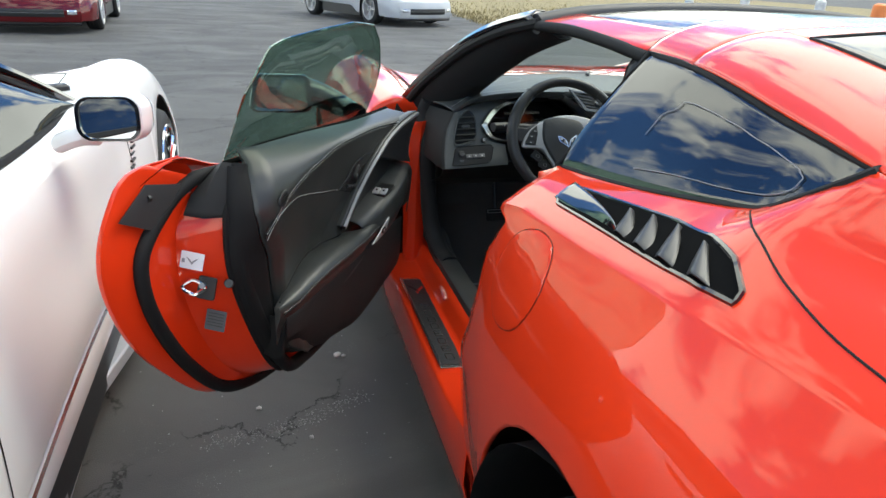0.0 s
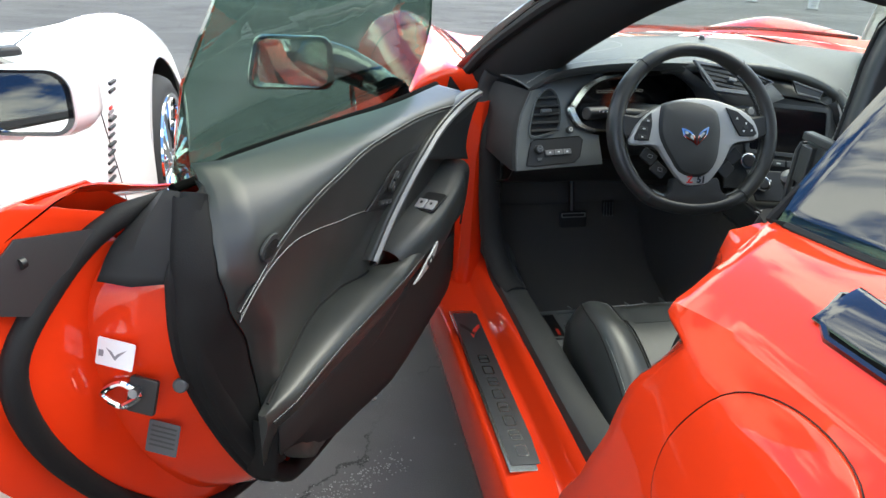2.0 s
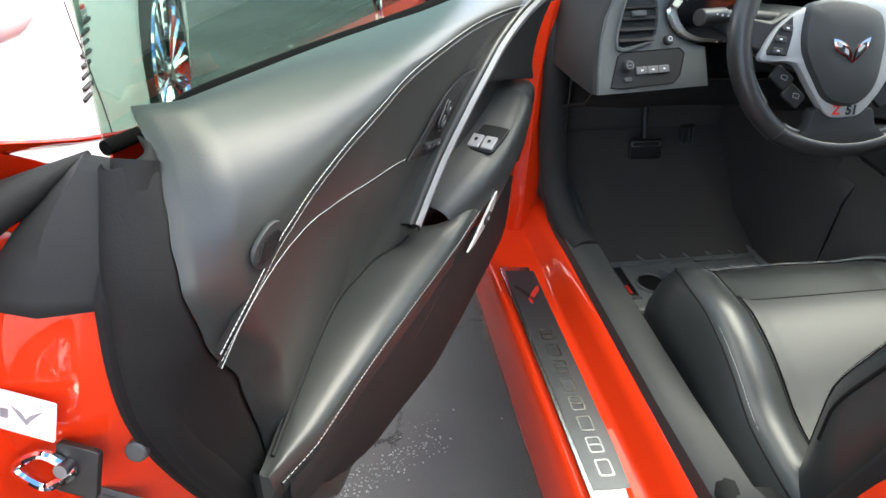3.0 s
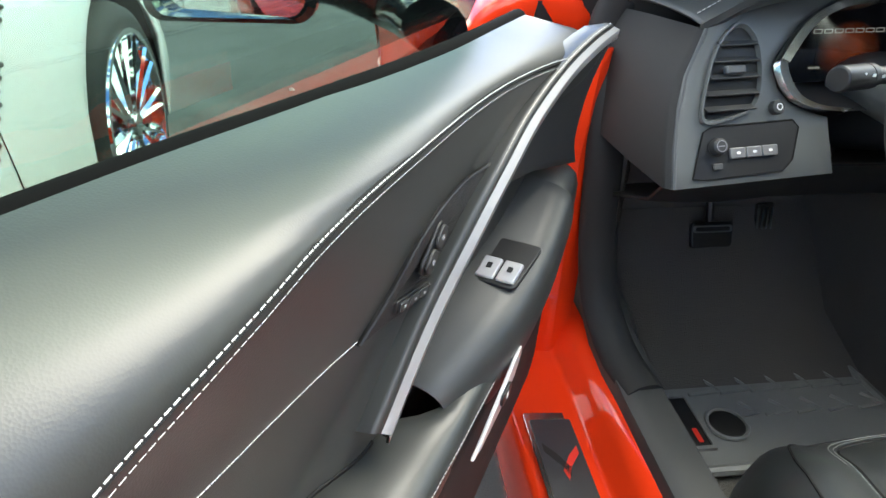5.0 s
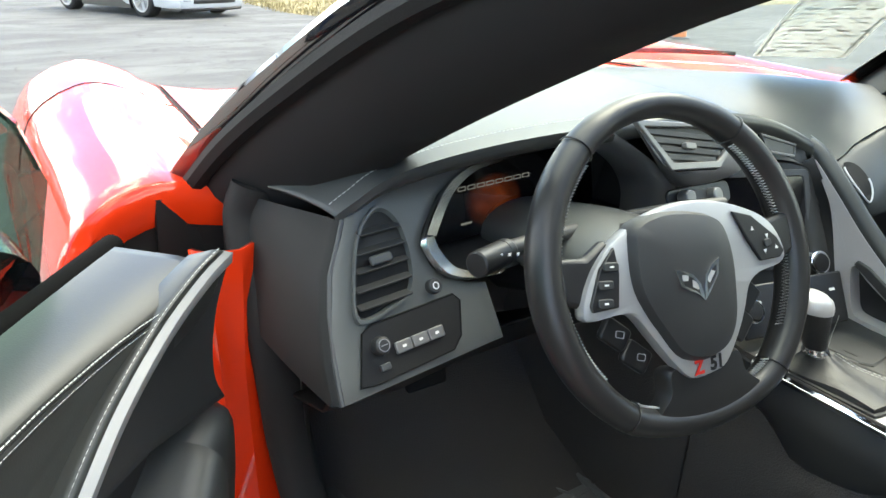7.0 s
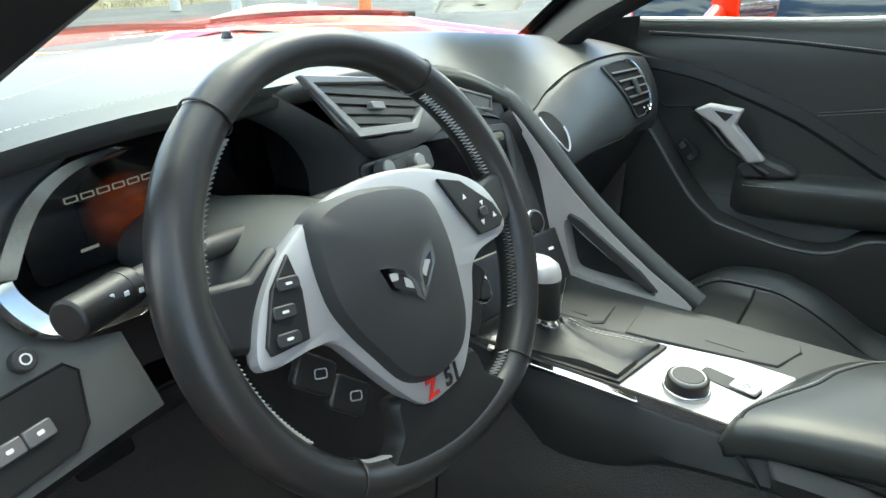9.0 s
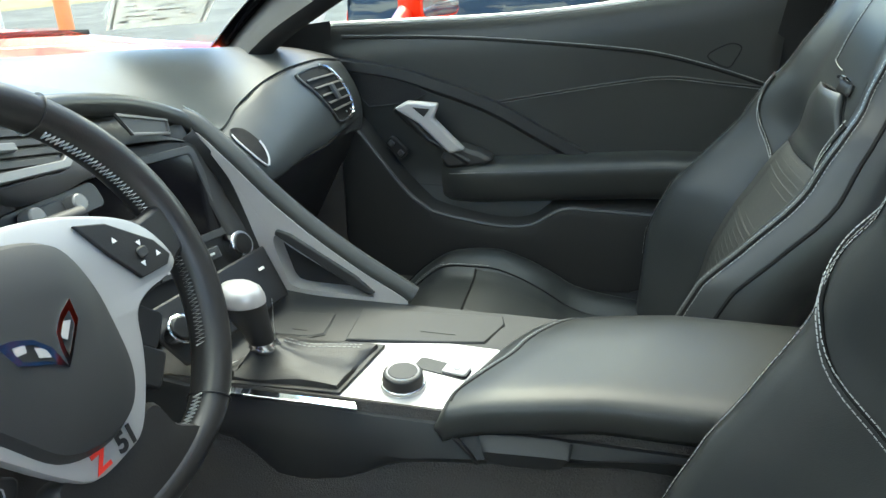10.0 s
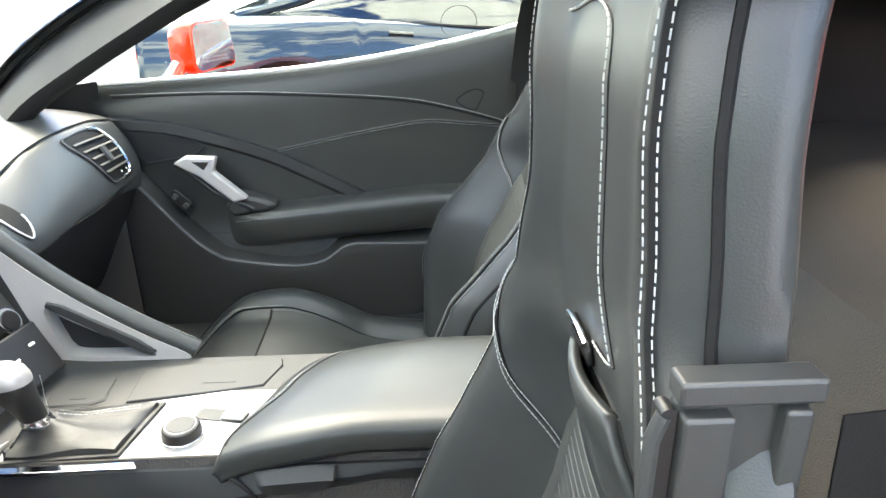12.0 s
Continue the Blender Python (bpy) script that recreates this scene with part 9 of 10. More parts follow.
    part("cushion_insert", surf(ci), SEATMID, s, "perforated leather insert", thick=0.004)
    part("cushion_cross_seam", tube([m @ cush(-0.62 + 1.24 * j / 16, 0.272, 0.0012) for j in range(17)], 0.0024, 5), RUBBER, s)
    for sd in (-1, 1):
        cp = [m @ cush(p.x * sd, p.y, 0.001) for p in spl([(0.0, 0.428, 0), (0.30, 0.424, 0), (0.52, 0.408, 0), (0.64, 0.36, 0), (0.64, 0.27, 0), (0.62, 0.10, 0), (0.60, -0.08, 0)], 50)]
        part("cushion_seam", tube(cp, 0.0016, 5), RUBBER, s)
        part("cushion_stitching", merged(*[stitches([p + (m.to_3x3() @ Vector((dx * sd, dx * 0.5, 0.001))) for p in cp], (0, 0, 1), 0.0052, 0.0036, 0.0005) for dx in (0.005, 0.010)]), THREAD, s)
        ep = [m @ cush(p.x * sd, p.y, 0.001) for p in spl([(0.0, 0.466, 0), (0.40, 0.462, 0), (0.72, 0.445, 0), (0.88, 0.39, 0), (0.92, 0.28, 0), (0.92, 0.08, 0), (0.92, -0.08, 0)], 50)]
        part("edge_seam", tube(ep, 0.0016, 5), RUBBER, s)
        part("edge_stitching", stitches([q + (m.to_3x3() @ Vector((-0.006 * sd, -0.005, 0.002))) for q in ep], (0, 0, 1), 0.0056, 0.0038, 0.0005), THREAD, s, "pale stitching")
    part("seat_base", slab(round_rect(0.44, 0.44, 0.03), 0.09, m @ pose(0, 0.10, 0.25)), HARD, s, "black seat base")
    sv_ = [[m @ Vector((-0.256, y, z)) for y, z in ((0.32, 0.40), (0.20, 0.385), (0.0, 0.37), (-0.14, 0.38))], [m @ Vector((-0.262, y, z)) for y, z in ((0.30, 0.33), (0.20, 0.30), (0.0, 0.29), (-0.14, 0.30))]]
    part("seat_valance", surf([spl(r, 14) for r in sv_]), SOFT, s, thick=0.012)
    for k in range(2):
        part("seat_switch", slab(round_rect(0.05, 0.014, 0.004), 0.012, m @ axes((-0.262, 0.18 - 0.09 * k, 0.345), (0, 1, 0), (0, 0, 1), (-1, 0, 0))), GREYPLA, s, bevel=0.003)
    return s


build_seat(pose(-0.335, 0, 0), "driver_seat", "black leather sports seat with pale stitching", -0.05)
class Reclined:
    """A place whose upper part leans back, for the seat that is let down further."""

    def __init__(self, m):
        self.m = m

    def to_3x3(self):
        return self.m.to_3x3()

    def __matmul__(self, p):
        if isinstance(p, Matrix):
            return self.m @ p
        q = self.m @ p
        return q + Vector((0, -0.40 * max(0.0, q.z - 0.70) ** 1.1, 0))


build_seat(Reclined(Matrix.Translation((0.395, -0.030, 0)) @ Matrix.Diagonal((-1, 1, 1, 1))), "passenger_seat", "black leather sports seat, empty")
# shoulder belt guide and side lever on the driver's backrest
gu = new("belt_guide")
gu.parent = car
GX = Matrix(((0, 0, -1, -0.504), (1, 0, 0, 0.008), (0, 1, 0, -0.014), (0, 0, 0, 1)))
part("guide_plate", slab([(p[0] - 0.186, p[1] + 0.955) for p in round_rect(0.050, 0.150, 0.006)], 0.006, GX), SWITCHGREY, gu, "grey plastic belt guide", bevel=0.002)
for y, z, w, h in ((-0.172, 1.000, 0.019, 0.046), (-0.174, 0.944, 0.019, 0.050), (-0.186, 1.033, 0.052, 0.010), (-0.204, 0.985, 0.010, 0.080)):
    part("guide_block", slab([(p[0] + y, p[1] + z) for p in round_rect(w, h, 0.002)], 0.013, GX), SWITCHGREY, gu, bevel=0.0015)
part("guide_slot", slab([(p[0] - 0.1585, p[1] + 0.965) for p in round_rect(0.006, 0.120, 0.0028)], 0.0085, GX), HARD, gu)
part("guide_rim", tube([(-0.512, -0.145, 0.866), (-0.512, -0.145, 0.936), (-0.512, -0.1455, 0.998), (-0.511, -0.149, 1.008)], 0.0032, 8), SWITCHGREY, gu)
bl_ = [[(-0.505, -0.22, 1.0), (-0.50, -0.265, 1.0)], [(-0.54, -0.21, 0.70), (-0.54, -0.25, 0.70)], [(-0.575, -0.14, 0.42), (-0.575, -0.18, 0.42)]]
part("belt", surf([spl(r, 3) for r in bl_]), RUBBER, gu, "black seat belt webbing", thick=0.0015)


# ---- the parked cars round about ----
# half sections of a low coupe by distance from the front axle: rocker, flank, waist, shoulder, crown, inner, bonnet, middle
COUPE = [
    (-3.52, [(0.84, 0.40), (0.86, 0.52), (0.85, 0.72), (0.81, 0.85), (0.75, 0.91), (0.62, 0.93), (0.3, 0.94), (0, 0.94)]),
    (-3.20, [(0.90, 0.26), (0.915, 0.50), (0.90, 0.74), (0.855, 0.87), (0.78, 0.935), (0.66, 0.955), (0.35, 0.97), (0, 0.97)]),
    (-2.69, [(0.93, 0.22), (0.94, 0.50), (0.93, 0.72), (0.89, 0.87), (0.80, 0.945), (0.68, 0.96), (0.4, 0.975), (0, 0.98)]),
    (-2.20, [(0.89, 0.36), (0.895, 0.48), (0.895, 0.65), (0.875, 0.83), (0.82, 0.915), (0.72, 0.93), (0.4, 0.94), (0, 0.94)]),
    (-1.50, [(0.875, 0.36), (0.885, 0.48), (0.868, 0.63), (0.855, 0.79), (0.80, 0.870), (0.70, 0.88), (0.4, 0.89), (0, 0.89)]),
    (-0.85, [(0.895, 0.36), (0.895, 0.48), (0.875, 0.65), (0.860, 0.80), (0.80, 0.880), (0.71, 0.885), (0.45, 0.89), (0, 0.90)]),
    (-0.40, [(0.925, 0.22), (0.925, 0.48), (0.910, 0.70), (0.875, 0.84), (0.79, 0.915), (0.67, 0.885), (0.4, 0.86), (0, 0.88)]),
    (0.00, [(0.930, 0.22), (0.930, 0.50), (0.915, 0.68), (0.870, 0.83), (0.77, 0.885), (0.64, 0.845), (0.36, 0.81), (0, 0.82)]),
    (0.34, [(0.910, 0.22), (0.925, 0.45), (0.910, 0.60), (0.860, 0.75), (0.75, 0.805), (0.62, 0.78), (0.35, 0.75), (0, 0.75)]),
    (0.68, [(0.845, 0.20), (0.865, 0.35), (0.845, 0.48), (0.785, 0.60), (0.69, 0.645), (0.57, 0.645), (0.3, 0.63), (0, 0.63)]),
    (0.92, [(0.70, 0.20), (0.715, 0.30), (0.700, 0.40), (0.650, 0.47), (0.57, 0.51), (0.46, 0.52), (0.24, 0.53), (0, 0.53)]),
]


def coupe_row(y, side, lift=0.0):
    prof = [(glide([(k, v[i][0]) for k, v in COUPE], y), glide([(k, v[i][1]) for k, v in COUPE], y)) for i in range(8)]
    pts = spl([(p[0], y, p[1]) for p in prof], 71)
    low = 0.0
    for hub, r in ((0.0, 0.395), (-2.69, 0.40)):
        d = abs(y - hub)
        if d < r:
            low = 0.335 + math.sqrt(r * r - d * d)
    start = next((i for i in range(60) if pts[i].z > low), 60)
    if start:
        a, b = pts[start - 1], pts[start]
        first = a.lerp(b, max(0.0, min(1.0, (low - a.z) / max(1e-6, b.z - a.z))))
    else:
        first = pts[0]
    out = [first]
    for j in range(1, 26):
        s = start + (70 - start) * j / 25
        k = min(69, int(s))
        out.append(pts[k].lerp(pts[k + 1], s - k))
    return [Vector((p.x * side, p.y, p.z + lift)) for p in out]


def coupe(name, label, colour, group=""):
    """A low two-seat coupe: front axle over the origin, nose along +y."""
    c = thing(name, label, "car", group=group)
    ys = [-3.52 + 0.04 * i for i in range(112)]
    for s in (1, -1):
        part("body_side", surf([coupe_row(y, s) for y in ys]), colour, c, thick=0.008)
        part("rocker", box((0.10, 1.75, 0.22), pose(s * 0.82, -1.32, 0.25)), HARD, c, bevel=0.01)
        for hub in (0.0, -2.69):
            arch = [(s * 0.60, hub + 0.40 * math.cos(a), 0.335 + 0.40 * math.sin(a)) for a in (math.pi * i / 18 for i in range(19))]
            part("arch_liner", surf([[(s * x, p[1], p[2]) for p in arch] for x in (0.60, 0.905)]), HARD, c, thick=0.006)
            part("arch_back", surf([[(s * 0.60, p[1], p[2]) for p in arch], [(s * 0.60, p[1], 0.2) for p in arch]]), HARD, c)
    def nose(x, z, out=0.0):
        return Vector((x, 0.92 + 0.13 * (1 - min(1, abs(x) / 0.72) ** 2.2) - 0.05 * abs((z - 0.34) / 0.18) ** 2 + out, z))
    part("front_bumper", surf([[nose(x, z) for x in (-0.71 + 0.071 * i for i in range(21))] for z in (0.19 + 0.0345 * k for k in range(11))]), colour, c, thick=0.008)
    part("grille", surf([[nose(x, z, 0.006) for x in (-0.48 + 0.048 * i for i in range(21))] for z in (0.27, 0.31, 0.35, 0.39)]), HARD, c, "black grille opening", thick=0.006)
    part("grille_bar", tube([nose(-0.48 + 0.048 * i, 0.33, 0.014) for i in range(21)], 0.007, 6), GREYPLA, c)
    part("front_lip", surf([[nose(x, z, o) for x in (-0.70 + 0.07 * i for i in range(21))] for z, o in ((0.185, 0.0), (0.165, 0.03), (0.145, 0.03), (0.13, -0.02))]), HARD, c, thick=0.01)
    for s in (1, -1):
        part("fog_lamp", surf([[nose(s * x, z, 0.008) for x in (0.53, 0.57, 0.62, 0.66)] for z in (0.31, 0.345, 0.38)]), LENS, c, "clear front lamp", thick=0.008)
        lamp = [coupe_row(0.42 + 0.035 * i, s, 0.006)[9:17] for i in range(9)]
        part("headlamp", surf([[p for p in r[(0 if i > 1 else 1):(8 if i > 1 else 9)]] for i, r in enumerate([list(q) + [q[-1]] for q in lamp])]), LENS, c, "clear headlamp lens", thick=0.004)
    part("rear_bumper", surf([[(x, -3.52 - 0.10 * (1 - abs(x / 0.85) ** 2.5) * math.sin(math.pi * (0.15 + 0.7 * k / 7)), 0.36 + 0.083 * k) for x in (-0.83 + 0.083 * i for i in range(21))] for k in range(8)]), colour, c, thick=0.008)
    for x in (-0.62, -0.38, 0.38, 0.62):
        part("tail_lamp", disc(0.075, 0.03, axes((x, -3.575, 0.74), (1, 0, 0), (0, 0, 1)), 20), REDPRINT, c, "round red tail lamp", bevel=0.006)
    # greenhouse
    base = spl([(-0.78, -0.92, 0.875), (-0.62, -0.72, 0.90), (-0.35, -0.56, 0.915), (0, -0.50, 0.92), (0.35, -0.56, 0.915), (0.62, -0.72, 0.90), (0.78, -0.92, 0.875)], 21)
    head = spl([(-0.555, -1.56, 1.165), (-0.40, -1.50, 1.19), (-0.2, -1.47, 1.205), (0, -1.46, 1.21), (0.2, -1.47, 1.205), (0.40, -1.50, 1.19), (0.555, -1.56, 1.165)], 21)
    part("windscreen", surf([[a.lerp(b, f) + Vector((0, 0.03, 0.03)) * math.sin(math.pi * f) for a, b in zip(base, head)] for f in (k / 6 for k in range(7))]), DARKGLASS, c, "dark windscreen", thick=0.004)
    back = [Vector((p.x * 1.02, -2.28 + 0.10 * abs(p.x), p.z - 0.015)) for p in head]
    part("roof", surf([[a.lerp(b, f) + Vector((0, 0, 0.012)) * math.sin(math.pi * f) for a, b in zip(head, back)] for f in (k / 5 for k in range(6))]), colour, c, thick=0.008)
    tail = [Vector((p.x * 1.05, -3.18 + 0.12 * abs(p.x), 0.962 - 0.02 * abs(p.x))) for p in head]
    part("rear_glass", surf([[a.lerp(b, f) + Vector((0, 0, 0.05)) * math.sin(math.pi * f) for a, b in zip(back, tail)] for f in (k / 6 for k in range(7))]), DARKGLASS, c, "dark sloping rear glass", thick=0.004)
    for s in (1, -1):
        belt = [Vector((s * p.x, p.y, p.z)) for p in spl([(0.795, -0.98, 0.868), (0.80, -1.30, 0.872), (0.80, -1.60, 0.880), (0.80, -2.00, 0.905), (0.785, -2.30, 0.925), (0.70, -2.75, 0.955)], 24)]
        rail = [Vector((s * p.x, p.y, p.z)) for p in spl([(0.785, -0.99, 0.880), (0.690, -1.24, 1.010), (0.575, -1.58, 1.150), (0.565, -1.95, 1.170), (0.575, -2.28, 1.140), (0.650, -2.74, 0.975)], 24)]
        part("side_window", surf([[a.lerp(b, f) + Vector((s * 0.02, 0, 0.01)) * math.sin(math.pi * f) for a, b in zip(belt, rail)] for f in (k / 5 for k in range(6))]), DARKGLASS, c, "dark side window", thick=0.004)
        part("window_seal", tube(belt + list(reversed(rail)), 0.011, 6, closed=True), RUBBER, c)
        part("windscreen_pillar", tube([Vector((s * abs(a.x) * 0.985, a.y, a.z)) for a in spl([(0.79, -0.90, 0.875), (0.700, -1.20, 1.020), (0.562, -1.57, 1.172)], 12)], 0.024, 8, flat=0.7), GLOSSY, c, "black pillar")
        tailp = [Vector((s * p.x, p.y, p.z)) for p in spl([(0.565, -2.26, 1.152), (0.60, -2.62, 1.04), (0.67, -3.0, 0.955)], 12)]
        part("rear_pillar", tube(tailp, 0.045, 8, flat=0.6), colour, c)
        for line in ([(-0.70, None), (-0.70, 1)], [(-2.17, None), (-2.17, 1)]):
            y = line[0][0]
            row = [p + Vector((s * 0.0055, 0, 0)) for p in coupe_row(y, s)[:16]]
            part("door_seam", tube(row, 0.0012, 5), RUBBER, c)
        row = [coupe_row(-2.14 + 0.012 * i, s)[12] + Vector((s * 0.006, 0, 0.0)) for i in range(12)]
        part("door_handle", tube(row, 0.024, 8, flat=0.5), HARD, c, "black recessed door handle")
        inside = new("seat_back")
        inside.parent = c
        part("cushion", box((0.46, 0.13, 0.52), pose(s * 0.37, -1.98, 0.80, 14)), SEAT, inside, bevel=0.05)
    part("cabin_floor", box((1.5, 1.9, 0.04), pose(0, -1.6, 0.42)), CARPET, c)
    part("dashboard", box((1.4, 0.35, 0.16), pose(0, -0.95, 0.80)), SOFT, c, bevel=0.04)
    return c


def mirror_of(c, x, y, z, s, colour, tilt=8):
    e = new("door_mirror")
    e.parent = c
    mo = round_rect(0.150, 0.105, 0.036, 6)
    mm = axes((x, y, z), Vector((1, -0.18 * s * math.cos(radians(tilt)), 0.03)), (0, 0.10, 1))
    if mm.to_3x3().col[2].y > 0:
        mm = mm @ Matrix.Rotation(math.pi, 4, "Y")
    part("mirror_housing", surf([[mm @ Vector((px * k, py * k - 0.005 * (1 - k), dz)) for px, py in mo] for k, dz in ((0.93, 0.004), (0.99, 0.014), (1.04, 0.012), (1.09, -0.010), (1.08, -0.05), (0.96, -0.09), (0.62, -0.125), (0.1, -0.14))], True, True), colour, e)
    part("mirror_rim", frame_slab([(px * 0.995, py * 0.995) for px, py in mo], [(px * 0.88, py * 0.90) for px, py in mo], 0.008, mm @ Matrix.Translation((0, 0, 0.010))), GLOSSY, e, "black mirror rim")
    part("mirror_glass", slab([(px * 0.93, py * 0.93) for px, py in mo], 0.004, mm @ Matrix.Translation((0, 0, 0.009))), MIRROR, e, "mirror glass")
    part("mirror_arm", tube(spl([mm @ Vector((-0.06 * 1, -0.05, -0.05)), Vector((x - s * 0.085, y + 0.03, z - 0.050)), Vector((x - s * 0.130, y + 0.05, z - 0.070))], 10), 0.034, 12, flat=0.7), colour, e)
    return e


LENS = material("clear_lamp_lens", (0.62, 0.63, 0.64), 0.08, metal=0.6, coat=1.0, vary=0.2, scale=14)
CALIPER = material("red_caliper_paint", (0.55, 0.02, 0.02), 0.4)
SKIRT = material("grey_side_skirt", (0.40, 0.42, 0.45), 0.32, coat=0.5, vary=0.08)


def put(c, x, y, heading):
    """Set a car down: its front axle at (x, y), its nose turned by heading degrees from +y."""
    c.location = (x, y, 0)
    c.rotation_euler = (0, 0, radians(heading))


# white coupe alongside, parked the same way
white_car = coupe("white_sports_car", "glossy white low coupe with chrome wheels parked alongside", WHITE)
WX, WY = -2.535, 1.80
put(white_car, WX, WY, 0)
for s in (1, -1):
    for hub in (0.0, -2.69):
        w = wheel((s * 0.80, hub, 0.335), 0.335, 0.25, 0.255, CHROME, white_car, s, spokes=10)
        part("brake_caliper", slab([(0.20 * math.cos(a), 0.20 * math.sin(a)) for a in (radians(-20 + 8 * i) for i in range(9))] + [(0.12 * math.cos(a), 0.12 * math.sin(a)) for a in (radians(44 - 8 * i) for i in range(9))], 0.05, axes((s * 0.855, hub, 0.335), (0, s, 0), (0, 0, 1), (s, 0, 0))), CALIPER, w, "red brake caliper", bevel=0.006)
    e = mirror_of(white_car, s * 0.995, -1.45, 0.940, s, WHITE)
    # aero skirt that kinks outward towards the front wheel
    edge = [(0.955, -0.44), (0.93, -1.08), (0.915, -1.16), (0.862, -1.43), (0.868, -1.80), (0.885, -2.25)]
    outline = [(s * x, y) for x, y in edge] + [(s * 0.78, -2.25), (s * 0.78, -0.44)]
    part("side_skirt", slab(outline, 0.045, pose(0, 0, 0.135)), SKIRT, white_car, "grey aero side skirt", bevel=0.006)
    part("sill_panel", surf([[(s * x, y, z) for y in (-0.46 - 0.1 * i for i in range(19))] for x, z in ((0.862, 0.385), (0.879, 0.365), (0.884, 0.32), (0.878, 0.275), (0.862, 0.262))]), WHITE, white_car, "white sill under the door", thick=0.004)
    part("sill_strip", tube([(s * (coupe_row(y, 1)[0].x + 0.002), y, 0.362) for y in (-0.5 - 0.1 * i for i in range(18))], 0.009, 6), BRIGHT, white_car, "bright strip under the door")
    for k in range(10):
        z = 0.775 - 0.0195 * (k if k < 2 else k + 2.4)
        y = -0.57 - 0.0165 * (k if k < 2 else k + 2.4)
        x = min((p for p in coupe_row(y, 1)), key=lambda p: abs(p.z - z)).x
        part("louvre_slot", box((0.012, 0.050, 0.0085), pose(s * (x + 0.004), y, z, 0, 0, -s * 4)), HARD, white_car, "black louvre slot", bevel=0.002)
    yb, zb = -0.63, 0.705
    xb = min((p for p in coupe_row(yb, 1)), key=lambda p: abs(p.z - zb)).x + 0.006
    for row_, (mat_, wd) in enumerate(((REDPRINT, 0.026), (GREYPRINT, 0.060), (GREYPRINT, 0.052))):
        part("badge_bar", box((0.004, wd, 0.008), pose(s * xb, yb, zb + 0.012 - 0.012 * row_)), mat_, white_car)
    part("bonnet_seam", tube([coupe_row(y, s)[18] + Vector((0, 0, 0.004)) for y in (-0.78 + 0.05 * i for i in range(20))], 0.0028, 5), GREYPLA, white_car)
    part("cowl_vent", box((0.13, 0.05, 0.03), pose(s * 0.69, -0.80, 0.895, 0, 0, s * 30)), HARD, white_car, "black cowl vent", bevel=0.008)

# navy coupe on the far side, parked the other way round
navy_car = coupe("navy_sports_car", "dark navy blue low coupe parked nose to tail alongside", NAVY)
put(navy_car, 4.02, -2.08, 180)
for s in (1, -1):
    for hub in (0.0, -2.69):
        wheel((s * 0.80, hub, 0.335), 0.335, 0.25, 0.235, ALU, navy_car, s, spokes=5)
    mirror_of(navy_car, s * 0.995, -1.30, 0.940, s, NAVY)

# two cars across the lot, noses this way
dark_red_car = coupe("dark_red_sports_car", "dark red low coupe with black grille across the lot", MAROON)
put(dark_red_car, -4.72, 12.15, 184)
for s in (1, -1):
    for hub in (0.0, -2.69):
        wheel((s * 0.80, hub, 0.335), 0.335, 0.25, 0.235, ALU, dark_red_car, s, spokes=5)
silver_car = coupe("silver_sports_car", "silver low coupe with bright five-spoke wheels across the lot", SILVER)
put(silver_car, 2.12, 14.95, 204)
for s in (1, -1):
    for hub in (0.0, -2.69):
        wheel((s * 0.80, hub, 0.335), 0.335, 0.25, 0.235, ALU, silver_car, s, spokes=5)


# ---- dry grass beyond the lot ----
rnd = random.Random(4)
EDGE = spl([(4.7, 30, 0), (4.45, 20, 0), (4.30, 17, 0), (4.25, 15.2, 0), (4.45, 13.9, 0), (5.3, 13.0, 0), (7.5, 12.7, 0), (11, 13.0, 0), (18, 13.5, 0), (40, 14, 0)], 60)
EDGE = [p + Vector((0.12 * noise.noise((p.x * 1.7, p.y * 1.7, 1)), 0.12 * noise.noise((p.x * 1.7, p.y * 1.7, 5)), 0)) for p in EDGE]
verge = []
for p in EDGE:
    out_ = (Vector((30, 40, 0)) - p)
    verge.append([p + Vector((0, 0, -0.01))] + [p + out_ * f + Vector((0, 0, 0.035 + 0.03 * noise.noise((p.x + 9 * f, p.y, 3)))) for f in (0.004, 0.02, 0.06, 0.15, 0.3, 0.6, 0.95)])
tagged(part("grass_verge", surf(verge), GRASS, None), "strip of dry yellow grass beside the asphalt", "grass", kind="structure")
me = bpy.data.meshes.new("grass_blades")
vs, fs = [], []
for i in range(7000):
    p = EDGE[rnd.randrange(len(EDGE) - 12)].lerp(EDGE[min(len(EDGE) - 1, rnd.randrange(1, len(EDGE) - 12))], 0) 
    q = p + (Vector((30, 40, 0)) - p) * (rnd.random() ** 2 * 0.28) + Vector((rnd.uniform(-0.3, 0.3), rnd.uniform(-0.3, 0.3), 0.02))
    h, a, w = rnd.uniform(0.05, 0.13), rnd.uniform(0, 6.28), rnd.uniform(0.006, 0.014)
    d = Vector((math.cos(a), math.sin(a), 0))
    b = len(vs)
    tip = q + Vector((rnd.uniform(-0.05, 0.05), rnd.uniform(-0.05, 0.05), h))
    vs += [q - d * w, q + d * w, q.lerp(tip, 0.6) + d * w * 0.6, tip]
    fs += [(b, b + 1, b + 2), (b, b + 2, b + 3)]
me.from_pydata([tuple(v) for v in vs], [], fs)
tagged(link("grass_blades", me, GRASS, None), "dry yellow grass blades along the verge", "grass", kind="stuff")

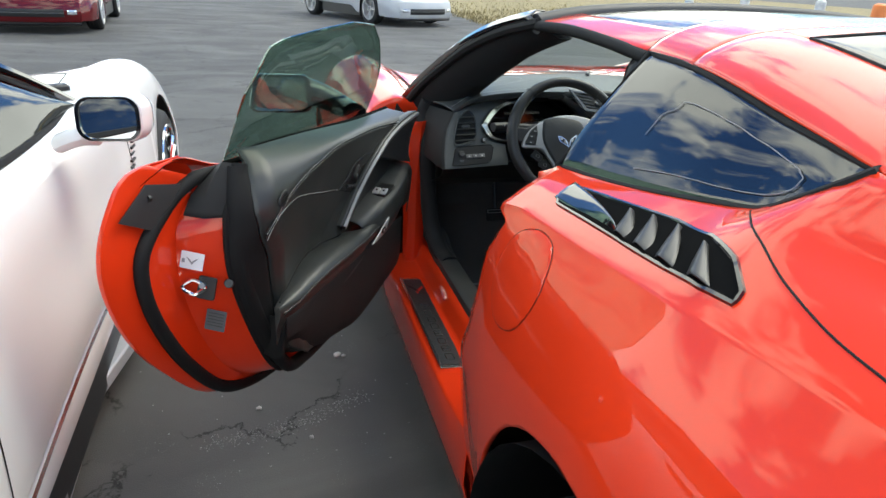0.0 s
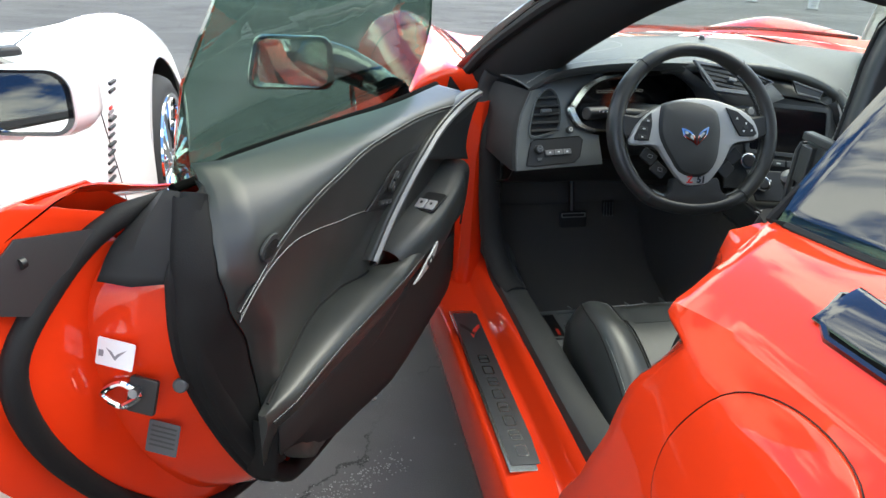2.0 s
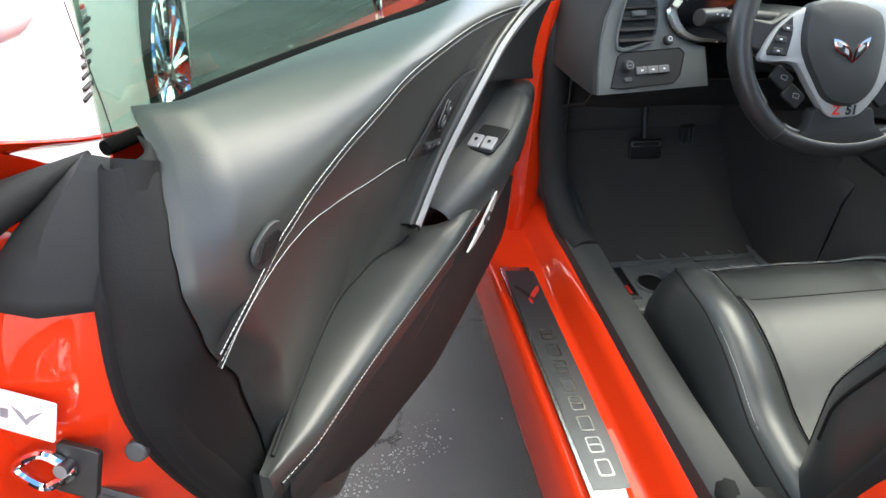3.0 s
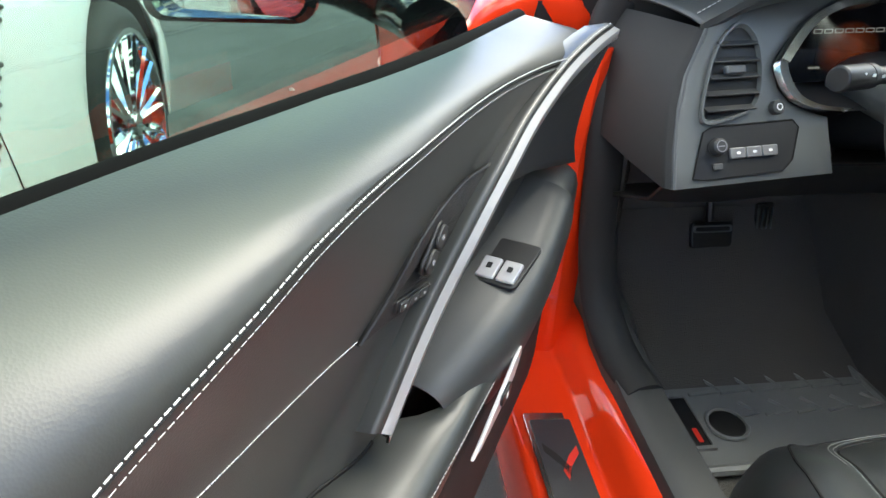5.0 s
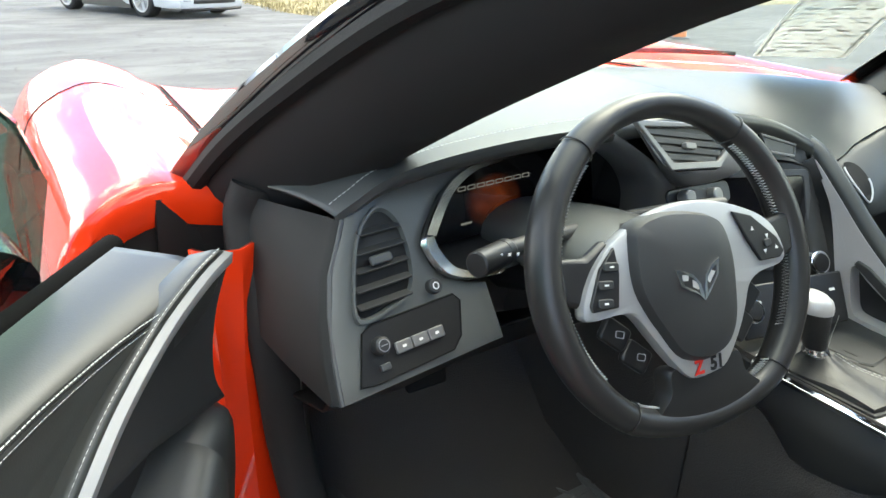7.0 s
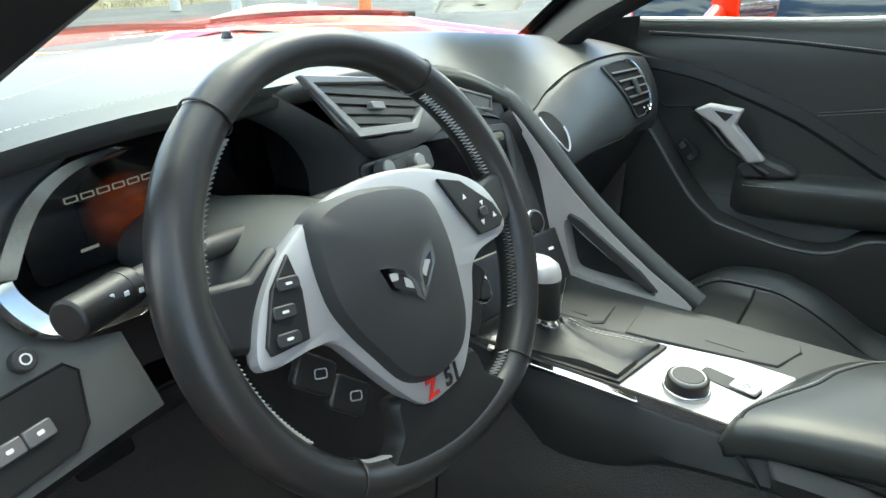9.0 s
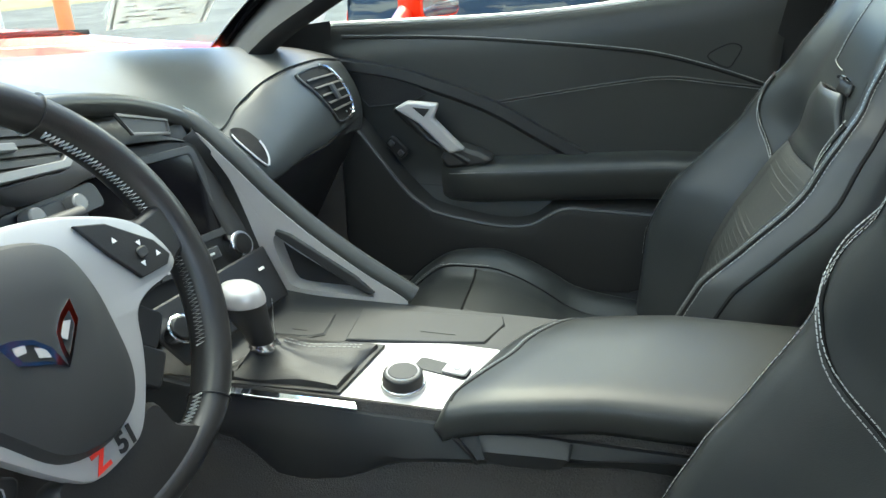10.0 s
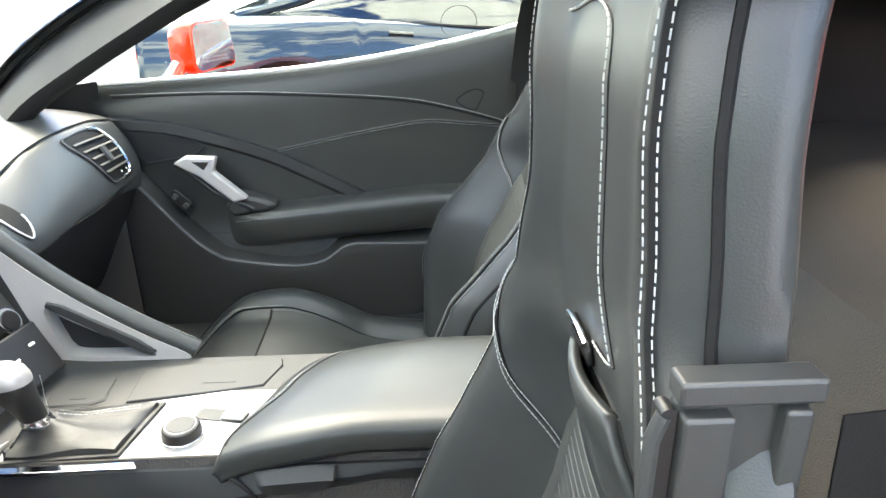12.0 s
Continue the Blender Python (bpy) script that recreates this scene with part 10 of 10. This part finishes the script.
# ---- bollards ahead ----
def bollard(name, label, x, y, mat, r=0.085, h=1.05):
    b = thing(name, label, "bollard", (x, y, 0))
    prof = [(r, 0.0), (r, h - 0.07), (r * 0.92, h - 0.03), (r * 0.6, h - 0.006), (0.004, h)]
    part("post", surf([[(q * math.cos(2 * math.pi * i / 20), q * math.sin(2 * math.pi * i / 20), z) for i in range(20)] for q, z in prof], True), mat, b)
    part("base_ring", surf([[(q * math.cos(2 * math.pi * i / 20), q * math.sin(2 * math.pi * i / 20), z) for i in range(20)] for q, z in ((r * 1.5, 0.0), (r * 1.45, 0.02), (r, 0.03))], True), GREYPLA, b)
    return b


bollard("orange_bollard", "orange painted post standing on the asphalt", 8.45, 7.85, ORANGE, 0.11)
for x, y in ((8.12, 8.75), (7.80, 10.30), (7.30, 11.35)):
    bollard("white_bollard", "weathered white post standing on the asphalt", x, y, WHITEPOST)

# ---- loose stones and crumbs on the asphalt ----
def stone(x, y, r, label="small pale stone lying on the asphalt"):
    bm = bmesh.new()
    bmesh.ops.create_icosphere(bm, subdivisions=2, radius=r)
    for v in bm.verts:
        v.co *= 1 + 0.35 * noise.noise(v.co * (0.9 / r) + Vector((x * 9, y * 9, 0)))
        v.co.z = v.co.z * 0.6
    bmesh.ops.translate(bm, vec=(x, y, r * 0.48), verts=bm.verts)
    ob = part("stone", bm, STONE, None, angle=25)
    return tagged(ob, label, "stone", "stones on the asphalt")


stone(-0.975, 0.69, 0.013)
stone(-0.955, 0.683, 0.008)
for x, y, r in ((-1.60, 2.58, 0.02), (-1.35, 2.25, 0.012), (-1.55, 2.15, 0.015), (-1.42, 2.04, 0.018), (-1.1, 0.25, 0.007), (-1.25, 0.42, 0.009), (-1.28, 3.1, 0.014)):
    stone(x, y, r)
me = bpy.data.meshes.new("grit")
vs, fs = [], []
for i in range(1900):
    near = i % 4 == 0
    if near:
        f = rnd.random()
        x, y = -1.40 + 0.48 * f + rnd.gauss(0, 0.020), 0.285 + 0.15 * f * f + rnd.gauss(0, 0.020)
    else:
        x, y = rnd.uniform(-2.6, 0.2), rnd.uniform(-1.4, 5.0)
    if not near and rnd.random() > 0.15 + 0.65 * max(0, noise.noise((x * 1.3, y * 1.3, 0)) * 2):
        continue
    r = rnd.uniform(0.0012, 0.0036) * (1.0 if near else 1.3)
    b = len(vs)
    a = rnd.uniform(0, 6.28)
    for k in range(4):
        vs.append((x + r * math.cos(a + k * 1.57) * rnd.uniform(0.6, 1.2), y + r * math.sin(a + k * 1.57) * rnd.uniform(0.6, 1.2), 0.0))
    vs.append((x, y, r * rnd.uniform(0.6, 1.1)))
    fs += [(b, b + 1, b + 4), (b + 1, b + 2, b + 4), (b + 2, b + 3, b + 4), (b + 3, b, b + 4)]
me.from_pydata(vs, [], fs)
tagged(link("asphalt_grit", me, GRIT, None), "loose pale grit scattered over the asphalt", "grit", kind="stuff")


# ---- printed sheet against the inside of the windscreen ----
sheet = thing("window_sticker_sheet", "white printed price sheet lying behind the windscreen", "paper sheet")
BL, BR = Vector((0.512, 0.940, 0.9605)), Vector((0.632, 0.806, 0.9665))
UPW = (Vector((0.399, 0.780, 1.066)) - BL) * 1.9
def on_sheet(u, v, lift=0.0):
    return BL.lerp(BR, u) + UPW * v + Vector((0, 0.012, 0.014)) * math.sin(math.pi * v * 0.9) + Vector((0, -0.5, -0.85)) * lift
part("paper", surf([[on_sheet(u / 8, v / 12) for u in range(9)] for v in range(13)]), PAPER, sheet, "white paper with grey print", thick=0.0008)
for i in range(22):
    v = 0.05 + 0.041 * i
    for k in range(2 + i % 3):
        u0 = 0.10 + 0.27 * k + 0.03 * ((i * 7 + k * 5) % 3)
        u1 = min(0.90, u0 + 0.10 + 0.05 * ((i * 3 + k) % 4))
        part("print_line", surf([[on_sheet(u0 + (u1 - u0) * j / 3, v + d, -0.0012) for j in range(4)] for d in (0, 0.010 if i % 5 else 0.018)]), GREYPRINT, sheet)
for u in (0.045, 0.955):
    part("border_line", surf([[on_sheet(u + d, v / 12, -0.0012) for v in range(13)] for d in (-0.012, 0.012)]), GREYPRINT, sheet)

# wiper arms parked along the foot of the windscreen
for x0, x1 in ((-0.42, 0.12), (0.02, 0.60)):
    wp = [Vector((x0 + (x1 - x0) * f, 1.165 - 0.32 * (x0 + (x1 - x0) * f) ** 2 + 0.02, 0.945 + 0.012 * math.sin(math.pi * f))) for f in (i / 10 for i in range(11))]
    part("wiper_arm", tube(wp, 0.009, 6, flat=0.6), HARD, car, "black wiper arm")
    part("wiper_blade", tube([p + Vector((0, -0.018, 0.002)) for p in wp[2:]], 0.006, 6), RUBBER, car)
